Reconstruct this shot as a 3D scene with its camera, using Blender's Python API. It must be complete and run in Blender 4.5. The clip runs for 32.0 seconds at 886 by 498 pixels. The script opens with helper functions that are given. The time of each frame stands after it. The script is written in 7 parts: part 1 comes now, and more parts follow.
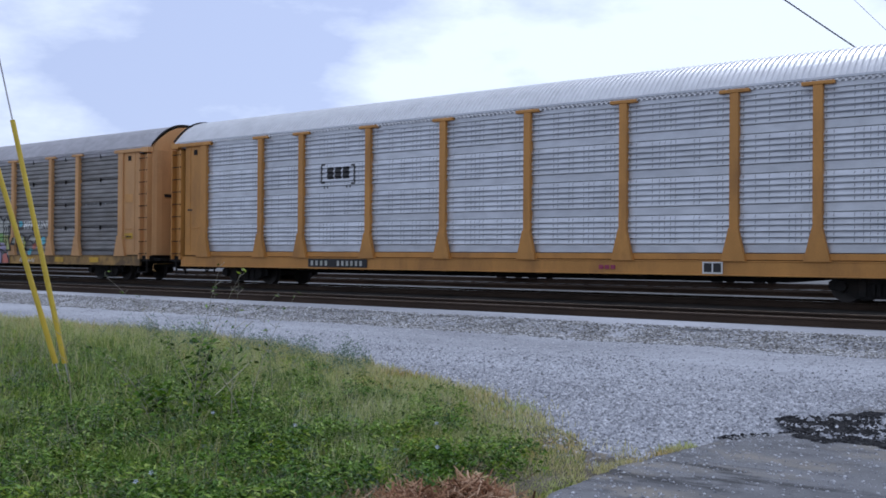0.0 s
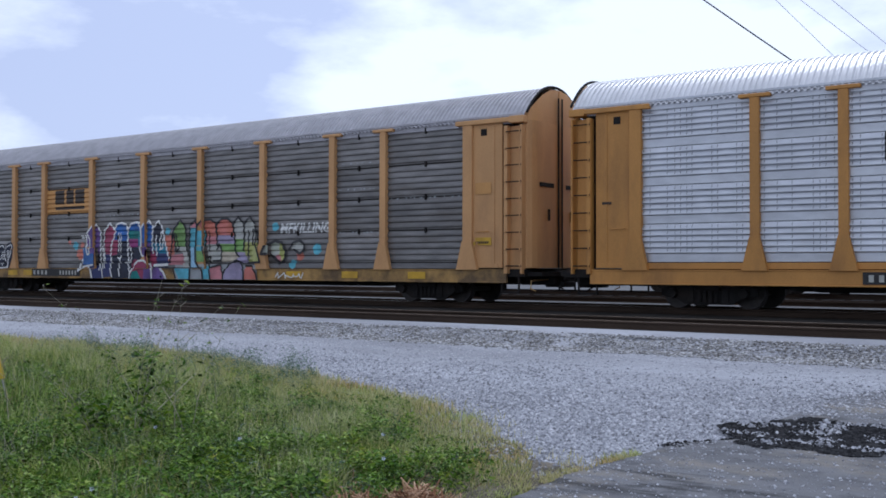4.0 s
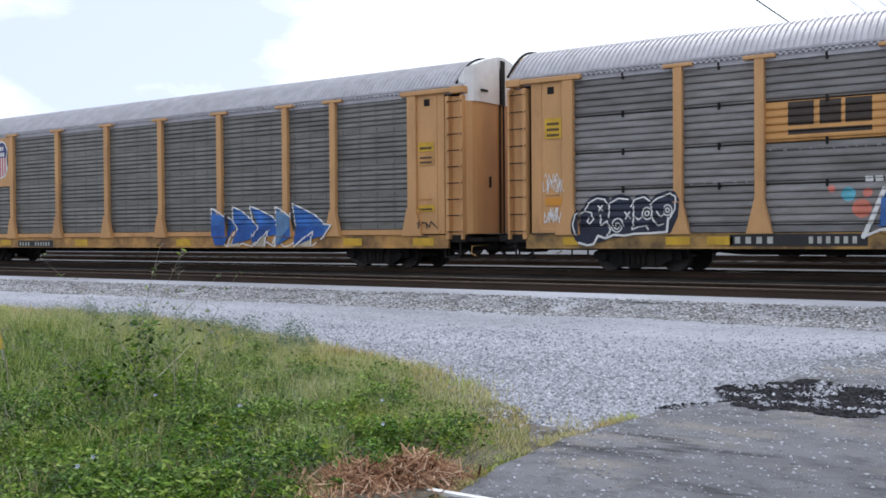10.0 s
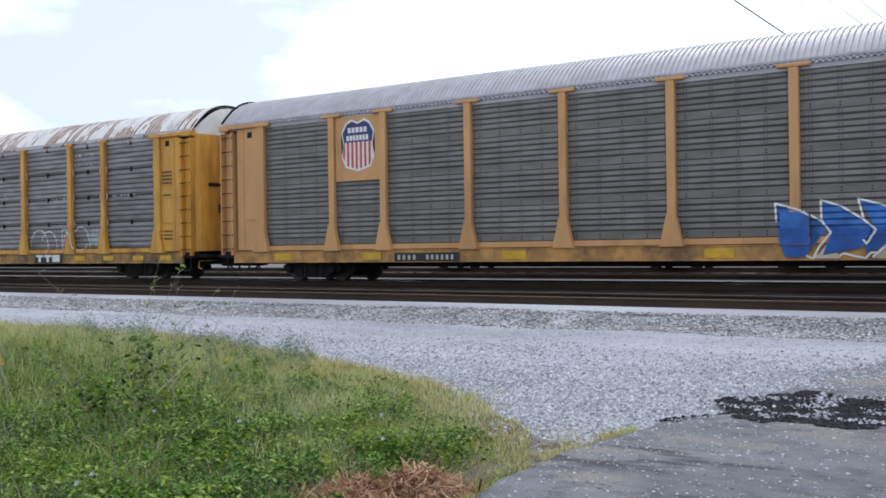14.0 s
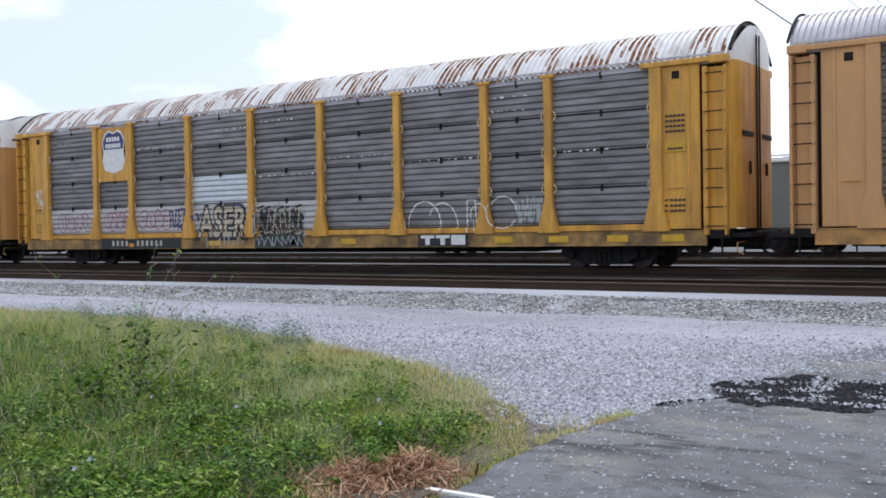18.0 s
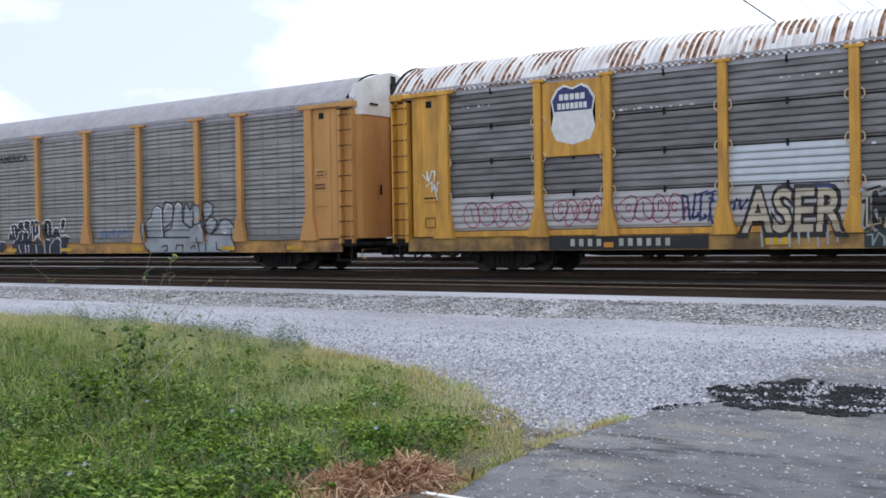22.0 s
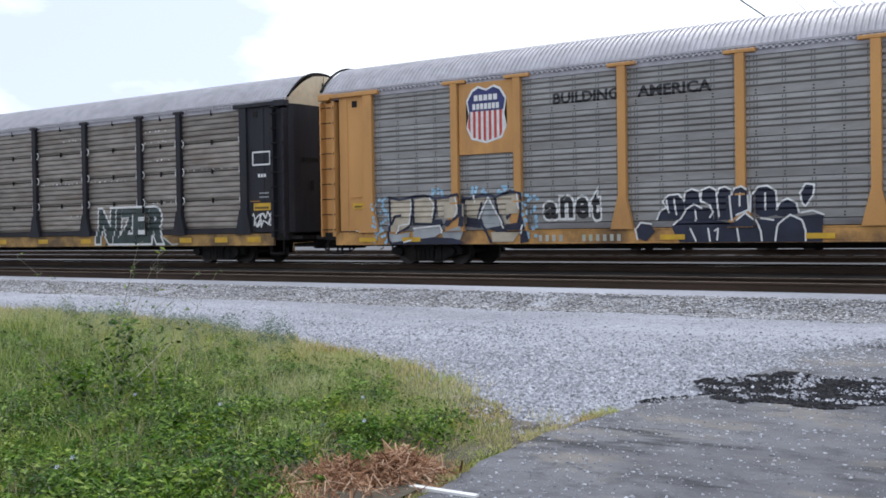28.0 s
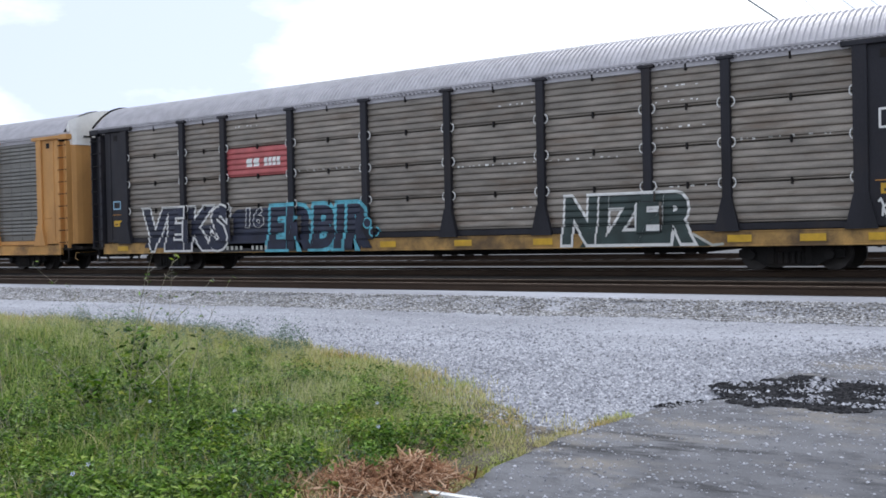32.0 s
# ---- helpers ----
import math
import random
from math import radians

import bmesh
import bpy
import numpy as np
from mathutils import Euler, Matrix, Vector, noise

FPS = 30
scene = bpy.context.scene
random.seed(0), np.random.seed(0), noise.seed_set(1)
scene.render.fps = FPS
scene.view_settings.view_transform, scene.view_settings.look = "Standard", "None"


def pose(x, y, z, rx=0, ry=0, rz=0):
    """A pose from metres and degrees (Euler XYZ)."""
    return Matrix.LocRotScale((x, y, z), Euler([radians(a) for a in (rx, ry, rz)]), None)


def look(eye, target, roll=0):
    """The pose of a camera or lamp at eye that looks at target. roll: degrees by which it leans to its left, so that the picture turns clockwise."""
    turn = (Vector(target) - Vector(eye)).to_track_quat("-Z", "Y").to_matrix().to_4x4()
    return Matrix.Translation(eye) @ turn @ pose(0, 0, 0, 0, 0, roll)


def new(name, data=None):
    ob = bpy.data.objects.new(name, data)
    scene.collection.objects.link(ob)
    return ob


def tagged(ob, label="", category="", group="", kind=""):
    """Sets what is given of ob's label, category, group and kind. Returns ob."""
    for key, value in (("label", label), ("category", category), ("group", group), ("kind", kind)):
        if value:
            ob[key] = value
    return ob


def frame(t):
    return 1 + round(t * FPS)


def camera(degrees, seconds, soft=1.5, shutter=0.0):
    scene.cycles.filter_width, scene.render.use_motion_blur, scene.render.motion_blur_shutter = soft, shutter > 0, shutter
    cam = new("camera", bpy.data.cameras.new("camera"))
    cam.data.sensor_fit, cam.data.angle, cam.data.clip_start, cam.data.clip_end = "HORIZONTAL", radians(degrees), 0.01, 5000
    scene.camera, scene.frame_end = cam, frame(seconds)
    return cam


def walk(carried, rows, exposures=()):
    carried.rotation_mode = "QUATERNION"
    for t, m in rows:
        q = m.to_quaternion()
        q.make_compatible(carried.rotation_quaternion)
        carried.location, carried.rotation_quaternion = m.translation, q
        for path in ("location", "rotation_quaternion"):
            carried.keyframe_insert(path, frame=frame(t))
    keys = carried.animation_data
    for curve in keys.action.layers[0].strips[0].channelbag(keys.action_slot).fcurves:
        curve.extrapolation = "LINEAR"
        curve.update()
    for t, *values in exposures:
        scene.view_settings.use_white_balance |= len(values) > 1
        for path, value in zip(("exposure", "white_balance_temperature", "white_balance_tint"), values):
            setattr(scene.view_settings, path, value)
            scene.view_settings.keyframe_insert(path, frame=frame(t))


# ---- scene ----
DIST = 22.64        # near side of the train from the camera's line
EYE = 0.944
SECONDS = 32.0
cam = camera(47.0, SECONDS, soft=1.7)
# seconds, yaw, pitch, roll of the camera, and how far the train has come
VIEW = [
    (0, 37.96, 0.46, -0.41, -0.00),
    (0.5, 36.37, 0.64, -0.25, 2.25),
    (1, 35.52, 0.60, -0.57, 4.48),
    (1.5, 34.96, 0.85, -0.62, 6.72),
    (2, 35.04, 0.48, -0.40, 8.96),
    (2.5, 35.05, 0.83, -0.09, 11.20),
    (3, 34.93, 0.90, 0.05, 13.45),
    (3.5, 34.87, 1.15, -0.19, 15.71),
    (5.5, 35.01, 0.56, 0.53, 24.65),
    (6, 34.79, 0.39, 0.56, 26.90),
    (6.5, 34.72, -0.29, 0.81, 29.14),
    (7, 34.79, -0.95, 0.63, 31.36),
    (7.5, 34.77, -1.00, 0.49, 33.57),
    (8, 34.91, -0.79, 0.48, 35.79),
    (8.5, 34.87, -0.80, 0.57, 38.03),
    (9, 34.86, -0.62, 0.53, 40.27),
    (9.5, 34.80, -0.51, 0.52, 42.50),
    (10, 34.75, -0.84, 0.44, 44.78),
    (10.5, 34.64, -1.09, 0.57, 47.06),
    (11, 33.83, -2.36, 0.55, 49.31),
    (11.5, 34.19, -0.94, 0.60, 51.56),
    (12, 34.41, -0.33, 0.60, 53.80),
    (12.5, 34.30, -0.20, 0.38, 56.04),
    (13, 34.52, -0.37, 0.39, 58.28),
    (13.5, 34.54, -0.19, 0.42, 60.53),
    (14, 34.69, -0.07, 0.80, 62.79),
    (14.5, 34.53, -0.22, 1.00, 65.05),
    (16.5, 34.21, -0.73, 1.27, 73.87),
    (17, 34.41, -0.85, 1.31, 76.11),
    (17.5, 34.50, -1.02, 1.11, 78.36),
    (18, 34.50, -0.91, 0.90, 80.60),
    (18.5, 34.65, -0.86, 0.97, 82.83),
    (19, 34.54, -0.77, 0.99, 85.06),
    (19.5, 34.60, -0.88, 1.21, 87.30),
    (20, 34.44, -0.87, 1.44, 89.54),
    (20.5, 34.06, -0.96, 1.44, 91.78),
    (21, 33.99, -0.94, 1.22, 94.00),
    (21.5, 34.23, -0.93, 1.12, 96.21),
    (22, 34.27, -0.68, 0.93, 98.43),
    (22.5, 34.14, -0.84, 1.09, 100.66),
    (23, 34.01, -1.16, 1.14, 102.87),
    (23.5, 34.02, -1.21, 1.22, 105.09),
    (24, 33.97, -1.22, 1.16, 107.31),
    (24.5, 34.21, -1.28, 1.06, 109.50),
    (26.5, 33.47, -1.54, 1.08, 118.25),
    (27, 33.61, -1.31, 1.14, 120.44),
    (27.5, 33.55, -1.35, 1.03, 122.63),
    (28, 33.62, -1.07, 0.88, 124.82),
    (28.5, 33.74, -0.77, 0.98, 127.01),
    (29, 33.61, -0.72, 0.98, 129.20),
    (29.5, 33.46, -0.44, 0.89, 131.36),
    (30, 33.63, -0.30, 1.02, 133.53),
    (30.5, 33.73, -0.40, 1.13, 135.72),
    (31, 33.89, -0.37, 1.10, 137.93),
    (31.5, 34.34, -0.54, 1.29, 140.14),
    (32, 34.35, -0.75, 1.25, 142.33),
]
walk(cam, [(t, pose(0, 0, EYE, 90 + p, r, y)) for t, y, p, r, s in VIEW],
     exposures=[(0, -0.12, 5500, 11), (3.5, -0.1, 5520, 11), (5.5, 0.06, 5700, 10), (6.2, 0.17, 5800, 10), (7, 0.33, 5950, 9), (9, 0.42, 6000, 9), (10.4, 0.43, 6000, 9), (11, 0.64, 6000, 9), (11.7, 0.43, 6000, 9), (32, 0.45, 6000, 9)])

# ---- light ----
SUN_UP, SUN_ROUND = 52.0, -25.0      # degrees; round: clockwise from +Y seen from above
world = bpy.data.worlds.new("world")
scene.world = world
world.use_nodes = True
wn, wl = world.node_tree.nodes, world.node_tree.links
wn.clear()

sky = wn.new("ShaderNodeTexSky")
sky.sky_type, sky.sun_disc = "NISHITA", False
sky.sun_elevation, sky.sun_rotation = radians(SUN_UP), radians(SUN_ROUND)
coord = wn.new("ShaderNodeTexCoord")
mapping = wn.new("ShaderNodeMapping")
mapping.inputs["Scale"].default_value = (1.0, 1.0, 2.6)
mapping.inputs["Location"].default_value = (0.35, 0.1, 0.0)
cloud = wn.new("ShaderNodeTexNoise")
cloud.inputs["Scale"].default_value, cloud.inputs["Detail"].default_value, cloud.inputs["Roughness"].default_value = 3.0, 8.0, 0.56
ramp = wn.new("ShaderNodeValToRGB")
ramp.color_ramp.elements[0].position, ramp.color_ramp.elements[0].color = 0.38, (0.73, 0.77, 0.96, 1)
ramp.color_ramp.elements[1].position, ramp.color_ramp.elements[1].color = 0.54, (1.27, 1.27, 1.29, 1)
over = wn.new("ShaderNodeBackground")
over.inputs["Strength"].default_value = 0.95
clear = wn.new("ShaderNodeBackground")
clear.inputs["Strength"].default_value = 0.08
both = wn.new("ShaderNodeMixShader")
both.inputs[0].default_value = 0.85
wout = wn.new("ShaderNodeOutputWorld")
wl.new(coord.outputs["Generated"], mapping.inputs["Vector"])
wl.new(mapping.outputs["Vector"], cloud.inputs["Vector"])
bank = wn.new("ShaderNodeVectorMath")                  # a heavy cloud bank high over the track
bank.operation = "DOT_PRODUCT"
bank.inputs[1].default_value = (-0.745, 0.582, 0.326)
wl.new(coord.outputs["Generated"], bank.inputs[0])
heavy = wn.new("ShaderNodeMapRange")
heavy.inputs[1].default_value, heavy.inputs[2].default_value, heavy.inputs[3].default_value, heavy.inputs[4].default_value = 0.965, 1.0, 0.0, -0.17
wl.new(bank.outputs["Value"], heavy.inputs[0])
mass = wn.new("ShaderNodeMath")
mass.operation = "ADD"
wl.new(cloud.outputs["Fac"], mass.inputs[0])
wl.new(heavy.outputs[0], mass.inputs[1])
wl.new(mass.outputs[0], ramp.inputs["Fac"])
side = wn.new("ShaderNodeSeparateXYZ")                 # cloud is brighter towards the sun
wl.new(coord.outputs["Generated"], side.inputs[0])
glow = wn.new("ShaderNodeMapRange")
glow.inputs[1].default_value, glow.inputs[2].default_value, glow.inputs[3].default_value, glow.inputs[4].default_value = -0.6, 0.75, 0.78, 1.0
wl.new(side.outputs["Y"], glow.inputs[0])
lit = wn.new("ShaderNodeVectorMath")
lit.operation = "MULTIPLY"
wl.new(ramp.outputs["Color"], lit.inputs[0])
wl.new(glow.outputs[0], lit.inputs[1])
wl.new(lit.outputs[0], over.inputs["Color"])
wl.new(sky.outputs["Color"], clear.inputs["Color"])
wl.new(clear.outputs[0], both.inputs[1])
wl.new(over.outputs[0], both.inputs[2])
wl.new(both.outputs[0], wout.inputs["Surface"])

sun = new("sun", bpy.data.lights.new("sun", "SUN"))
sun.data.energy, sun.data.angle, sun.data.color = 1.2, radians(14), (1.0, 0.95, 0.87)
az = radians(SUN_ROUND)
sun.matrix_world = look((60 * math.sin(az) * math.cos(radians(SUN_UP)), 60 * math.cos(az) * math.cos(radians(SUN_UP)), 60 * math.sin(radians(SUN_UP))), (0, 0, 0))

# ---- materials ----
def material(name, base, rough=0.8, metal=0.0, scale=3.0, amount=0.15, grain=60.0, bump=0.15, second=None, dirt=0.0, dirt_colour=(0.05, 0.04, 0.03), stretch=(1, 1, 1), vary=0.0, dirt_low=0.5, dirt_scale=1.2):
    """Colour that varies at two scales, stains of a second colour, fine relief."""
    m = bpy.data.materials.new(name)
    m.use_nodes = True
    nt = m.node_tree
    n, l = nt.nodes, nt.links
    b = n["Principled BSDF"]
    b.inputs["Roughness"].default_value, b.inputs["Metallic"].default_value = rough, metal
    tc = n.new("ShaderNodeTexCoord")
    mp = n.new("ShaderNodeMapping")
    mp.inputs["Scale"].default_value = stretch
    l.new(tc.outputs["Object"], mp.inputs["Vector"])
    vec = mp.outputs["Vector"]
    info = n.new("ShaderNodeObjectInfo")
    shift = n.new("ShaderNodeVectorMath")
    shift.operation = "ADD"
    mul = n.new("ShaderNodeMath")
    mul.operation, mul.inputs[1].default_value = "MULTIPLY", 37.0
    l.new(info.outputs["Random"], mul.inputs[0])
    l.new(vec, shift.inputs[0])
    l.new(mul.outputs[0], shift.inputs[1])
    vec = shift.outputs[0]
    big, fine = n.new("ShaderNodeTexNoise"), n.new("ShaderNodeTexNoise")
    big.inputs["Scale"].default_value, big.inputs["Detail"].default_value = scale, 5
    fine.inputs["Scale"].default_value, fine.inputs["Detail"].default_value = grain, 3
    l.new(vec, big.inputs["Vector"])
    l.new(vec, fine.inputs["Vector"])
    r = n.new("ShaderNodeValToRGB")
    lo, hi = tuple(c * (1 - amount) for c in base), second or tuple(min(1, c * (1 + amount)) for c in base)
    r.color_ramp.elements[0].position, r.color_ramp.elements[0].color = 0.32, (*lo, 1)
    r.color_ramp.elements[1].position, r.color_ramp.elements[1].color = 0.68, (*hi, 1)
    l.new(big.outputs["Fac"], r.inputs["Fac"])
    col = r.outputs["Color"]
    g = n.new("ShaderNodeMixRGB")
    g.blend_type, g.inputs[0].default_value = "OVERLAY", min(0.5, amount * 1.5)
    l.new(col, g.inputs[1])
    l.new(fine.outputs["Fac"], g.inputs[2])
    col = g.outputs[0]
    if dirt:
        dn = n.new("ShaderNodeTexNoise")
        dn.inputs["Scale"].default_value, dn.inputs["Detail"].default_value, dn.inputs["Roughness"].default_value = dirt_scale, 8, 0.65
        l.new(vec, dn.inputs["Vector"])
        dr = n.new("ShaderNodeMapRange")
        dr.inputs[1].default_value, dr.inputs[2].default_value, dr.inputs[4].default_value = dirt_low, dirt_low + 0.2, dirt
        l.new(dn.outputs["Fac"], dr.inputs[0])
        dm = n.new("ShaderNodeMixRGB")
        l.new(dr.outputs[0], dm.inputs[0])
        l.new(col, dm.inputs[1])
        dm.inputs[2].default_value = (*dirt_colour, 1)
        col = dm.outputs[0]
    if vary:
        vm = n.new("ShaderNodeMapRange")
        vm.inputs[3].default_value, vm.inputs[4].default_value = 1 - vary, 1 + vary
        l.new(info.outputs["Random"], vm.inputs[0])
        vv = n.new("ShaderNodeVectorMath")
        vv.operation = "MULTIPLY"
        l.new(col, vv.inputs[0])
        l.new(vm.outputs[0], vv.inputs[1])
        col = vv.outputs[0]
    l.new(col, b.inputs["Base Color"])
    if bump:
        bp = n.new("ShaderNodeBump")
        bp.inputs["Strength"].default_value, bp.inputs["Distance"].default_value = bump, 0.02
        l.new(fine.outputs["Fac"], bp.inputs["Height"])
        l.new(bp.outputs["Normal"], b.inputs["Normal"])
    return m


PAINT = {
    "orange": material("ochre_paint", (0.50, 0.24, 0.055), 0.6, amount=0.12, scale=1.3, dirt=0.45, dirt_colour=(0.16, 0.075, 0.03), stretch=(1, 1, 0.35), bump=0.05),
    "tan_sill": material("worn_orange_sill", (0.50, 0.27, 0.08), 0.7, amount=0.2, scale=2.2, dirt=0.9, dirt_colour=(0.13, 0.075, 0.04), bump=0.08, dirt_low=0.44),
    "peach": material("pale_faded_orange_paint", (0.57, 0.315, 0.128), 0.65, amount=0.1, scale=1.3, dirt=0.35, dirt_colour=(0.22, 0.11, 0.055), stretch=(1, 1, 0.35), bump=0.05),
    "tan": material("faded_orange_paint", (0.55, 0.285, 0.088), 0.65, amount=0.1, scale=1.3, dirt=0.35, dirt_colour=(0.20, 0.10, 0.05), stretch=(1, 1, 0.35), bump=0.05),
    "yellow": material("yellow_paint", (0.63, 0.33, 0.045), 0.55, amount=0.16, scale=2.5, dirt=0.6, dirt_colour=(0.24, 0.11, 0.035), stretch=(2, 2, 0.35), bump=0.05, dirt_low=0.47),
    "black": material("black_paint", (0.022, 0.022, 0.028), 0.6, amount=0.25, scale=1.5, dirt=0.3, dirt_colour=(0.06, 0.045, 0.035), stretch=(1, 1, 0.35), bump=0.05),
    "sill": material("worn_yellow_sill", (0.42, 0.25, 0.075), 0.7, amount=0.18, scale=2.5, dirt=0.9, dirt_colour=(0.10, 0.065, 0.035), bump=0.08, dirt_low=0.40),
    "white": material("white_paint", (0.78, 0.78, 0.76), 0.5, amount=0.05, dirt=0.3, dirt_colour=(0.30, 0.26, 0.22), bump=0.03),
    "cream": material("cream_paint", (0.66, 0.55, 0.38), 0.6, amount=0.08, dirt=0.4, dirt_colour=(0.33, 0.18, 0.07), bump=0.03),
    "dark": material("dark_underframe", (0.016, 0.015, 0.015), 0.75, amount=0.3, scale=3, dirt=0.5, dirt_colour=(0.045, 0.033, 0.025)),
    "steel": material("grimy_steel", (0.045, 0.04, 0.038), 0.6, 0.3, amount=0.3, scale=4),
    "bright": material("bright_galvanised", (0.56, 0.575, 0.615), 0.40, 0.55, amount=0.10, scale=3.2, bump=0.04, vary=0.06, dirt=0.25, dirt_colour=(0.42, 0.44, 0.50), stretch=(0.6, 1, 1.6)),
    "grey": material("weathered_galvanised", (0.178, 0.173, 0.174), 0.44, 0.45, amount=0.26, scale=2.6, dirt=0.6, dirt_colour=(0.085, 0.074, 0.066), stretch=(0.45, 1, 2.2), bump=0.06, vary=0.16),
    "grey_blue": material("bluish_galvanised", (0.192, 0.184, 0.178), 0.46, 0.4, amount=0.26, scale=2.6, dirt=0.65, dirt_colour=(0.105, 0.088, 0.072), stretch=(0.45, 1, 2.2), bump=0.06, vary=0.16),
    "grey_light": material("dull_galvanised", (0.262, 0.258, 0.246), 0.48, 0.35, amount=0.16, scale=2.6, dirt=0.5, dirt_colour=(0.16, 0.145, 0.125), stretch=(0.45, 1, 2.2), bump=0.06, vary=0.07),
    "grey_green": material("sooty_galvanised", (0.160, 0.156, 0.143), 0.48, 0.35, amount=0.2, scale=2.6, dirt=0.5, dirt_colour=(0.10, 0.098, 0.082), stretch=(0.45, 1, 2.2), bump=0.06, vary=0.08),
    "grey_brown": material("brown_stained_galvanised", (0.212, 0.190, 0.163), 0.46, 0.35, amount=0.26, scale=2.6, dirt=0.6, dirt_colour=(0.115, 0.072, 0.042), stretch=(0.45, 1, 2.2), bump=0.06, vary=0.14),
    "chalky": material("chalky_white_panel", (0.46, 0.45, 0.45), 0.7, 0.1, amount=0.12, scale=2.2, dirt=0.5, dirt_colour=(0.30, 0.28, 0.28), stretch=(0.5, 1, 2), bump=0.05),
    "fresh": material("fresh_galvanised", (0.50, 0.54, 0.57), 0.45, 0.4, amount=0.06, scale=3, bump=0.03),
    "red": material("faded_red_paint", (0.42, 0.10, 0.10), 0.6, amount=0.15, scale=2, bump=0.03),
    "roof_bright": material("bright_roof", (0.66, 0.66, 0.68), 0.4, 0.3, amount=0.06, dirt=0.2, dirt_colour=(0.3, 0.3, 0.3), bump=0.03),
    "roof_grey": material("grey_roof", (0.42, 0.41, 0.435), 0.55, 0.3, amount=0.12, dirt=0.35, dirt_colour=(0.29, 0.28, 0.28), dirt_scale=0.7, bump=0.03),
    "punched": material("punched_hole_rows", (0.055, 0.06, 0.075), 0.8, amount=0.25, bump=0.0),
    "roof_rust": material("rusted_white_roof", (0.74, 0.73, 0.72), 0.6, amount=0.08, dirt=0.7, dirt_colour=(0.24, 0.095, 0.035), dirt_low=0.51, dirt_scale=1.6, stretch=(1.8, 0.5, 0.5), bump=0.05),
}

# ---- ground ----
def bake(bm, name, mat, smooth=False):
    me = bpy.data.meshes.new(name)
    bm.normal_update()
    bm.to_mesh(me)
    bm.free()
    for m in (mat if isinstance(mat, (list, tuple)) else [mat]):
        me.materials.append(m)
    if smooth:
        me.polygons.foreach_set("use_smooth", [True] * len(me.polygons))
    return me


def part(name, bm, mat, parent=None, label="", at=None, smooth=False):
    me = bm if isinstance(bm, bpy.types.Mesh) else bake(bm, name, mat, smooth)
    ob = new(name, me)
    ob.parent = parent
    if at is not None:
        ob.matrix_basis = at
    if label:
        tagged(ob, label)
    return ob


def box(bm, x0, x1, y0, y1, z0, z1, bevel=0.0):
    m = Matrix.Translation(((x0 + x1) / 2, (y0 + y1) / 2, (z0 + z1) / 2)) @ Matrix.Diagonal((abs(x1 - x0), abs(y1 - y0), abs(z1 - z0), 1))
    g = bmesh.ops.create_cube(bm, size=1, matrix=m)
    if bevel:
        edges = list({e for v in g["verts"] for e in v.link_edges})
        bmesh.ops.bevel(bm, geom=edges, offset=bevel, segments=1, affect="EDGES")
    return bm


def boxes(*rows, bevel=0.0):
    bm = bmesh.new()
    for r in rows:
        box(bm, *r, bevel=bevel)
    return bm


def rod(bm, a, b, r, sides=8, r2=None):
    a, b = Vector(a), Vector(b)
    q = (b - a).to_track_quat("Z", "Y").to_matrix().to_4x4()
    bmesh.ops.create_cone(bm, cap_ends=True, segments=sides, radius1=r, radius2=r if r2 is None else r2, depth=(b - a).length, matrix=Matrix.Translation((a + b) / 2) @ q)
    return bm


def thing(name, label, category, group="", at=None, kind=""):
    ob = new(name)
    ob.empty_display_size = 0.2
    if at is not None:
        ob.matrix_basis = at
    return tagged(ob, label, category, group, kind)


NEAR_Y, TRAIN_Y, FAR_Y = 17.6, DIST + 1.58, 32.5     # middles of the three tracks


def ground_z(x, y):
    """Height of the ground: road near the camera, bank up to the tracks."""
    steps = [(-300, -0.70), (0, -0.66), (5, -0.63), (9, -0.56), (13, -0.42), (15.3, -0.37), (16.25, -0.15), (18.7, -0.15), (20, -0.2), (24, -0.19), (40, -0.25), (60, -0.6), (3000, -2.0)]
    for (a, za), (b, zb) in zip(steps, steps[1:]):
        if a <= y < b:
            return za + (zb - za) * (y - a) / (b - a)
    return steps[-1][1]

gravel = material("pale_crushed_limestone", (0.325, 0.332, 0.366), 0.95, amount=0.24, scale=0.7, grain=30, bump=0.7, dirt=0.4, dirt_colour=(0.25, 0.252, 0.275), dirt_scale=0.5, stretch=(0.3, 1, 1))
ballast = material("dark_oily_ballast", (0.030, 0.028, 0.026), 0.95, amount=0.35, scale=1.2, grain=22, bump=0.8, dirt=0.5, dirt_colour=(0.065, 0.054, 0.045))


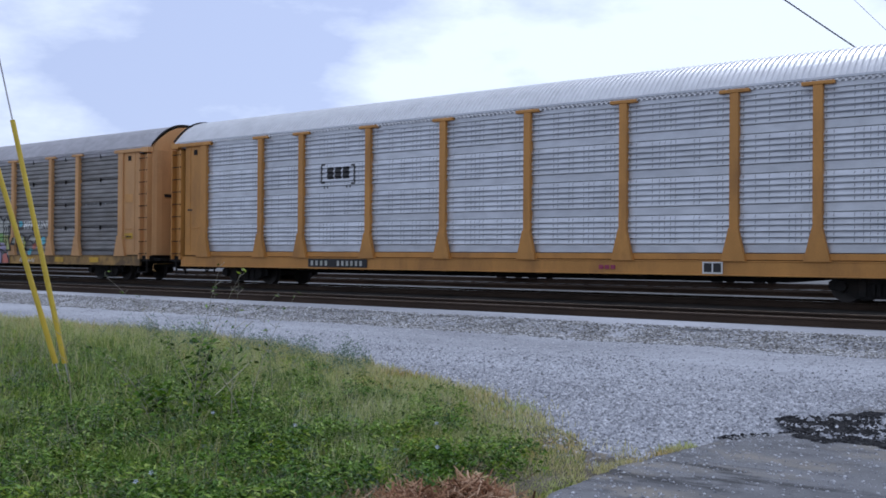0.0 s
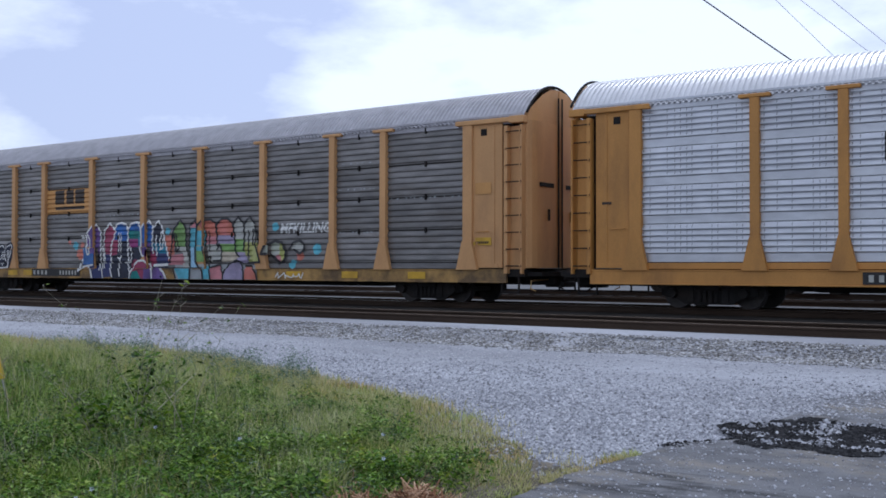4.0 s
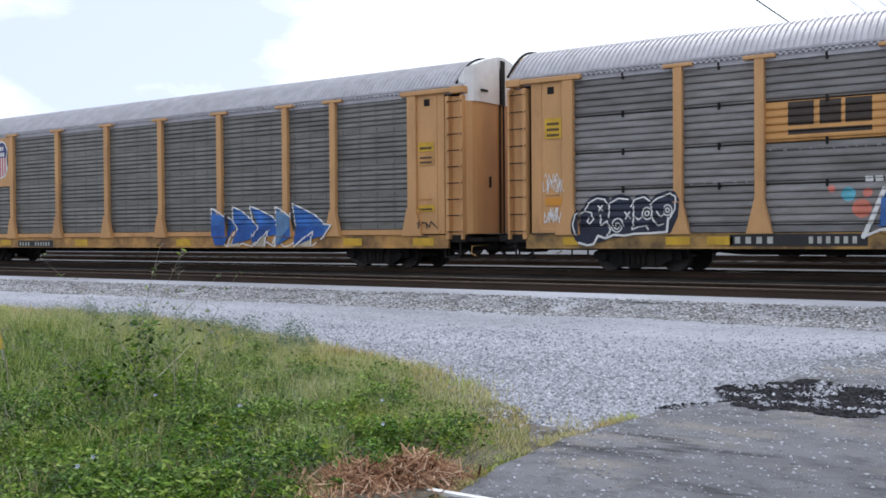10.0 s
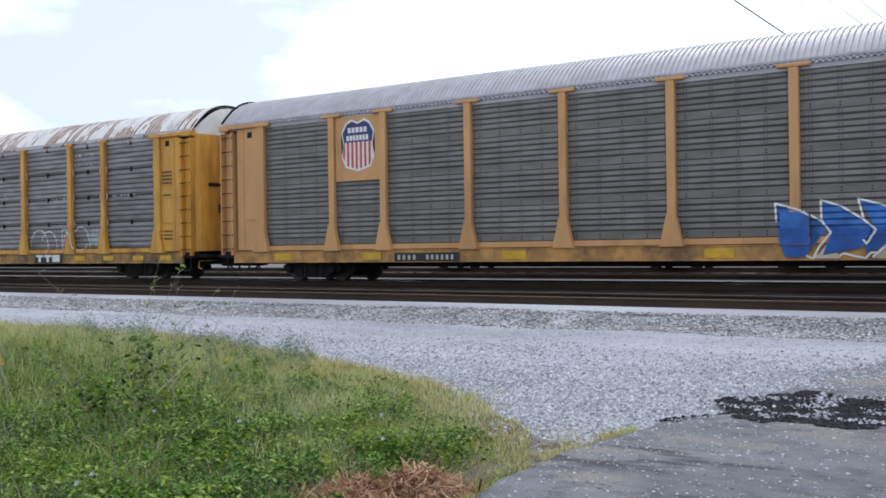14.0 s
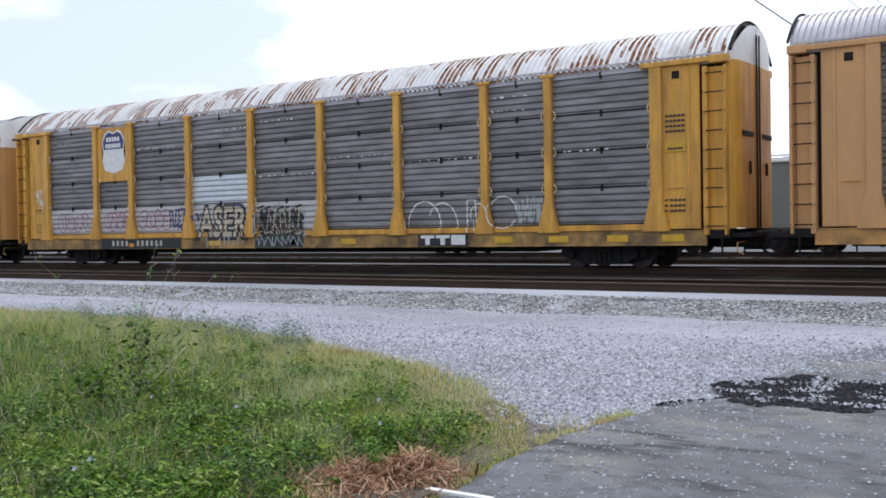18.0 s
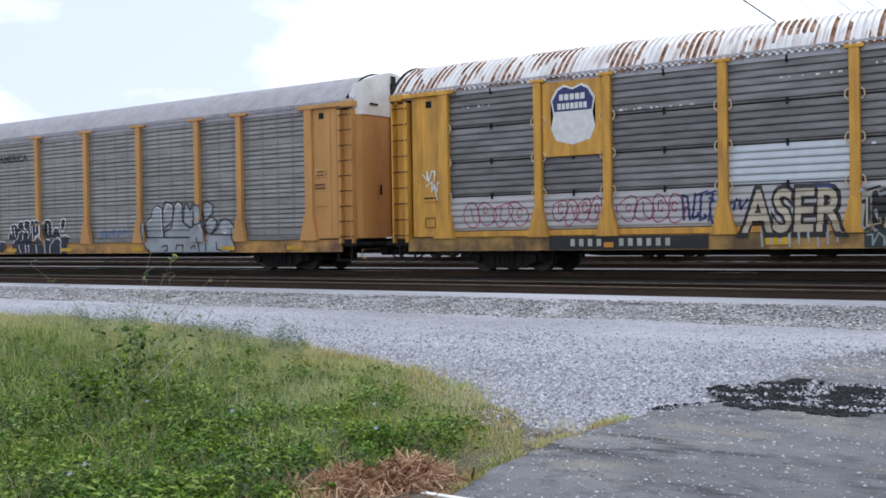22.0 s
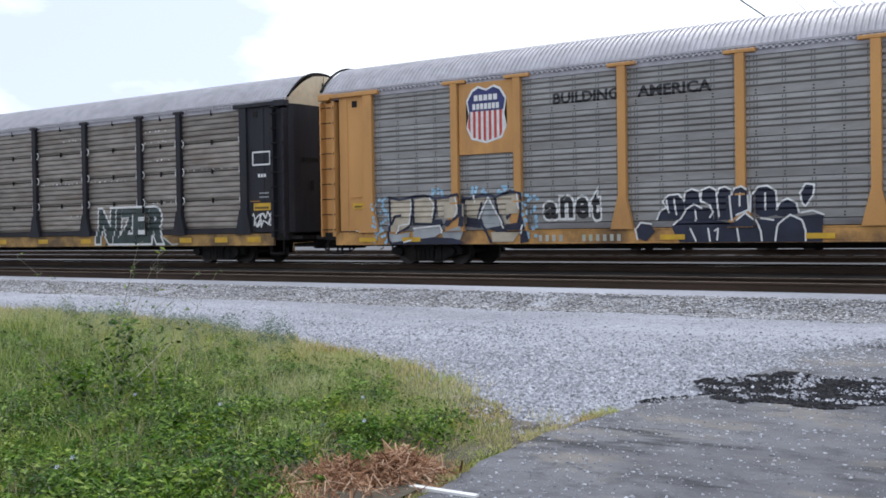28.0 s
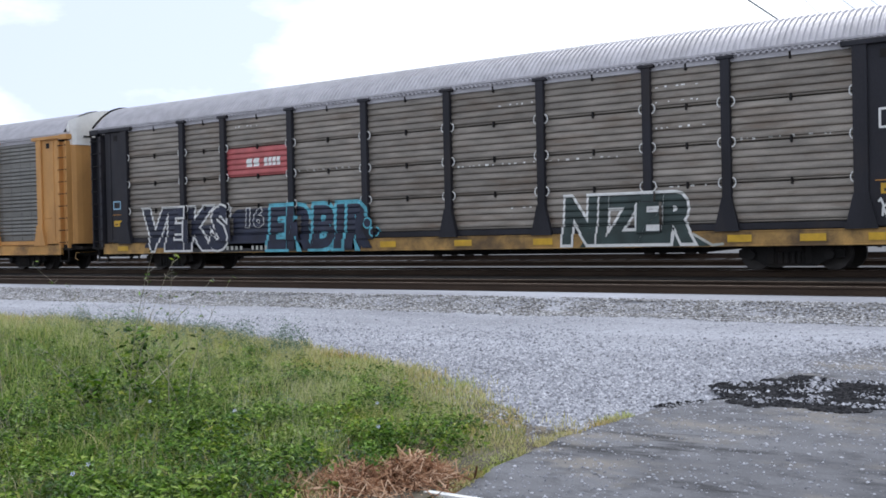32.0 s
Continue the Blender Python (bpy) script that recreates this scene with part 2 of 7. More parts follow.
def asphalt_material():
    """Worn grey asphalt: mottled, with tan dust, dark drawn-out streaks and pale aggregate."""
    m = bpy.data.materials.new("worn_asphalt")
    m.use_nodes = True
    n, l = m.node_tree.nodes, m.node_tree.links
    b = n["Principled BSDF"]
    b.inputs["Roughness"].default_value = 0.92
    tc = n.new("ShaderNodeTexCoord")
    col = None
    layers = ((0.9, (0.6, 1.3, 1), 0.38, 0.60, (0.165, 0.167, 0.180), 1.0), (5.0, (0.8, 1.2, 1), 0.50, 0.64, (0.065, 0.066, 0.072), 0.7),
              (1.25, (0.8, 1.5, 2), 0.53, 0.66, (0.245, 0.22, 0.185), 0.65), (0.85, (0.7, 2.6, 5), 0.575, 0.64, (0.03, 0.03, 0.033), 0.85), (55.0, (1, 1, 1), 0.55, 0.70, (0.26, 0.26, 0.27), 0.45))
    for k, (scale, stretch, lo, hi, tint, most) in enumerate(layers):
        mp = n.new("ShaderNodeMapping")
        mp.inputs["Scale"].default_value, mp.inputs["Location"].default_value = stretch, (3.1 * k, 1.7 * k, 0)
        no = n.new("ShaderNodeTexNoise")
        no.inputs["Scale"].default_value, no.inputs["Detail"].default_value, no.inputs["Roughness"].default_value = scale, 6, 0.62
        mr = n.new("ShaderNodeMapRange")
        mr.inputs[1].default_value, mr.inputs[2].default_value, mr.inputs[4].default_value = lo, hi, most
        mx = n.new("ShaderNodeMixRGB")
        mx.inputs[1].default_value, mx.inputs[2].default_value = (0.105, 0.106, 0.116, 1), (*tint, 1)
        l.new(tc.outputs["Object"], mp.inputs["Vector"])
        l.new(mp.outputs[0], no.inputs["Vector"])
        l.new(no.outputs["Fac"], mr.inputs[0])
        l.new(mr.outputs[0], mx.inputs[0])
        if col:
            l.new(col, mx.inputs[1])
        col = mx.outputs[0]
    l.new(col, b.inputs["Base Color"])
    bp = n.new("ShaderNodeBump")
    bp.inputs["Strength"].default_value, bp.inputs["Distance"].default_value = 0.6, 0.012
    l.new(no.outputs["Fac"], bp.inputs["Height"])
    l.new(bp.outputs["Normal"], b.inputs["Normal"])
    return m


asphalt = asphalt_material()
yard = material("grey_cinders", (0.105, 0.105, 0.11), 0.95, amount=0.3, scale=0.4, grain=20, bump=0.5)
soil = material("brown_soil", (0.075, 0.062, 0.042), 0.95, amount=0.4, scale=3, grain=30, bump=0.6, dirt=0.75, dirt_colour=(0.29, 0.25, 0.19), dirt_scale=2.2)
rust = material("rusty_rail_steel", (0.045, 0.030, 0.021), 0.8, 0.1, amount=0.3, scale=2.5, stretch=(0.3, 1, 1), bump=0.1)
worn = material("worn_rail_head", (0.20, 0.15, 0.11), 0.5, 0.5, amount=0.25, scale=2, stretch=(0.3, 1, 1), bump=0.0)
shine = material("polished_rail_head", (0.42, 0.43, 0.46), 0.28, 0.9, amount=0.1, bump=0.0)
wood = material("creosoted_wood", (0.028, 0.023, 0.020), 0.9, amount=0.35, scale=4, stretch=(4, 0.5, 4), bump=0.3, vary=0.3)


def island_material(name, colours, rough=0.9, soft=0.0, tints=()):
    """Colours picked piece by piece. soft: light that comes through leaves."""
    m = bpy.data.materials.new(name)
    m.use_nodes = True
    n, l = m.node_tree.nodes, m.node_tree.links
    b = n["Principled BSDF"]
    b.inputs["Roughness"].default_value = rough
    geo = n.new("ShaderNodeNewGeometry")
    r = n.new("ShaderNodeValToRGB")
    r.color_ramp.interpolation = "LINEAR"
    while len(r.color_ramp.elements) < len(colours):
        r.color_ramp.elements.new(0.5)
    for i, c in enumerate(colours):
        r.color_ramp.elements[i].position = i / (len(colours) - 1)
        r.color_ramp.elements[i].color = (*c, 1)
    l.new(geo.outputs["Random Per Island"], r.inputs["Fac"])
    colour = r.outputs["Color"]
    for k, (tint, most) in enumerate(tints):           # patches of another hue
        tc = n.new("ShaderNodeTexCoord")
        no = n.new("ShaderNodeTexNoise")
        no.noise_dimensions = "4D"
        no.inputs["W"].default_value, no.inputs["Scale"].default_value, no.inputs["Detail"].default_value = 3.3 * k, 1.5, 4
        mr = n.new("ShaderNodeMapRange")
        mr.inputs[1].default_value, mr.inputs[2].default_value, mr.inputs[4].default_value = 0.50, 0.66, most
        mx = n.new("ShaderNodeMixRGB")
        mx.blend_type, mx.inputs[2].default_value = "MULTIPLY", (*tint, 1)
        l.new(tc.outputs["Object"], no.inputs["Vector"])
        l.new(no.outputs["Fac"], mr.inputs[0])
        l.new(mr.outputs[0], mx.inputs[0])
        l.new(colour, mx.inputs[1])
        colour = mx.outputs[0]
    l.new(colour, b.inputs["Base Color"])
    if soft:
        tr = n.new("ShaderNodeBsdfTranslucent")
        mx = n.new("ShaderNodeMixShader")
        mx.inputs[0].default_value = soft
        l.new(colour, tr.inputs["Color"])
        l.new(b.outputs[0], mx.inputs[1])
        l.new(tr.outputs[0], mx.inputs[2])
        l.new(mx.outputs[0], n["Material Output"].inputs["Surface"])
    return m


def edge_wave(y, k=1.0):
    return 0.10 * noise.noise((y * 1.1 * k, 3.7, 0)) + 0.05 * noise.noise((y * 4.3 * k, 9.1, 0))


ROAD_EDGE = [float(np.interp(y, (-8, 3, 5, 6.5, 7.7, 8.2, 8.7, 9.4, 11.3, 12.4), (-3.0, -3.28, -3.42, -3.56, -3.40, -3.35, -2.95, -2.92, -2.85, -2.35))) + edge_wave(y) for y in np.arange(-62, 16, 0.01)]
GRASS_EDGE = [float(np.interp(x, (-60, -20, -12, -9.9, -8.4, -7.0, -6.1, -5.15, -4.3, -3.7, -3.4), (13.6, 11.6, 10.9, 10.5, 9.85, 9.2, 8.8, 8.2, 7.4, 6.95, 6.7))) + 0.3 * noise.noise((x * 0.7, 1.3, 0)) + 0.2 * noise.noise((x * 2.1, 5.3, 0)) + 0.10 * noise.noise((x * 6.3, 8.1, 0)) for x in np.arange(-62, 15, 0.01)]


def asphalt_left(y):
    return ROAD_EDGE[max(0, min(len(ROAD_EDGE) - 1, round((y + 62) * 100)))]


def grass_top(x):
    return GRASS_EDGE[max(0, min(len(GRASS_EDGE) - 1, round((x + 62) * 100)))]


def sheet(name, xs, ys, lift, mat):
    bm = bmesh.new()
    rows = [[bm.verts.new((x, y, ground_z(x, y) + lift(x, y))) for x in xs] for y in ys]
    for a, b in zip(rows, rows[1:]):
        for i in range(len(xs) - 1):
            bm.faces.new((a[i], a[i + 1], b[i + 1], b[i]))
    return part(name, bm, mat, smooth=True)


def wave(x, y):
    return (0.03 if y < 15.9 else 0.0) * noise.noise((x * 0.5, y * 0.5, 0)) + (0.03 * noise.noise((x * 1.5, y * 2.0, 4)) if 14.6 < y < 15.9 else 0)


xs = [-3000, -800, -300, -150, -90] + [i * 0.5 for i in range(-120, 41)] + [30, 60, 150, 500, 3000]
ys = [-3000, -500, -100, -30, -10, -4] + [i * 0.3 for i in range(0, 56)] + [17, 18, 20.5, 22, 26, 30, 35, 40, 60, 100, 300, 900, 3000]
ground = tagged(sheet("ground", xs, ys, lambda x, y: wave(x, y) if abs(x) < 60 and -4 < y < 16.6 else 0.0, gravel), "pale crushed limestone ground beside the railway tracks", "ground", kind="structure")

bm = bmesh.new()
rows = []
for y in [-60, -30, -15, -8, -4, -2, 0, 2] + [3 + i * 0.12 for i in range(80)]:
    x0 = asphalt_left(y)
    rows.append([bm.verts.new((x, y, ground_z(x, y) + wave(x, y) + (0.035 if i else -0.02))) for i, x in enumerate([x0 - 0.04, x0] + [x0 + (14 - x0) * (k / 20) ** 1.6 for k in range(1, 21)])])
for a, b in zip(rows, rows[1:]):
    for i in range(len(a) - 1):
        bm.faces.new((a[i], a[i + 1], b[i + 1], b[i]))
tagged(part("asphalt_drive", bm, asphalt, smooth=True), "worn grey asphalt drive with a crumbling edge", "road", kind="structure")

bm = bmesh.new()
rows = [[bm.verts.new((x, y, ground_z(x, y) + 0.012 + (0.02 if y < 26 else 0))) for x in xs[2:-2]] for y in (16.9, 17.4, 18.6, 20, 21.5, 23, 25, 26.0)]
for a, b in zip(rows, rows[1:]):
    for i in range(len(a) - 1):
        bm.faces.new((a[i], a[i + 1], b[i + 1], b[i]))
tagged(part("track_bed", bm, ballast), "dark oily ballast bed under the railway tracks", "track bed", kind="structure")

bm = bmesh.new()
rows = [[bm.verts.new((x, y, ground_z(x, y) + (0.062 if 29.7 < y < 32.3 or 38 < y < 41 else 0.012))) for x in (-2500, -300, -80, -40, -20, 0, 40, 200, 2500)] for y in (26.1, 29.4, 29.8, 32.2, 32.6, 37.8, 38.2, 40.6, 41, 44, 60, 120, 600, 2500)]
for a, b in zip(rows, rows[1:]):
    for i in range(len(a) - 1):
        bm.faces.new((a[i], a[i + 1], b[i + 1], b[i]))
tagged(part("yard_ground", bm, yard), "grey cinder ground of the rail yard beyond", "ground", kind="structure")

bm = bmesh.new()
gx = [-60, -40, -30, -24] + [-20 + i * 0.4 for i in range(0, 43)]
for a, b in zip(gx, gx[1:]):
    for k in range(8):
        q = []
        for x, f in ((a, k / 8), (b, k / 8), (b, (k + 1) / 8), (a, (k + 1) / 8)):
            top = grass_top(x) - (0.3 if x < -5 else 0.02)
            y = -2 + (top + 2) * f
            xx = min(x, asphalt_left(y) - 0.05)
            q.append(bm.verts.new((xx, y, ground_z(xx, y) + wave(xx, y) + 0.015 + 0.05 * math.sin(math.pi * min(1, f * 1.02)))))
        bm.faces.new(q)
bmesh.ops.remove_doubles(bm, verts=bm.verts, dist=0.002)
tagged(part("verge", bm, soil, smooth=True), "brown soil of the grass verge", "ground", kind="structure")


# rails and sleepers
def rail_mesh(head):
    bm = bmesh.new()
    out = [(-0.07, -0.172), (0.07, -0.172), (0.07, -0.155), (0.012, -0.135), (0.010, -0.045), (0.036, -0.034), (0.036, -0.006), (0.028, 0.0), (-0.028, 0.0), (-0.036, -0.006), (-0.036, -0.034), (-0.010, -0.045), (-0.012, -0.135), (-0.07, -0.155)]
    stops = [-200, -60, -30, -15, 0, 15, 60, 120]
    rows = [[bm.verts.new((x, y, z)) for y, z in out] for x in stops]
    for a, b in zip(rows, rows[1:]):
        for i in range(len(out)):
            j = (i + 1) % len(out)
            f = bm.faces.new((a[i], b[i], b[j], a[j]))
            f.material_index = 1 if i == 7 else 0
    return bake(bm, "rail", [rust, head])


def track(label, y, head, ties, x0, x1):
    tr = thing("railway_track", label, "railway track", "tracks side by side", at=pose(0, y, 0))
    me = rail_mesh(head)
    for s in (-0.7525, 0.7525):
        part("rail", me, None, tr, at=pose(0, s, 0))
    tie = bake(boxes((-0.115, 0.115, -1.3, 1.3, -0.33, -0.165), bevel=0.01), "sleeper", wood)
    plate = bake(boxes((-0.09, 0.09, -0.15, 0.15, -0.166, -0.150)), "tie_plate", rust)
    for i in range(ties):
        x = x0 + (x1 - x0) * i / ties
        sl = part("sleeper", tie, None, tr, at=pose(x + random.uniform(-0.03, 0.03), random.uniform(-0.05, 0.05), random.uniform(-0.01, 0.0), 0, 0, random.uniform(-1, 1)))
        for s in (-0.7525, 0.7525):
            part("tie_plate", plate, None, sl, at=pose(0, s, 0))
    return tr


for dull, gloss in ((ballast, 0.12), (wood, 0.12), (rust, 0.25), (PAINT["dark"], 0.2), (PAINT["black"], 0.25), (gravel, 0.3), (asphalt, 0.3)):
    dull.node_tree.nodes["Principled BSDF"].inputs["Specular IOR Level"].default_value = gloss


track("empty railway track with rusty rails on dark ballast", NEAR_Y, worn, 110, -52, 8)
track("railway track with polished rail heads under the train", TRAIN_Y, shine, 110, -52, 8)
track("far railway track with rusty rails in pale gravel", 31.0, rust, 60, -50, 10)
track("railway track under the parked hopper wagons", 39.4, rust, 60, -50, 10)


# loose stones
def scatter(name, n, place, size, mat, label, category, flat=0.7):
    base = np.array([(1, 0, 0), (-1, 0, 0), (0, 1, 0), (0, -1, 0), (0, 0, 1), (0, 0, -1)], float)
    tri = np.array([(0, 2, 4), (2, 1, 4), (1, 3, 4), (3, 0, 4), (2, 0, 5), (1, 2, 5), (3, 1, 5), (0, 3, 5)])
    spots = []
    while len(spots) < n:
        p = place()
        if p:
            spots.append(p)
    c = np.array(spots)
    s = size[0] + (size[1] - size[0]) * np.random.rand(n, 1, 1) ** 2.2
    v = base[None] * (0.65 + 0.7 * np.random.rand(n, 6, 3))
    a = np.random.rand(n) * 6.28
    rot = np.zeros((n, 3, 3))
    rot[:, 0, 0], rot[:, 0, 1], rot[:, 1, 0], rot[:, 1, 1], rot[:, 2, 2] = np.cos(a), -np.sin(a), np.sin(a), np.cos(a), flat
    v = np.einsum("nij,nkj->nki", rot, v + 0.25 * (np.random.rand(n, 6, 3) - 0.5)) * s + c[:, None]
    f = tri[None] + 6 * np.arange(n)[:, None, None]
    me = bpy.data.meshes.new(name)
    me.from_pydata(v.reshape(-1, 3).tolist(), [], f.reshape(-1, 3).tolist())
    me.materials.append(mat)
    return tagged(new(name, me), label, category, kind="stuff")


def inside_view(x, y):
    a = math.degrees(math.atan2(-x, y))
    return 7 < a < 64


def road_spot(y0=4.0, y1=16.0, fade=9.0):
    y = random.uniform(y0, y1)
    x = random.uniform(-34, 2)
    if not inside_view(x, y) or (y < grass_top(x) + 0.1 * random.random() and x < asphalt_left(y)) or (x > asphalt_left(y) and y < 12.5):
        return None
    if random.random() < (math.hypot(x, y) - 9) / 26 or random.random() < (y - 8.5) / fade:
        return None
    return (x, y, ground_z(x, y) + wave(x, y) + 0.002)


def tip_spot():
    """Stones strewn into the thin end of the verge."""
    x = random.uniform(-9, -3.2)
    y = grass_top(x) - random.gauss(0.2, 0.3)
    if x > asphalt_left(y):
        return None
    return (x, y, ground_z(x, y) + wave(x, y) + (0.02 if y < grass_top(x) - (0.3 if x < -5 else 0.0) else 0.004))


def bank_spot():
    y = 14.5 + 1.55 * random.random() ** 0.7
    x = random.uniform(-34, -2)
    if not inside_view(x, y) or noise.noise((x * 0.9, y * 1.5, 8)) < random.uniform(-1.6, -0.1):
        return None
    return (x, y, ground_z(x, y) + wave(x, y) + 0.006)


def drive_spot():
    y = random.uniform(4.5, 12.5)
    x = asphalt_left(y) + 0.05 + 4.5 * random.random() ** 1.3
    return (x, y, ground_z(x, y) + wave(x, y) + 0.037) if inside_view(x, y) else None


def in_patch(x, y):
    u, v = (x + 2.22) / 1.2, (y - 9.22) / 0.9
    return u * u + v * v + 0.6 * noise.noise((x * 1.6, y * 1.9, 2)) + 0.5 * noise.noise((x * 5.1, y * 6.3, 4)) < 0.66


def patch_spot():
    x, y = random.uniform(-3.4, -0.9), random.uniform(8.2, 10.6)
    return (x, y, ground_z(x, y) + wave(x, y) + 0.042) if in_patch(x, y) else None


def rubble_spot():
    """Pale stones lying in clusters on the broken patch."""
    p = patch_spot()
    return p if p and noise.noise((p[0] * 3.1, p[1] * 4.5, 21)) > random.uniform(-0.1, 0.35) else None


def far_edge_spot():
    """Gravel trodden over the asphalt's far edge."""
    x = random.uniform(-3.2, 3.0)
    y = random.uniform(10.2, 12.7)
    edge = min(12.5 - y, (x - asphalt_left(y)) * 1.6)
    if edge < -0.1 or random.random() > math.exp(-max(0, edge) / 0.35) + 0.05:
        return None
    return (x, y, ground_z(x, y) + wave(x, y) + 0.036)


def curb_spot():
    y = random.uniform(8.1, 8.75)
    x = asphalt_left(y) - random.uniform(-0.1, 0.1)
    return (x, y, ground_z(x, y) + 0.03)


pale = island_material("limestone_pieces", [(0.14, 0.14, 0.155), (0.30, 0.305, 0.335), (0.40, 0.405, 0.44), (0.64, 0.64, 0.68)])
even = island_material("road_chippings", [(0.16, 0.162, 0.18), (0.31, 0.315, 0.35), (0.43, 0.435, 0.475), (0.60, 0.605, 0.65)])
bankm = island_material("bank_pieces", [(0.085, 0.08, 0.075), (0.17, 0.162, 0.155), (0.26, 0.255, 0.25), (0.36, 0.355, 0.36), (0.60, 0.60, 0.62)])
blackm = island_material("asphalt_crumbs", [(0.009, 0.009, 0.011), (0.015, 0.015, 0.018), (0.05, 0.05, 0.054)])
scatter("loose_stones", 26000, lambda: road_spot(6.0, 15.5, 4.5), (0.007, 0.026), pale, "pale and dark limestone stones near the grass", "gravel")
scatter("gravel_stones", 30000, lambda: road_spot(7.0, 15.5, 11.0), (0.006, 0.022), even, "pale grey limestone chippings on the road", "gravel", 0.35)
scatter("bank_stones", 40000, bank_spot, (0.012, 0.036), bankm, "mixed grey stones on the track bank", "gravel", 0.45)
scatter("verge_stones", 2600, tip_spot, (0.006, 0.020), pale, "pale stones strewn into the thin grass", "gravel")
scatter("drive_pebbles", 5200, drive_spot, (0.003, 0.015), even, "pale pebbles strewn over the asphalt", "pebbles")
scatter("asphalt_crumbs", 5200, patch_spot, (0.012, 0.034), blackm, "black broken asphalt crumbs in a patch", "rubble", 0.4)
scatter("patch_stones", 1150, rubble_spot, (0.010, 0.030), pale, "white stones mixed into the broken asphalt", "rubble", 0.7)
scatter("strewn_gravel", 4200, far_edge_spot, (0.008, 0.024), pale, "pale gravel trodden over the asphalt edge", "gravel", 0.6)
scatter("edge_crumbs", 160, curb_spot, (0.008, 0.024), blackm, "black crumbs along the broken asphalt edge", "rubble", 0.6)
bm = bmesh.new()
for i in range(-32, 32):
    for j in range(-28, 28):
        x, y = -2.22 + i * 0.045, 9.22 + j * 0.045
        if in_patch(x, y):
            bm.faces.new([bm.verts.new((x + a, y + b, ground_z(x, y + b) + wave(x, y) + 0.042)) for a, b in ((0, 0), (0.045, 0), (0.045, 0.045), (0, 0.045))])
tar = material("black_tar", (0.013, 0.013, 0.015), 0.7, amount=0.4, scale=9, grain=70, bump=0.8)
for dull in (tar, blackm):
    dull.node_tree.nodes["Principled BSDF"].inputs["Specular IOR Level"].default_value = 0.1
tagged(part("asphalt_patch", bm, tar), "black tar showing in a broken asphalt patch", "road patch", kind="structure")


# grass and weeds
def blades(name, n, place, mat, label, category, width=(0.002, 0.006), lean=0.6):
    verts, faces, k, tries = [], [], 0, 0
    rnd = random.random
    while k < n and tries < n * 12:
        tries += 1
        p = place()
        if not p:
            continue
        x, y, z, h = p
        a, l, w = rnd() * 6.283, lean * h * (0.2 + rnd()), width[0] + (width[1] - width[0]) * rnd()
        dx, dy = math.cos(a) * l, math.sin(a) * l
        b = rnd() * 6.283
        wx, wy = math.cos(b) * w, math.sin(b) * w
        i = len(verts)
        verts += [(x - wx, y - wy, z), (x + wx, y + wy, z), (x + dx * 0.35 - wx * 0.8, y + dy * 0.35 - wy * 0.8, z + h * 0.6), (x + dx * 0.35 + wx * 0.8, y + dy * 0.35 + wy * 0.8, z + h * 0.6), (x + dx, y + dy, z + h)]
        faces += [(i, i + 1, i + 3, i + 2), (i + 2, i + 3, i + 4)]
        k += 1
    me = bpy.data.meshes.new(name)
    me.from_pydata(verts, [], faces)
    me.materials.append(mat)
    return tagged(new(name, me), label, category, kind="stuff")


def leaves(name, n, place, size, mat, label, category):
    verts, faces, k = [], [], 0
    while k < n:
        p = place()
        if not p:
            continue
        x, y, z, h = p
        q = Euler((random.uniform(-0.9, 0.9), random.uniform(-0.9, 0.9), random.uniform(0, 6.28))).to_matrix()
        s = size[0] + (size[1] - size[0]) * random.random()
        i = len(verts)
        zz = z + h * random.random() ** 0.6
        for u, v, w in ((0, -s, 0), (s * 0.45, -s * 0.2, 0.1 * s), (0, s, -0.15 * s), (-s * 0.45, -s * 0.2, 0.1 * s)):
            d = q @ Vector((u, v, w))
            verts.append((x + d.x, y + d.y, zz + d.z))
        faces.append((i, i + 1, i + 2, i + 3))
        k += 1
    me = bpy.data.meshes.new(name)
    me.from_pydata(verts, [], faces)
    me.materials.append(mat)
    return tagged(new(name, me), label, category, kind="stuff")


def verge_spot():
    """A place on the verge and its distance from the gravel or asphalt edge."""
    r = 4.2 + 22 * random.random() ** 2.2
    a = radians(random.uniform(30, 64))
    x, y = -r * math.sin(a), r * math.cos(a)
    edge = min(grass_top(x) - y, (asphalt_left(y) - x) * 1.3)
    if edge < 0 or x < -30:
        return None
    return x, y, edge


def blotch(x, y, k):
    """Patches of growth, each kind k in its own places."""
    return noise.noise((x * 1.25, y * 1.25, 10.0 * k)) + 0.6 * noise.noise((x * 3.4, y * 3.4, 10.0 * k + 5))


def lush(x, y):
    """How lush the verge is: full away from its edges."""
    e = min(grass_top(x) - y, (asphalt_left(y) - x) * 1.1)
    return max(0.0, min(1.0, (e - 0.35 + 0.45 * noise.noise((x * 1.9, y * 1.9, 3))) / 1.5))


def tall(x, y):
    far = max(0.0, min(1.0, (-x - 5.0) / 5.0))
    return (0.05 + 0.13 * lush(x, y) + 0.11 * far) * (1 + 0.5 * noise.noise((x * 1.3, y * 1.3, 7)))


def growth(kind, low, high, keep):
    """Spots for one kind of blade: keep(lush, blotch) is the chance that it stands."""
    def spot():
        p = verge_spot()
        if not p:
            return None
        x, y, e = p
        if random.random() > keep(lush(x, y), blotch(x, y, kind)):
            return None
        return (x, y, ground_z(x, y) + wave(x, y), tall(x, y) * random.uniform(low, high))
    return spot


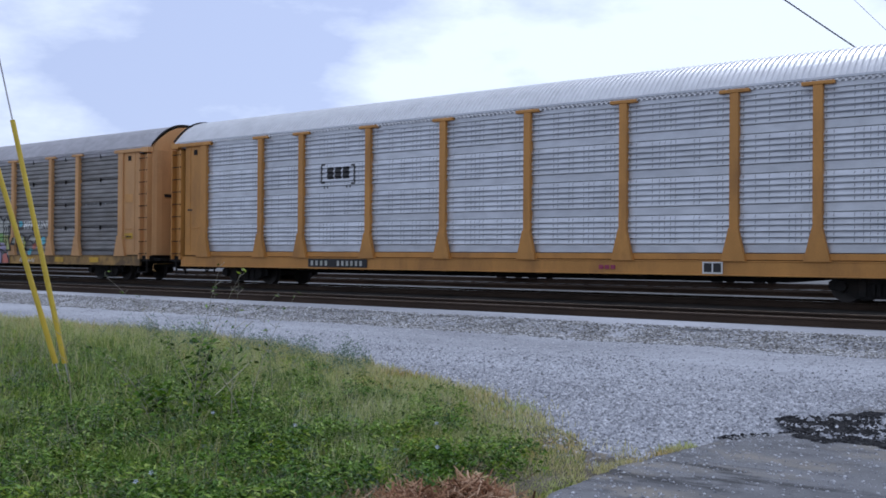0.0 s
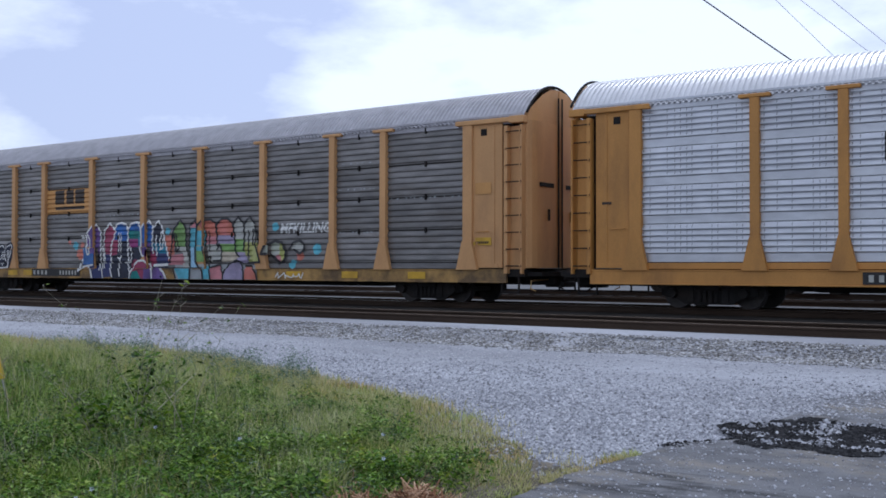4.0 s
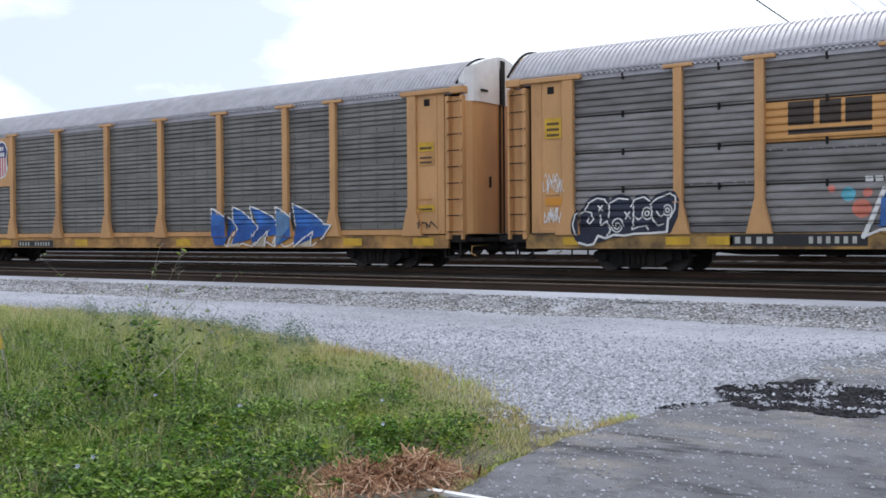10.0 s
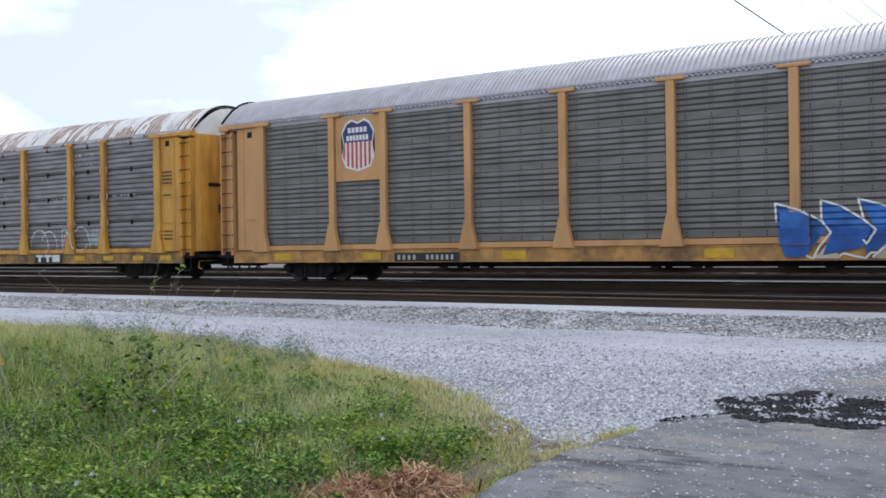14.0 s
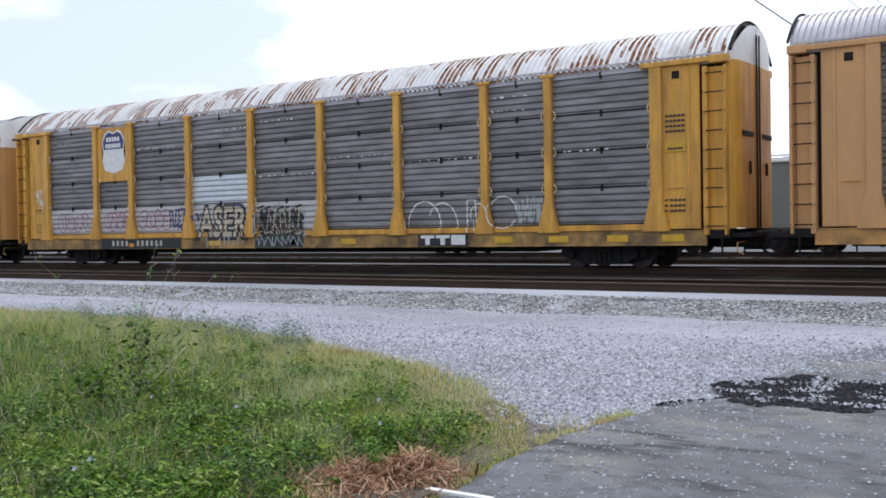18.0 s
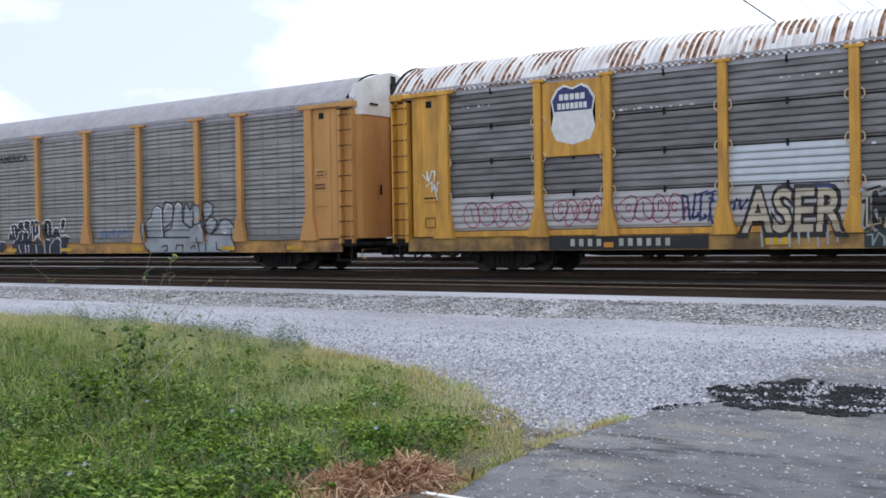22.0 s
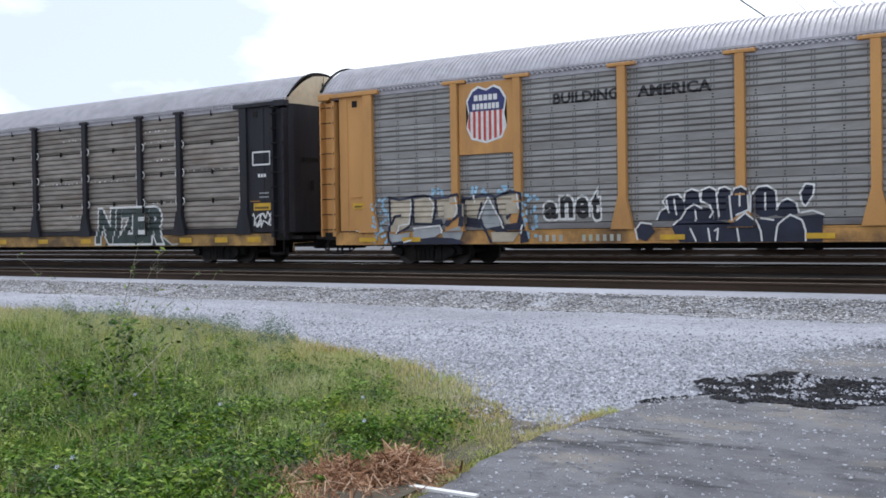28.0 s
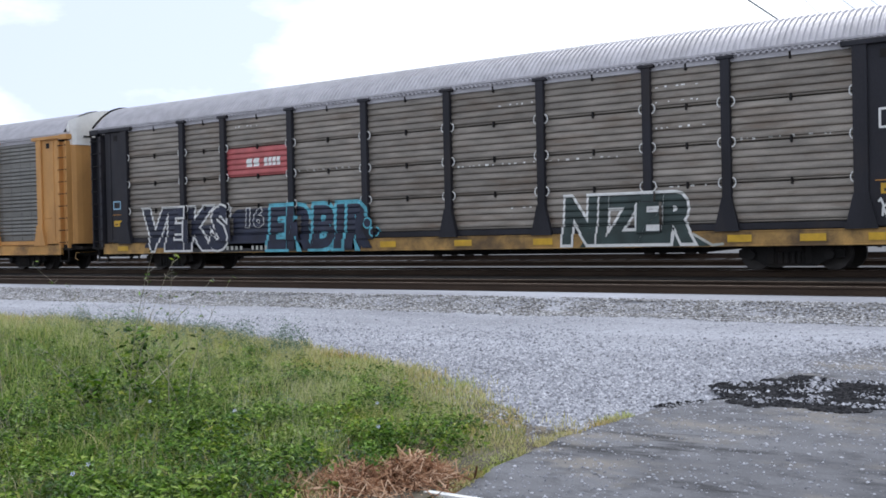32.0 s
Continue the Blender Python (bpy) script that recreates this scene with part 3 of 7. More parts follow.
def meadow_spot():
    """Pale grass over the upper half of the verge."""
    p = verge_spot()
    if not p:
        return None
    x, y, e = p
    d = grass_top(x) - y
    if d < 0.3 or x > -4.6 or random.random() > (1.0 - abs(d - 1.5) / 1.7) * (0.75 + 0.8 * blotch(x, y, 14)):
        return None
    return (x, y, ground_z(x, y) + wave(x, y), 0.04 + tall(x, y) * random.uniform(0.7, 1.35))


def fringe_spot():
    x = random.uniform(-30, -3.3)
    y = grass_top(x) + random.gauss(-0.08, 0.2)
    if y < 6.3 or x > asphalt_left(y) + 0.02 or blotch(x, y, 4) < -0.25:
        return None
    return (x, y, ground_z(x, y) + wave(x, y), random.uniform(0.02, 0.09) * (1.0 if x > -6 else 1.25))


def rim_spot():
    """Thin tufts along the asphalt edge."""
    y = random.uniform(4.0, 8.0)
    x = asphalt_left(y) - abs(random.gauss(0, 0.09)) + 0.02
    if blotch(x * 2, y * 2, 5) < 0.0:
        return None
    return (x, y, ground_z(x, y) + wave(x, y) + 0.01, random.uniform(0.02, 0.07))


def mounds(name, count, place, mat, label, per=170, leaf_size=(0.010, 0.026), span=(0.09, 0.24)):
    """Leafy plants as domes of many small leaves with dark gaps between them."""
    verts, faces, k = [], [], 0
    rnd = random.random
    while k < count:
        p = place()
        if not p:
            continue
        k += 1
        cx, cy, cz, h = p
        rr = span[0] + (span[1] - span[0]) * rnd() ** 1.5
        for _ in range(int(per * (0.4 + rr / span[1]))):
            u, a = rnd(), rnd() * 6.283
            f = 0.55 + 0.5 * rnd() ** 0.5
            t = math.sqrt(1 - u * u)
            c = Vector((cx + math.cos(a) * t * rr * f, cy + math.sin(a) * t * rr * f, cz + 0.02 + h * u * f))
            q = Euler((0.5 * math.sin(a) * -t + (rnd() - 0.5) * 1.3, 0.5 * math.cos(a) * t + (rnd() - 0.5) * 1.3, rnd() * 6.283)).to_matrix()
            s = leaf_size[0] + (leaf_size[1] - leaf_size[0]) * rnd()
            i = len(verts)
            for d in ((0, -s, 0), (s * 0.42, -s * 0.1, 0.12 * s), (0, s, -0.2 * s), (-s * 0.42, -s * 0.1, 0.12 * s)):
                verts.append(tuple(c + q @ Vector(d)))
            faces.append((i, i + 1, i + 2, i + 3))
    me = bpy.data.meshes.new(name)
    me.from_pydata(verts, [], faces)
    me.materials.append(mat)
    return tagged(new(name, me), label, "weeds", kind="stuff")


def mound_spot(kind, low):
    def spot():
        p = verge_spot()
        if not p:
            return None
        x, y, e = p
        near = 1.0 if x > -12.5 else 0.4
        if blotch(x, y, kind) < low or random.random() > near * lush(x, y) ** 1.3 * max(0.12, min(1.0, (grass_top(x) - y - 0.5) / (1.1 if x > -8 else 0.7))):
            return None
        return (x, y, ground_z(x, y) + wave(x, y), random.uniform(0.08, 0.26) * (1 + 0.4 * blotch(x, y, 12)))
    return spot


TINTS = (((0.62, 0.80, 0.55), 0.9), ((1.25, 1.05, 0.55), 0.8), ((0.80, 0.85, 1.35), 0.6))
def feather_spot():
    """Taller plants along the back of the verge."""
    x = random.uniform(-15.5, -7.6)
    y = grass_top(x) - 0.2 - abs(random.gauss(0, 0.8))
    if blotch(x, y, 15) < 0.0:
        return None
    return (x, y, ground_z(x, y) + wave(x, y), random.uniform(0.16, 0.48))


green = island_material("grass_green", [(0.05, 0.095, 0.014), (0.13, 0.21, 0.036), (0.27, 0.38, 0.075), (0.50, 0.56, 0.21)], 0.6, 0.28, TINTS)
dry = island_material("grass_dry", [(0.25, 0.26, 0.10), (0.44, 0.42, 0.17), (0.60, 0.54, 0.27), (0.72, 0.65, 0.43)], 0.8, 0.4, (((0.95, 0.72, 0.50), 0.8), ((0.75, 1.0, 0.6), 0.6)))
haze = island_material("grass_haze", [(0.20, 0.20, 0.14), (0.32, 0.31, 0.23), (0.44, 0.41, 0.32), (0.54, 0.49, 0.41)], 0.8, 0.35)
meadow = island_material("meadow_grass", [(0.24, 0.30, 0.09), (0.39, 0.46, 0.16), (0.54, 0.57, 0.26), (0.68, 0.66, 0.41)], 0.7, 0.4, (((1.1, 0.85, 0.6), 0.7),))
litter = island_material("grass_litter", [(0.10, 0.06, 0.03), (0.25, 0.165, 0.09), (0.46, 0.34, 0.22)], 0.9, 0.2)
leaf = island_material("weed_leaves", [(0.012, 0.029, 0.003), (0.053, 0.120, 0.009), (0.128, 0.245, 0.021), (0.34, 0.46, 0.10)], 0.45, 0.25, TINTS)
bright_leaf = island_material("bright_weed_leaves", [(0.045, 0.11, 0.012), (0.14, 0.26, 0.03), (0.26, 0.40, 0.055), (0.46, 0.54, 0.17)], 0.45, 0.28, TINTS[1:2])
dull_leaf = island_material("dull_weed_leaves", [(0.04, 0.085, 0.045), (0.09, 0.16, 0.10), (0.17, 0.25, 0.18), (0.34, 0.40, 0.33)], 0.6, 0.3)
straw = island_material("straw", [(0.07, 0.03, 0.015), (0.28, 0.14, 0.075), (0.50, 0.30, 0.175), (0.74, 0.53, 0.37)], 0.8, 0.1)

for plant in (green, dry, haze, meadow, litter, leaf, bright_leaf, dull_leaf, straw):
    plant.node_tree.nodes["Principled BSDF"].inputs["Specular IOR Level"].default_value = 0.22

blades("green_grass", 42000, growth(1, 0.5, 1.15, lambda l, b: 0.15 + l * (0.15 + 0.9 * b)), green, "lush green grass on the verge", "grass")
blades("dry_grass", 40000, growth(2, 0.6, 1.2, lambda l, b: 1.0 - 1.1 * l + 0.25 * b), dry, "yellow and pale dry grass on the verge", "grass")
blades("meadow_grass", 15000, meadow_spot, meadow, "pale yellow-green grass over the weeds", "grass", (0.001, 0.0035), 0.5)
blades("dead_grass", 36000, growth(3, 0.2, 0.7, lambda l, b: 0.6 - 0.4 * l + 0.9 * b), litter, "brown dead grass lying between the weeds", "grass", (0.0015, 0.004), 2.2)
blades("pale_stalks", 4500, growth(11, 0.9, 1.7, lambda l, b: l * (0.02 + 0.8 * b)), dry, "pale straw-coloured stalks among the green weeds", "grass", (0.0012, 0.0035), 0.8)
blades("seed_grass", 16000, growth(6, 1.0, 1.7, lambda l, b: (0.2 + 0.9 * b) * l * (1.25 - l)), haze, "thin greyish seed stalks over the weeds", "grass", (0.0008, 0.0022), 0.35)
blades("grass_fringe", 7000, fringe_spot, dry, "sparse dry grass at the gravel edge", "grass", (0.002, 0.005))
blades("edge_tufts", 1300, rim_spot, dry, "small green tufts along the asphalt edge", "grass", (0.002, 0.005), 0.9)
mounds("leafy_weeds", 1500, mound_spot(7, -0.8), leaf, "low broad-leaved green weeds in the grass", 150, (0.011, 0.030))
mounds("bright_weeds", 420, mound_spot(8, -0.1), bright_leaf, "bright green leafy weeds in the grass", 100, (0.012, 0.032))
mounds("feathery_weeds", 90, feather_spot, dull_leaf, "taller grey-green feathery weeds at the back of the verge", 150, (0.008, 0.022), (0.10, 0.26))
mounds("dull_weeds", 170, mound_spot(9, 0.15), dull_leaf, "dull bluish green weeds in the grass", 150, (0.006, 0.016))


# a heap of dead straw beside the asphalt
def straw_strands():
    """Long thin strands, tangled round two middles and trailing off along the verge."""
    rnd = random.Random(12)
    verts, faces = [], []
    for k in range(3400):
        u = rnd.random()
        if u < 0.30:
            cx, cy, spread, high = -3.78, 5.14, 0.14, 0.17
        elif u < 0.70:
            cx, cy, spread, high = -4.02, 4.96, 0.20, 0.10
        elif u < 0.86:
            cx, cy, spread, high = -4.25, 4.72, 0.36, 0.05
        else:
            cx, cy, spread, high = -3.72, 4.25, 0.34, 0.02
        x, y = cx + rnd.gauss(0, spread), cy + rnd.gauss(0, spread)
        if x > asphalt_left(y) - 0.02:
            continue
        d2 = ((x - cx) ** 2 + (y - cy) ** 2) / (2 * spread * spread)
        top = high * math.exp(-d2)
        p = Vector((x, y, ground_z(x, y) + wave(x, y) + 0.02 + top * rnd.random()))
        a, up = rnd.uniform(0, 6.28), rnd.gauss(0.15, 0.4) + (0.9 if rnd.random() < 0.2 else 0)
        d = Vector((math.cos(a), math.sin(a), up)).normalized() * rnd.uniform(0.06, 0.32)
        bend = Vector((rnd.gauss(0, 0.02), rnd.gauss(0, 0.02), -0.03 * rnd.random()))
        w = rnd.uniform(0.0016, 0.0056) * (2.0 if rnd.random() < 0.05 else 1)
        n = Vector((-d.y, d.x, 0)).normalized() * w
        up2 = Vector((0, 0, w))
        i = len(verts)
        for q in (p - d * 0.5, p - bend, p + d * 0.5):
            q = Vector((q.x, q.y, max(q.z, ground_z(q.x, q.y) + wave(q.x, q.y) + 0.02)))
            verts += [tuple(q + n), tuple(q + up2), tuple(q - n)]
        for m in (0, 3):
            faces += [(i + m, i + m + 1, i + m + 4, i + m + 3), (i + m + 1, i + m + 2, i + m + 5, i + m + 4)]
    me = bpy.data.meshes.new("straw_heap")
    me.from_pydata(verts, [], faces)
    me.materials.append(straw)
    return tagged(new("straw_heap", me), "tangled heap of brown dead straw beside the asphalt", "straw", kind="stuff")


straw_strands()
# ---- auto rack wagons ----
HALF, LONG = 1.58, 13.62
POSTS = (-9.0, -7.1, -4.25, -1.42, 1.42, 4.25, 7.1, 9.0)
EDGES = (-11.85,) + POSTS + (11.85,)
PANEL_Z, PANEL_TOP, ROWS = 1.09, 4.73, 4
ROW_H = (PANEL_TOP - PANEL_Z) / ROWS


RIB = {"ribbed": 0.027, "shallow": 0.046}      # how far a rib stands out


def profile(style):
    """Heights and depths of one stacked panel, bottom to top."""
    h, out = ROW_H, []
    if style in ("ribbed", "shallow"):
        out = [(0.0, 0.0), (0.008, 0.012), (0.19, 0.012)]
        for i in range(5):                                 # each rib hangs over, then leans back
            z = 0.195 + i * 0.139
            under = 0.042 if style == "ribbed" else 0.024
            out += [(z, 0.008), (z + under, 0.012 + RIB[style]), (z + under + 0.014, 0.012 + RIB[style]), (z + 0.134, 0.012)]
        out += [(h - 0.012, 0.012), (h - 0.004, -0.02)]
    else:
        out = [(0.0, -0.03), (0.02, 0.0)]
        for i in range(5):
            z = 0.045 + i * 0.167
            out += [(z, -0.004), (z + 0.028, 0.032), (z + 0.070, 0.032), (z + 0.150, 0.0)]
        out += [(h - 0.03, 0.0), (h - 0.018, -0.03)]
    return out


def depth_at(style, z):
    """How far the side stands out at height z."""
    if z <= PANEL_Z or z >= PANEL_TOP:
        return HALF + 0.01
    f = (z - PANEL_Z) % ROW_H
    p = profile(style)
    for (a, da), (b, db) in zip(p, p[1:]):
        if a <= f <= b:
            return HALF - 0.07 + da + (db - da) * (f - a) / max(1e-6, b - a)
    return HALF - 0.07


def panel_mesh(style, width, mat):
    bm = bmesh.new()
    last = None
    pts = profile(style)
    for z, d in pts:
        row = [bm.verts.new((x, -(HALF - 0.07 + d), z)) for x in (-width / 2, width / 2)]
        if last:
            bm.faces.new((last[0], last[1], row[1], row[0]))
        last = row
    def spot(x, z, w, h, lift=0.004, index=1):
        f = bm.faces.new([bm.verts.new((x + a * w, -(depth_at(style, PANEL_Z + z + b * h) + lift), z + b * h)) for a, b in ((-1, -1), (1, -1), (1, 1), (-1, 1))])
        f.material_index = index

    if style in ("ribbed", "shallow"):
        rng = random.Random(int(width * 100))
        columns = [x + e for x in np.arange(-width / 2 + 0.33, width / 2 - 0.2, 0.62) for e in (-0.035, 0.035)] + [-width / 2 + 0.2, width / 2 - 0.17]
        if style == "shallow":                             # many fine, uneven rows of holes
            columns = [x + rng.uniform(-0.03, 0.03) for x in np.arange(-width / 2 + 0.18, width / 2 - 0.15, 0.15) if rng.random() < 0.75]
        for x in columns:
            for i in range(5):
                for k in range(3):
                    spot(x, 0.195 + i * 0.139 + 0.064 + k * 0.024, 0.010 if style == "ribbed" else 0.007, 0.010, index=2)
        if style == "ribbed":
            for x in np.arange(-width / 2 + 0.33, width / 2 - 0.2, 0.62):
                for z in (0.05, 0.12):
                    spot(x, z, 0.02, 0.014)
    return bake(bm, "panel", [mat, PAINT["dark"], PAINT["punched"]])


def post_bm(cap=0.36, wide=0.106, foot=0.29):
    bm = boxes((-wide, wide, -HALF - 0.075, -HALF + 0.1, 0.94, 4.78), bevel=0.012)
    if cap:
        box(bm, -cap, cap, -HALF - 0.085, -HALF + 0.05, 4.775, 4.86, bevel=0.012)
    v = [bm.verts.new((x, y, z)) for y in (-HALF - 0.11, -HALF + 0.02) for x, z in ((-foot, 0.90), (foot, 0.90), (wide, 1.66), (-wide, 1.66))]
    for f in ((0, 1, 2, 3), (7, 6, 5, 4), (0, 4, 5, 1), (1, 5, 6, 2), (2, 6, 7, 3), (3, 7, 4, 0)):
        bm.faces.new([v[i] for i in f])
    return bm


def roof_z(y):
    return 4.93 + 0.83 * (1 - abs(y / 1.52) ** 2.3)


rust_stain = material("roof_rust_stain", (0.27, 0.125, 0.06), 0.85, amount=0.45, scale=5, bump=0.1, dirt=0.75, dirt_colour=(0.52, 0.42, 0.35), dirt_scale=5, dirt_low=0.46)


def roof_mesh(mat):
    bm = bmesh.new()
    ys = [-1.61, -1.57, -1.52, -1.47, -1.36, -1.2, -1.0, -0.7, -0.35, 0, 0.35, 0.7, 1.0, 1.2, 1.36, 1.47, 1.52, 1.57, 1.61]
    last, n = None, 170 if mat is PAINT["roof_rust"] else 196
    step = 2 * (LONG - 0.02) / n
    for i in range(n):
        for f, up in ((0.0, 0.0), (0.34, 0.0), (0.5, 0.032), (0.84, 0.032)):
            x = -LONG + 0.02 + (i + f) * step
            row = [bm.verts.new((x, y, roof_z(y) + up * (1.8 if n == 170 else 1.25))) for y in ys]
            if last:
                for a in range(len(ys) - 1):
                    q = bm.faces.new((last[a], row[a], row[a + 1], last[a + 1]))
                    if n == 170 and f < 0.6 and noise.noise((x * 1.1, ys[a] * 0.8, 3.0)) + 0.7 * noise.noise((x * 6.0, ys[a] * 1.5, 8.0)) > 0.06:
                        q.material_index = 1               # rust stays in the valleys
            last = row
    me = bake(bm, "roof_sheet", [mat, rust_stain])
    return me


def wall_path(pts, z0, tops, thick=0.04):
    """A standing sheet along a path in plan; tops: height of its upper edge at each point."""
    bm = bmesh.new()
    o = [(bm.verts.new((x, y, z0)), bm.verts.new((x, y, t))) for (x, y), t in zip(pts, tops)]
    i = [(bm.verts.new((x - thick, y * 0.97, z0)), bm.verts.new((x - thick, y * 0.97, t - 0.01))) for (x, y), t in zip(pts, tops)]
    for k in range(len(pts) - 1):
        bm.faces.new((o[k][0], o[k + 1][0], o[k + 1][1], o[k][1]))
        bm.faces.new((i[k + 1][0], i[k][0], i[k][1], i[k + 1][1]))
        bm.faces.new((o[k][1], o[k + 1][1], i[k + 1][1], i[k][1]))
        bm.faces.new((o[k + 1][0], o[k][0], i[k][0], i[k + 1][0]))
    for k in (0, len(pts) - 1):
        bm.faces.new((o[k][0], o[k][1], i[k][1], i[k][0]))
    return bm


def bar_along(out, x0, x1):
    """A bar of constant section (y, z) along x."""
    bm = bmesh.new()
    a, b = [[bm.verts.new((x, y, z)) for y, z in out] for x in (x0, x1)]
    for i in range(len(out)):
        j = (i + 1) % len(out)
        bm.faces.new((a[i], a[j], b[j], b[i]))
    bm.faces.new(a[::-1]), bm.faces.new(b)
    return bm


def tube(pts, r, sides=6):
    """One bent rod through the points."""
    bm = bmesh.new()
    pts = [Vector(p) for p in pts]
    last = None
    for i, p in enumerate(pts):
        d = (pts[min(i + 1, len(pts) - 1)] - pts[max(i - 1, 0)]).normalized()
        m = d.to_track_quat("Z", "Y").to_matrix()
        ring = [bm.verts.new(p + m @ Vector((r * math.cos(k * 6.2832 / sides), r * math.sin(k * 6.2832 / sides), 0))) for k in range(sides)]
        if last:
            for k in range(sides):
                bm.faces.new((last[k], last[(k + 1) % sides], ring[(k + 1) % sides], ring[k]))
        else:
            bm.faces.new(ring[::-1])
        last = ring
    bm.faces.new(last)
    return bm


def wheel_mesh():
    bm = bmesh.new()
    turn = Matrix.Rotation(math.pi / 2, 4, "X")
    for y, r, dd in ((-0.75, 0.36, 0.13), (0.75, 0.36, 0.13)):
        bmesh.ops.create_cone(bm, cap_ends=True, segments=28, radius1=r, radius2=r, depth=dd, matrix=Matrix.Translation((0, y, 0)) @ turn)
        s = 1 if y > 0 else -1
        bmesh.ops.create_cone(bm, cap_ends=True, segments=28, radius1=r + 0.028, radius2=r + 0.02, depth=0.03, matrix=Matrix.Translation((0, y - s * 0.08, 0)) @ turn)
        bmesh.ops.create_cone(bm, cap_ends=True, segments=14, radius1=0.12, radius2=0.10, depth=0.2, matrix=Matrix.Translation((0, y + s * 0.05, 0)) @ turn)
        for k in range(4):
            a = k * math.pi / 2
            box(bm, math.cos(a) * 0.21 - 0.03, math.cos(a) * 0.21 + 0.03, y + s * 0.05, y + s * 0.075, math.sin(a) * 0.21 - 0.03, math.sin(a) * 0.21 + 0.03)
    bmesh.ops.create_cone(bm, cap_ends=True, segments=10, radius1=0.075, radius2=0.075, depth=2.0, matrix=turn)
    return bake(bm, "wheelset", PAINT["steel"])


def side_frame_mesh():
    bm = bmesh.new()
    out = [(-1.15, 0.46), (-1.15, 0.30), (-0.75, 0.22), (-0.55, 0.10), (0.55, 0.10), (0.75, 0.22), (1.15, 0.30), (1.15, 0.46), (0.85, 0.60), (0.3, 0.66), (-0.3, 0.66), (-0.85, 0.60)]
    a = [bm.verts.new((x, -1.16, z)) for x, z in out]
    b = [bm.verts.new((x, -1.02, z)) for x, z in out]
    bm.faces.new(a), bm.faces.new(b[::-1])
    for i in range(len(out)):
        j = (i + 1) % len(out)
        bm.faces.new((a[j], a[i], b[i], b[j]))
    for x in (-0.86, 0.86):
        bmesh.ops.create_cone(bm, cap_ends=True, segments=12, radius1=0.13, radius2=0.11, depth=0.14, matrix=Matrix.Translation((x, -1.2, 0.36)) @ Matrix.Rotation(math.pi / 2, 4, "X"))
    for x in (-0.2, -0.07, 0.07, 0.2):
        rod(bm, (x, -1.18, 0.16), (x, -1.18, 0.42), 0.055)
    box(bm, -0.3, 0.3, -1.24, -1.1, 0.42, 0.56, bevel=0.02)
    box(bm, -0.5, -0.34, -1.2, -1.1, 0.14, 0.6, bevel=0.01)
    box(bm, 0.34, 0.5, -1.2, -1.1, 0.14, 0.6, bevel=0.01)
    return bake(bm, "side_frame", PAINT["dark"])


WHEEL, FRAME = wheel_mesh(), side_frame_mesh()
SPIN = []                                     # every wheelset, to be turned
TURN = pose(0, 0, 0, 0, 0, 180)


def mesh_of(cache, key, make):
    if key not in cache:
        cache[key] = make()
    return cache[key]


CACHE = {}


def rung_mesh(mat):
    """A round rung with a dark bolt at each end."""
    bm = rod(bmesh.new(), (-0.26, -HALF - 0.115, 0), (0.26, -HALF - 0.115, 0), 0.015, 6)
    n = len(bm.faces)
    for x in (-0.215, 0.235):
        box(bm, x - 0.022, x + 0.022, -HALF - 0.15, -HALF - 0.105, -0.026, 0.026)
    bm.faces.ensure_lookup_table()
    for f in bm.faces[n:]:
        f.material_index = 1
    return bake(bm, "rung", [mat, PAINT["dark"]])


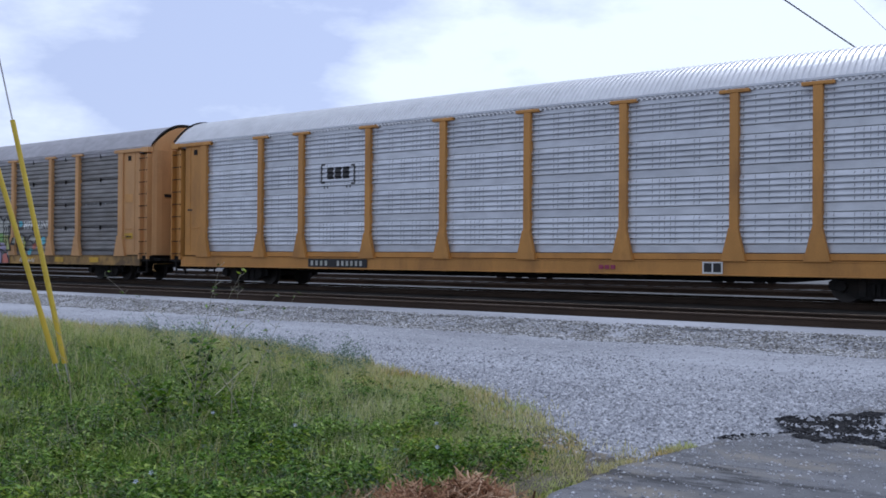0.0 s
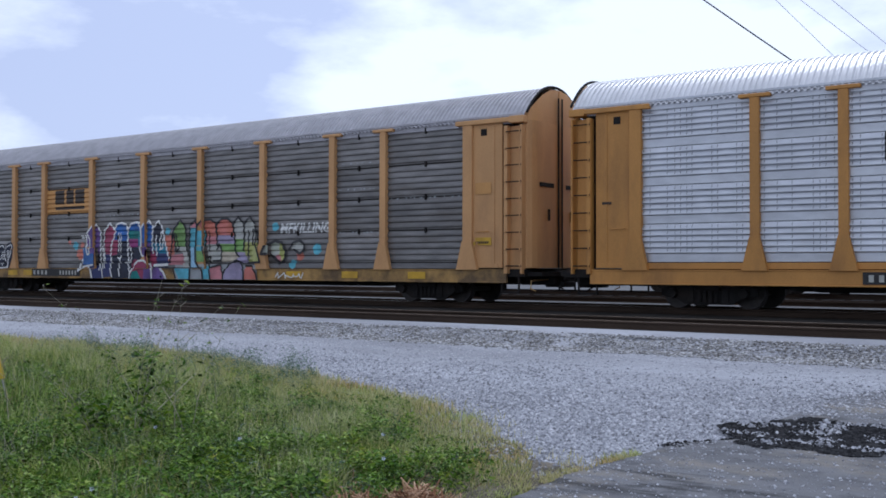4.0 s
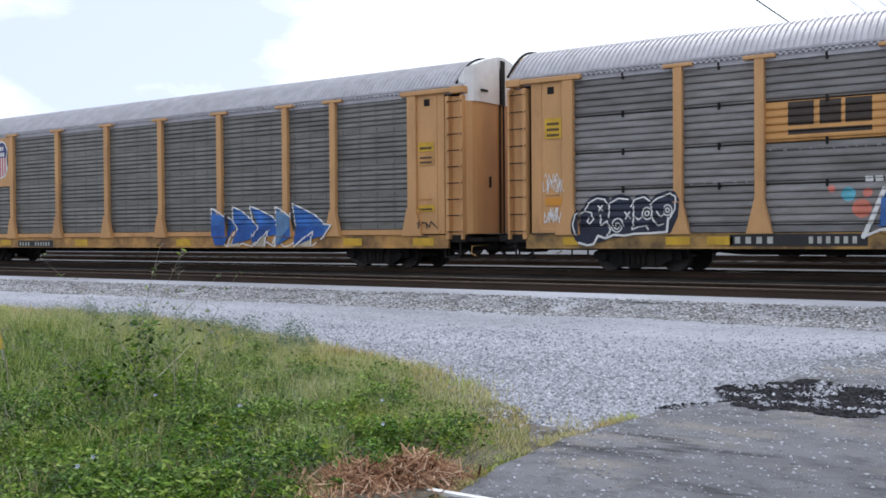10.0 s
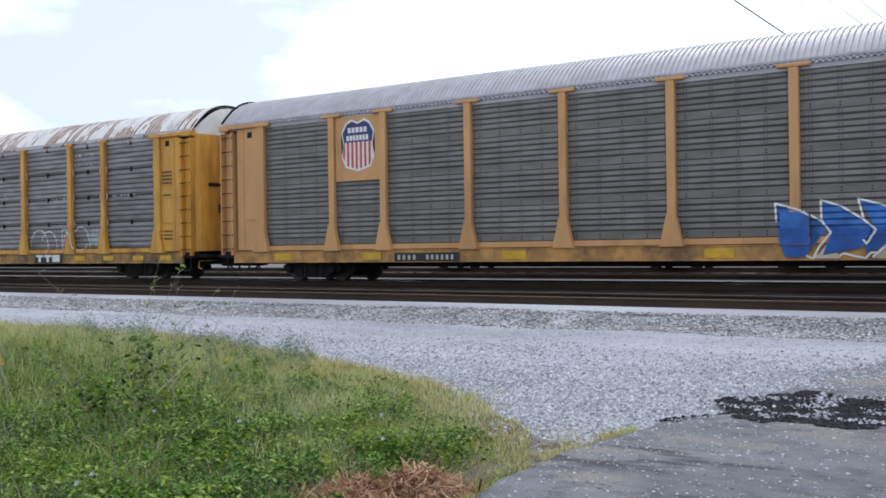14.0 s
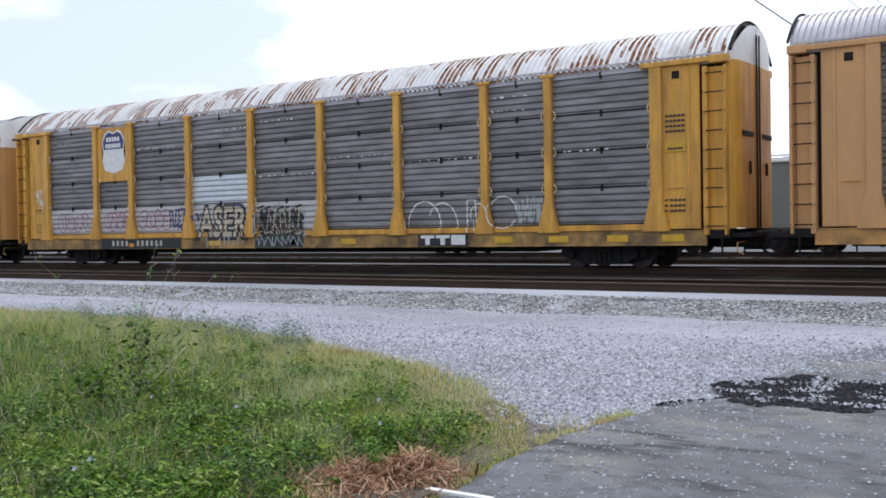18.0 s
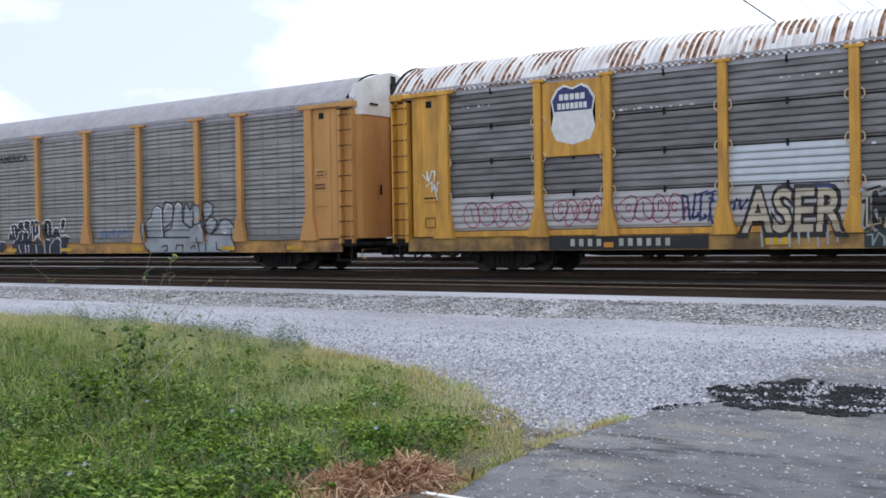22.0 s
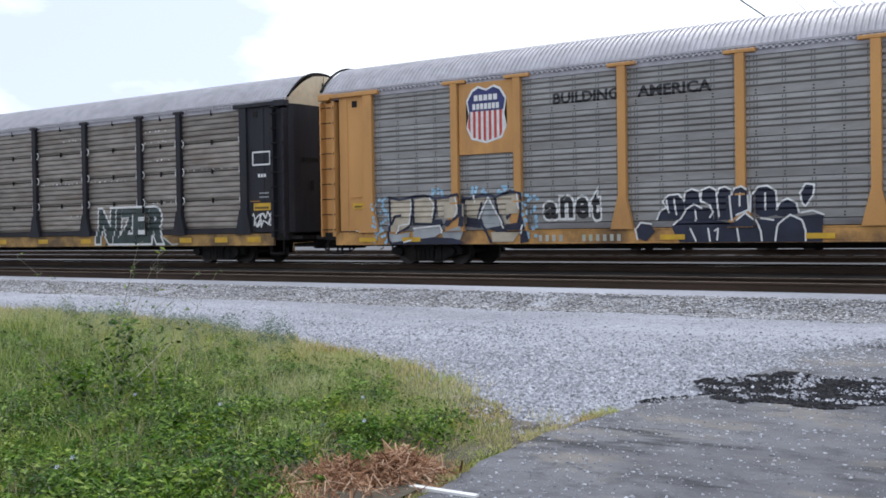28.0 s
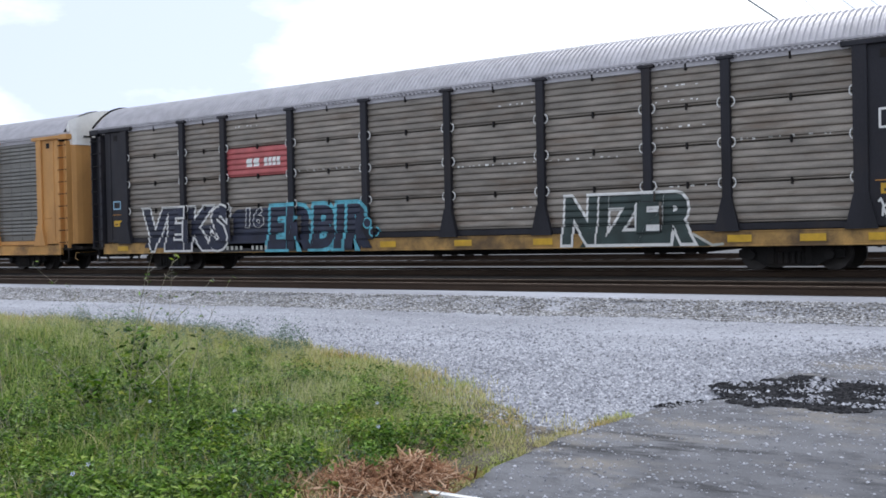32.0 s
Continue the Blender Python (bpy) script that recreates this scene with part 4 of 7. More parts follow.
def auto_rack(label, style, metal, paint, roof, gable, sill="sill", swaps=(), door=None, clips=None, hood=False, rail=None):
    """One enclosed wagon. swaps: {(bay, row): material} for odd panels of the near side."""
    car = thing("autorack_wagon", label, "rail wagon", "wagons of the passing train")
    swaps = dict(swaps)
    pm, pp = PAINT[metal], PAINT[paint]
    part("underframe", boxes((-13.3, 13.3, -1.3, 1.3, 0.72, 0.94), *[(x - 0.06, x + 0.06, -1.35, 1.35, 0.5, 0.72) for x in np.arange(-7.8, 8, 1.56)]), PAINT["dark"], car)
    belly = bmesh.new()
    for y0, y1 in ((-0.35, 0.35),):
        out = [(-12.6, 0.50), (-9.0, 0.50), (-7.9, 0.40), (7.9, 0.40), (9.0, 0.50), (12.6, 0.50), (12.6, 0.78), (-12.6, 0.78)]
        a, b = [[belly.verts.new((x, y, z)) for x, z in out] for y in (y0, y1)]
        for i in range(len(out)):
            j = (i + 1) % len(out)
            belly.faces.new((a[i], a[j], b[j], b[i]))
        belly.faces.new(a[::-1]), belly.faces.new(b)
    part("centre_sill", belly, PAINT["dark"], car)
    part("lining", boxes((-13.2, 13.2, -1.44, -1.40, 0.95, 4.9), (-13.2, 13.2, 1.40, 1.44, 0.95, 4.9)), PAINT["dark"], car)
    part("roof", mesh_of(CACHE, ("roof", roof), lambda: roof_mesh(PAINT[roof])), None, car)
    for m in (pose(0, 0, 0), TURN):
        near = m is not TURN
        part("side_sill", mesh_of(CACHE, ("sill", sill), lambda: bake(bar_along([(-HALF + 0.04, 0.56), (-HALF - 0.06, 0.56), (-HALF - 0.06, 0.584), (-HALF - 0.045, 0.59), (-HALF - 0.045, 0.88), (-HALF - 0.06, 0.888), (-HALF - 0.06, 0.914), (-HALF + 0.04, 0.914)], -LONG + 0.55, LONG - 0.55), "side_sill", PAINT[sill])), None, car, at=m)
        part("lower_rail", mesh_of(CACHE, ("rail", rail or paint), lambda: bake(boxes((-11.85, 11.85, -HALF + 0.0, -HALF + 0.08, 0.93, 1.075), bevel=0.008), "lower_rail", PAINT[rail or paint])), None, car, at=m)
        part("top_rail", mesh_of(CACHE, ("top", metal), lambda: bake(bar_along([(-HALF + 0.12, 4.71), (-HALF + 0.03, 4.71), (-HALF + 0.03, 4.89), (-HALF - 0.01, 4.90), (-HALF - 0.01, 4.95), (-HALF + 0.12, 4.95)], -LONG + 0.1, LONG - 0.1), "top_rail", PAINT["roof_grey"] if metal != "bright" else PAINT["bright"])), None, car, at=m)
        for b, (x0, x1) in enumerate(zip(EDGES, EDGES[1:])):
            w = x1 - x0
            for r in range(ROWS):
                mat = swaps.get((b, r), metal) if near else metal
                if mat == "none":
                    continue
                me = mesh_of(CACHE, ("panel", style, round(w, 2), mat), lambda: panel_mesh(style, w, PAINT[mat]))
                part("panel", me, None, car, at=m @ pose((x0 + x1) / 2, 0, PANEL_Z + r * ROW_H))
        if style == "flat" and near:
            for b, (x0, x1) in enumerate(zip(EDGES, EDGES[1:])):
                for r in range(1, ROWS + 1):
                    part("seam_tab", mesh_of(CACHE, "tab", lambda: bake(boxes((-0.025, 0.025, -HALF + 0.02, -HALF + 0.08, -0.09, 0.07), bevel=0.006), "seam_tab", PAINT["dark"])), None, car, at=m @ pose((x0 + x1) / 2, 0, PANEL_Z + r * ROW_H))
                    if r < ROWS and clips:
                        for s, x in ((1, x0), (-1, x1)):
                            part("seam_clip", mesh_of(CACHE, ("clip", clips, s), lambda: bake(tube([(s * (0.12 + 0.08 * math.sin(q * math.pi / 6)), -HALF - 0.01, 0.11 * math.cos(q * math.pi / 6)) for q in range(7)], 0.016, 5), "seam_clip", PAINT[clips])), None, car, at=m @ pose(x, 0, PANEL_Z + r * ROW_H))
        for x in POSTS:
            part("post", mesh_of(CACHE, ("post", paint), lambda: bake(post_bm(0.2 if clips else 0.36), "post", pp)), None, car, at=m @ pose(x, 0, 0))
        for s in (-1, 1):
            part("corner_post", mesh_of(CACHE, ("cpost", paint), lambda: bake(post_bm(0, 0.15, 0.33), "corner_post", pp)), None, car, at=m @ pose(s * 11.87, 0, 0))
            part("end_panel", mesh_of(CACHE, ("epanel", paint, s), lambda: bake(boxes((s * 12.0, s * 12.93, -HALF + 0.0, -HALF + 0.05, 0.95, 4.75), (s * 12.62, s * 12.7, -HALF - 0.02, -HALF + 0.05, 0.97, 4.7), (s * 12.0, s * 12.8, -HALF - 0.015, -HALF + 0.05, 0.95, 1.06), bevel=0.008), "end_panel", pp)), None, car, at=m)
            part("cross_bar", mesh_of(CACHE, ("cbar", paint, s), lambda: bake(boxes((s * 11.5, s * 13.6, -HALF - 0.1, -HALF + 0.1, 4.74, 4.86), (s * 13.2, s * 13.62, -HALF - 0.12, -HALF + 0.12, 4.7, 4.88), bevel=0.012), "cross_bar", pp)), None, car, at=m)
            lad = part("ladder", mesh_of(CACHE, ("ladder", paint), lambda: bake(boxes((-0.17, 0.2, -HALF + 0.06, -HALF + 0.09, 0.9, 4.64), bevel=0.008), "ladder", pp)), None, car, at=m @ pose(s * 13.3, 0, 0))
            for u, v in ((-0.27, -0.16), (0.22, 0.27)) if s > 0 else ((-0.27, -0.22), (0.16, 0.27)):
                part("stile", mesh_of(CACHE, ("stile", paint, u, v), lambda: bake(boxes((u, v, -HALF - 0.11, -HALF + 0.12, 0.8, 4.64), bevel=0.008), "stile", pp)), None, lad)
            for k in range(9):
                part("rung", mesh_of(CACHE, ("rung", paint), lambda: rung_mesh(pp)), None, lad, at=pose(0, 0, 1.0 + k * 0.435))
            part("end_sill", mesh_of(CACHE, ("esill", s), lambda: bake(boxes((s * 12.0, s * 13.6, -HALF + 0.02, -HALF + 0.3, 0.72, 0.92), (s * 12.9, s * 12.93, -HALF + 0.0, -HALF + 0.06, 0.3, 0.75), (s * 13.4, s * 13.43, -HALF + 0.0, -HALF + 0.06, 0.3, 0.75), (s * 12.9, s * 13.43, -HALF - 0.02, -HALF + 0.1, 0.3, 0.34)), "end_sill", PAINT["dark"])), None, car, at=m)
    for s in (-1, 1):
        part("vent_hole", mesh_of(CACHE, ("vent", s), lambda: bake(boxes((s * 12.36 - 0.09, s * 12.36 + 0.09, -HALF - 0.012, -HALF + 0.02, 4.44, 4.62)), "vent_hole", PAINT["dark"])), None, car)
        part("grab_iron", mesh_of(CACHE, ("grab", s), lambda: bake(tube([(s * 12.15, -HALF, 1.9), (s * 12.15, -HALF - 0.05, 1.9), (s * 12.5, -HALF - 0.05, 1.9), (s * 12.5, -HALF, 1.9)], 0.012), "grab_iron", pp)), None, car)
    # ends
    for m in (pose(0, 0, 0), TURN):
        dp = PAINT[door or paint]
        plan = [(13.52, -1.50), (13.60, -1.46), (13.68, -1.34), (13.73, -1.15), (13.75, -0.9), (13.76, -0.5), (13.76, -0.03)]
        for s in (1, -1):
            pts = [(x, y * s) for x, y in plan]
            part("end_door", wall_path(pts, 0.95, [4.78] * len(pts)), dp, car, at=m)
            up = [(x - 0.02, y * 0.97) for x, y in pts]
            part("gable", wall_path(up, 4.785, [max(4.8, roof_z(y) - 0.03) for x, y in up]), PAINT[gable], car, at=m)
            if not hood:
                part("door_slot", boxes((13.73, 13.785, s * 0.35, s * 1.05, 3.08, 3.19)), PAINT["dark"], car, at=m)
            part("door_rod", boxes((13.77, 13.80, s * 0.10 - 0.02, s * 0.10 + 0.02, 0.95, 5.5), (13.76, 13.81, s * 0.6, s * 0.64, 2.2, 2.5)), PAINT["dark"], car, at=m)
        ys = [-1.53 + i * 3.06 / 16 for i in range(17)]
        part("roof_edge", tube([(13.3 if hood and m is not TURN else 13.64, y, roof_z(max(-1.52, min(1.52, y))) + 0.05) for y in ys], 0.035), PAINT["dark"], car, at=m)
        if hood and m is not TURN:
            hd = bmesh.new()
            hy = [-1.5 + i * 3.0 / 16 for i in range(17)]
            hx = [0.03 + float(np.interp(abs(y), (0.03, 0.5, 0.9, 1.15, 1.34, 1.46, 1.5), (13.76, 13.76, 13.75, 13.73, 13.68, 13.60, 13.52))) for y in hy]
            top = [5.83 - 0.36 * (abs(y) / 1.3) ** 1.5 for y in hy]
            fr = [hd.verts.new((x, y * 1.01, z)) for x, y, z in zip(hx, hy, top)]
            bk = [hd.verts.new((13.25, y * 0.97, roof_z(y * 0.97) + 0.02)) for y in hy]
            lo = [hd.verts.new((x, y * 1.01, 4.5)) for x, y in zip(hx, hy)]
            for i in range(16):
                hd.faces.new((fr[i], fr[i + 1], bk[i + 1], bk[i]))
                hd.faces.new((lo[i], lo[i + 1], fr[i + 1], fr[i]))
            for k in (0, 16):
                hd.faces.new((lo[k], fr[k], bk[k]))
            part("door_hood", hd, PAINT["white"], car, "white upper end of the doors", at=m)
            part("hood_seam", boxes((13.815, 13.835, -0.1, 0.1, 4.5, 5.72), (13.80, 13.82, -1.1, -0.75, 4.78, 4.84)), PAINT["dark"], car, at=m)
        part("end_platform", boxes((13.2, 14.0, -1.4, 1.4, 0.74, 0.84)), PAINT["dark"], car, at=m)
        part("draft_gear", boxes((12.9, 13.95, -0.62, 0.62, 0.50, 0.73), (13.5, 14.08, -0.34, 0.34, 0.44, 0.60), bevel=0.03), PAINT["dark"], car, at=m)
        cp = bmesh.new()
        box(cp, 13.2, 14.05, -0.14, 0.14, 0.62, 0.9, bevel=0.02)
        box(cp, 13.98, 14.3, -0.13, 0.13, 0.66, 0.95, bevel=0.05)
        part("coupler", cp, PAINT["steel"], car, at=m)
        part("air_hose", tube([(13.7 + 0.57 * k / 8, -0.35, 0.66 - 0.34 * math.sin(k / 8 * math.pi / 2) ** 1.2) for k in range(9)], 0.025), PAINT["dark"], car, at=m)
        part("uncoupling_lever", tube([(13.75, -0.2, 0.66), (13.75, -1.5, 0.62), (13.75, -1.53, 0.42), (13.9, -1.53, 0.36)], 0.018), PAINT["sill"], car, at=m)
    for tx in (-10.25, 10.25):
        truck = part("truck", boxes((-0.3, 0.3, -1.05, 1.05, 0.3, 0.6), (-0.5, 0.5, -0.35, 0.35, 0.45, 0.75), bevel=0.02), PAINT["dark"], car, at=pose(tx, 0, 0))
        for m in (pose(0, 0, 0), TURN):
            part("side_frame", FRAME, None, truck, at=m)
        for wx in (-0.86, 0.86):
            w = part("wheelset", WHEEL, None, truck, at=pose(wx, 0, 0.36))
            SPIN.append((w, wx))
    return car


FIRST, STEP = -16.25, 28.55
WAGONS = [
    auto_rack("bright galvanised auto rack wagon with ochre posts and ribbed panels", "shallow", "bright", "orange", "roof_bright", "tan", sill="orange"),
    auto_rack("weathered grey auto rack wagon with tan posts and colourful graffiti", "flat", "grey_blue", "peach", "roof_grey", "peach", rail="grey", swaps={(2, 2): "tan"}),
    auto_rack("dark grey auto rack wagon with tan posts and blue graffiti", "ribbed", "grey_green", "peach", "roof_grey", "white", sill="tan_sill", hood=True, swaps={(1, 3): "none", (1, 2): "none"}),
    auto_rack("grey auto rack wagon with yellow posts and rusted white roof", "flat", "grey", "yellow", "roof_rust", "white", clips="cream", swaps={(1, 3): "none", (1, 2): "none", (0, 0): "chalky", (1, 0): "chalky", (2, 0): "chalky", (3, 0): "chalky", (4, 0): "chalky", (3, 1): "fresh"}),
    auto_rack("light grey auto rack wagon with tan posts and outlined graffiti", "ribbed", "grey_light", "tan", "roof_grey", "white", rail="grey", sill="tan_sill", hood=True, swaps={(1, 3): "none", (1, 2): "none"}),
    auto_rack("brown-stained auto rack wagon with black posts and graffiti", "flat", "grey_brown", "black", "roof_grey", "cream", clips="white", swaps={(2, 2): "red"}),
    auto_rack("dark grey auto rack wagon with faded orange posts", "ribbed", "grey_green", "tan", "roof_grey", "white", sill="tan_sill", hood=True),
]
# ---- parked hoppers, wires, pole, guy wires, single plants ----
hop_grey = material("grey_green_hopper_paint", (0.20, 0.205, 0.18), 0.7, amount=0.12, scale=1.2, dirt=0.4, dirt_colour=(0.12, 0.11, 0.09), stretch=(1, 1, 0.3), bump=0.05)
LETTER = {
    "white": material("white_lettering", (0.72, 0.72, 0.70), 0.6, amount=0.1, scale=6, bump=0),
    "black": material("black_lettering", (0.018, 0.018, 0.02), 0.6, amount=0.2, bump=0),
    "brown": material("dark_brown_lettering", (0.035, 0.022, 0.015), 0.6, amount=0.2, bump=0),
    "yellow": material("yellow_sticker", (0.60, 0.36, 0.02), 0.55, amount=0.15, bump=0, dirt=0.4, dirt_colour=(0.25, 0.14, 0.04)),
    "orange": material("orange_sticker", (0.62, 0.26, 0.02), 0.5, amount=0.08, bump=0),
    "red": material("faded_red_panel", (0.42, 0.10, 0.10), 0.6, amount=0.12, bump=0),
    "navy": material("navy_blue_paint", (0.022, 0.03, 0.13), 0.5, amount=0.15, bump=0),
    "scarlet": material("red_stripe_paint", (0.50, 0.06, 0.05), 0.5, amount=0.1, bump=0),
    "blue": material("blue_spray_paint", (0.03, 0.13, 0.42), 0.6, amount=0.35, scale=2.5, bump=0, dirt=0.35, dirt_colour=(0.14, 0.22, 0.32)),
    "deep_blue": material("deep_blue_spray_paint", (0.016, 0.085, 0.34), 0.6, amount=0.35, scale=2.5, bump=0),
    "steel_blue": material("greyed_blue_spray_paint", (0.10, 0.20, 0.36), 0.6, amount=0.3, scale=2.5, bump=0),
    "cyan": material("cyan_spray_paint", (0.12, 0.42, 0.52), 0.6, amount=0.25, scale=3, bump=0),
    "sky": material("pale_blue_spray_paint", (0.30, 0.50, 0.66), 0.6, amount=0.2, scale=4, bump=0),
    "purple": material("purple_spray_paint", (0.13, 0.07, 0.24), 0.6, amount=0.4, scale=2, bump=0, dirt=0.5, dirt_colour=(0.03, 0.05, 0.16)),
    "crimson": material("crimson_spray_paint", (0.28, 0.04, 0.09), 0.6, amount=0.35, scale=2.4, bump=0, dirt=0.5, dirt_colour=(0.10, 0.03, 0.12)),
    "teal": material("teal_spray_paint", (0.02, 0.19, 0.30), 0.6, amount=0.35, scale=2.4, bump=0, dirt=0.4, dirt_colour=(0.16, 0.05, 0.18)),
    "indigo": material("indigo_spray_paint", (0.014, 0.018, 0.04), 0.6, amount=0.4, scale=2.4, bump=0),
    "green": material("green_spray_paint", (0.20, 0.36, 0.10), 0.6, amount=0.3, scale=2.4, bump=0, dirt=0.4, dirt_colour=(0.34, 0.36, 0.18)),
    "coral": material("coral_spray_paint", (0.55, 0.17, 0.11), 0.6, amount=0.25, scale=2.4, bump=0, dirt=0.4, dirt_colour=(0.35, 0.16, 0.28)),
    "lilac": material("lilac_spray_paint", (0.30, 0.26, 0.38), 0.6, amount=0.3, scale=2, bump=0, dirt=0.5, dirt_colour=(0.42, 0.25, 0.28)),
    "pale": material("pale_spray_paint", (0.44, 0.44, 0.40), 0.6, amount=0.2, scale=2.2, bump=0, dirt=0.4, dirt_colour=(0.30, 0.42, 0.20)),
    "sand": material("sand_spray_paint", (0.48, 0.42, 0.32), 0.6, amount=0.2, scale=2.2, bump=0),
    "ash": material("grey_spray_paint", (0.34, 0.36, 0.37), 0.6, amount=0.2, scale=2.2, bump=0),
    "green_sea": material("sea_green_spray_paint", (0.01, 0.17, 0.16), 0.6, amount=0.35, scale=2.4, bump=0),
    "magenta": material("magenta_spray_paint", (0.26, 0.03, 0.16), 0.6, amount=0.35, scale=2.4, bump=0, dirt=0.4, dirt_colour=(0.05, 0.05, 0.16)),
    "lime": material("lime_spray_paint", (0.42, 0.44, 0.12), 0.6, amount=0.25, scale=2.4, bump=0, dirt=0.4, dirt_colour=(0.45, 0.46, 0.36)),
    "rose": material("rose_spray_paint", (0.50, 0.20, 0.22), 0.6, amount=0.2, scale=3, bump=0),
    "smoke": material("light_grey_spray_paint", (0.32, 0.34, 0.37), 0.6, amount=0.2, scale=2.2, bump=0, dirt=0.3, dirt_colour=(0.28, 0.30, 0.32)),
    "olive": material("dark_green_spray_paint", (0.03, 0.048, 0.045), 0.6, amount=0.3, scale=2.5, bump=0),
}


def hopper(x0, x1, y):
    """A covered hopper: slab side with ribs, sloped ends, hatches on its roof."""
    h = thing("hopper_wagon", "grey-green covered hopper wagon parked on a far track", "rail wagon", "parked hopper wagons", at=pose(0, y, 0))
    a, b = x0 + 0.5, x1 - 0.5
    bm = bmesh.new()
    side = [(a, 1.05), (b, 1.05), (x1 - 0.4, 3.35), (x0 + 0.4, 3.35)]
    for s in (-1.4, 1.4):
        bm.faces.new([bm.verts.new((x, s, z)) for x, z in side][:: 1 if s < 0 else -1])
    for p, q in zip(side, side[1:] + side[:1]):
        bm.faces.new([bm.verts.new(v) for v in ((p[0], -1.4, p[1]), (p[0], 1.4, p[1]), (q[0], 1.4, q[1]), (q[0], -1.4, q[1]))])
    part("body", bm, hop_grey, h)
    rb = boxes((x0 + 0.35, x1 - 0.35, -1.5, 1.5, 3.35, 3.47), bevel=0.02)
    part("roof", rb, PAINT["white"], h)
    part("walkway", boxes((x0 + 0.3, x1 - 0.3, -1.0, -0.75, 3.62, 3.66), (x0 + 0.3, x1 - 0.3, 0.75, 1.0, 3.62, 3.66)), PAINT["roof_grey"], h)
    for k in range(6):
        x = x0 + 1.5 + k * (x1 - x0 - 3) / 5
        part("hatch", boxes((x - 0.4, x + 0.4, -0.4, 0.4, 3.47, 3.62), bevel=0.03), PAINT["roof_grey"], h)
    n = 11
    for k in range(n):
        x = a + 0.15 + k * (b - a - 0.3) / (n - 1)
        part("rib", boxes((x - 0.04, x + 0.04, -1.47, -1.4, 1.05, 3.35)), hop_grey, h)
    part("side_sill", boxes((x0, x1, -1.48, -1.3, 0.9, 1.08), (x0, x1, 1.3, 1.48, 0.9, 1.08)), hop_grey, h)
    part("underframe", boxes((x0 + 0.3, x1 - 0.3, -0.3, 0.3, 0.6, 0.95), (x0 + 3, x1 - 3, -1.0, 1.0, 0.35, 0.95)), PAINT["dark"], h)
    for x in (x0 + 0.12, x1 - 0.12):
        for y2 in (-1.4, -1.0):
            part("corner_post", boxes((x - 0.04, x + 0.04, y2 - 0.04, y2 + 0.04, 0.9, 3.5)), PAINT["dark"], h)
        for k in range(6):
            part("rung", boxes((x - 0.02, x + 0.02, -1.4, -1.0, 1.2 + k * 0.4, 1.23 + k * 0.4)), PAINT["dark"], h)
    for x in (x0 + 1.9, x1 - 1.9):
        tr = part("truck", boxes((-0.3, 0.3, -1.0, 1.0, 0.3, 0.6)), PAINT["dark"], h, at=pose(x, 0, 0))
        part("side_frame", FRAME, None, tr)
        for wx in (-0.86, 0.86):
            part("wheelset", WHEEL, None, tr, at=pose(wx, 0, 0.36))
    return h


hop = hopper(-12.3, 2.2, 39.4)
for k, (x, w) in enumerate(((-9.55, 0.16), (-9.1, 0.42), (-8.3, 0.42), (-7.4, 0.42))):
    part("lettering", boxes((x, x + w, -1.49, -1.475, 2.45, 3.05)), LETTER["white"], hop, "plain white bars on the wagon's side")
for k in range(4):
    part("numbering", boxes((-9.0 + k * 0.26, -8.84 + k * 0.26, -1.49, -1.475, 1.85, 2.15)), LETTER["white"], hop, "small plain white bars")
part("marker", boxes((-10.35, -10.15, -1.49, -1.475, 1.15, 1.45)), LETTER["orange"], hop, "small orange plate")
hopper(-27.8, -13.6, 39.4)

wire_mat = material("dark_cable", (0.03, 0.03, 0.04), 0.6, amount=0.1, bump=0)
pole = thing("utility_pole", "distant wooden utility pole with one crossarm", "utility pole", at=pose(-15.8, 80, 0))
part("mast", rod(bmesh.new(), (0, 0, -2), (0, 0, 16.9), 0.17, 10, 0.11), wood, pole)
part("crossarm", boxes((-1.25, 1.25, -0.06, 0.06, 16.2, 16.36)), wood, pole)
for x in (-1.1, -0.5, 0.5, 1.1):
    part("insulator", rod(bmesh.new(), (x, 0, 16.36), (x, 0, 16.6), 0.05, 8), PAINT["roof_grey"], pole)

c0, d = Vector((-15.4, 45.0, 12.05)), Vector((5.25, 0, -4.23))
part("cable", tube([c0 + d * u + Vector((0, 0, 0.25 - 0.25 * math.sin(math.pi * (u + 1.5) / 4.5))) - pole.matrix_basis.translation for u in np.linspace(-1.5, 3.0, 28)], 0.035), wire_mat, pole, "thick dark cable slanting down behind the train")
for a, b in (((-17.0, 15.5), (-14.8, 13.0)), ((-16.0, 15.9), (-13.0, 13.1)), ((-14.3, 15.65), (-12.3, 13.65))):
    p, q = Vector((a[0], 60, a[1])), Vector((b[0], 60, b[1]))
    part("wire", rod(bmesh.new(), p - (q - p) * 1.2 - pole.matrix_basis.translation, q + (q - p) * 1.6 - pole.matrix_basis.translation, 0.016, 6), PAINT["roof_grey"], pole, "thin pale wire")

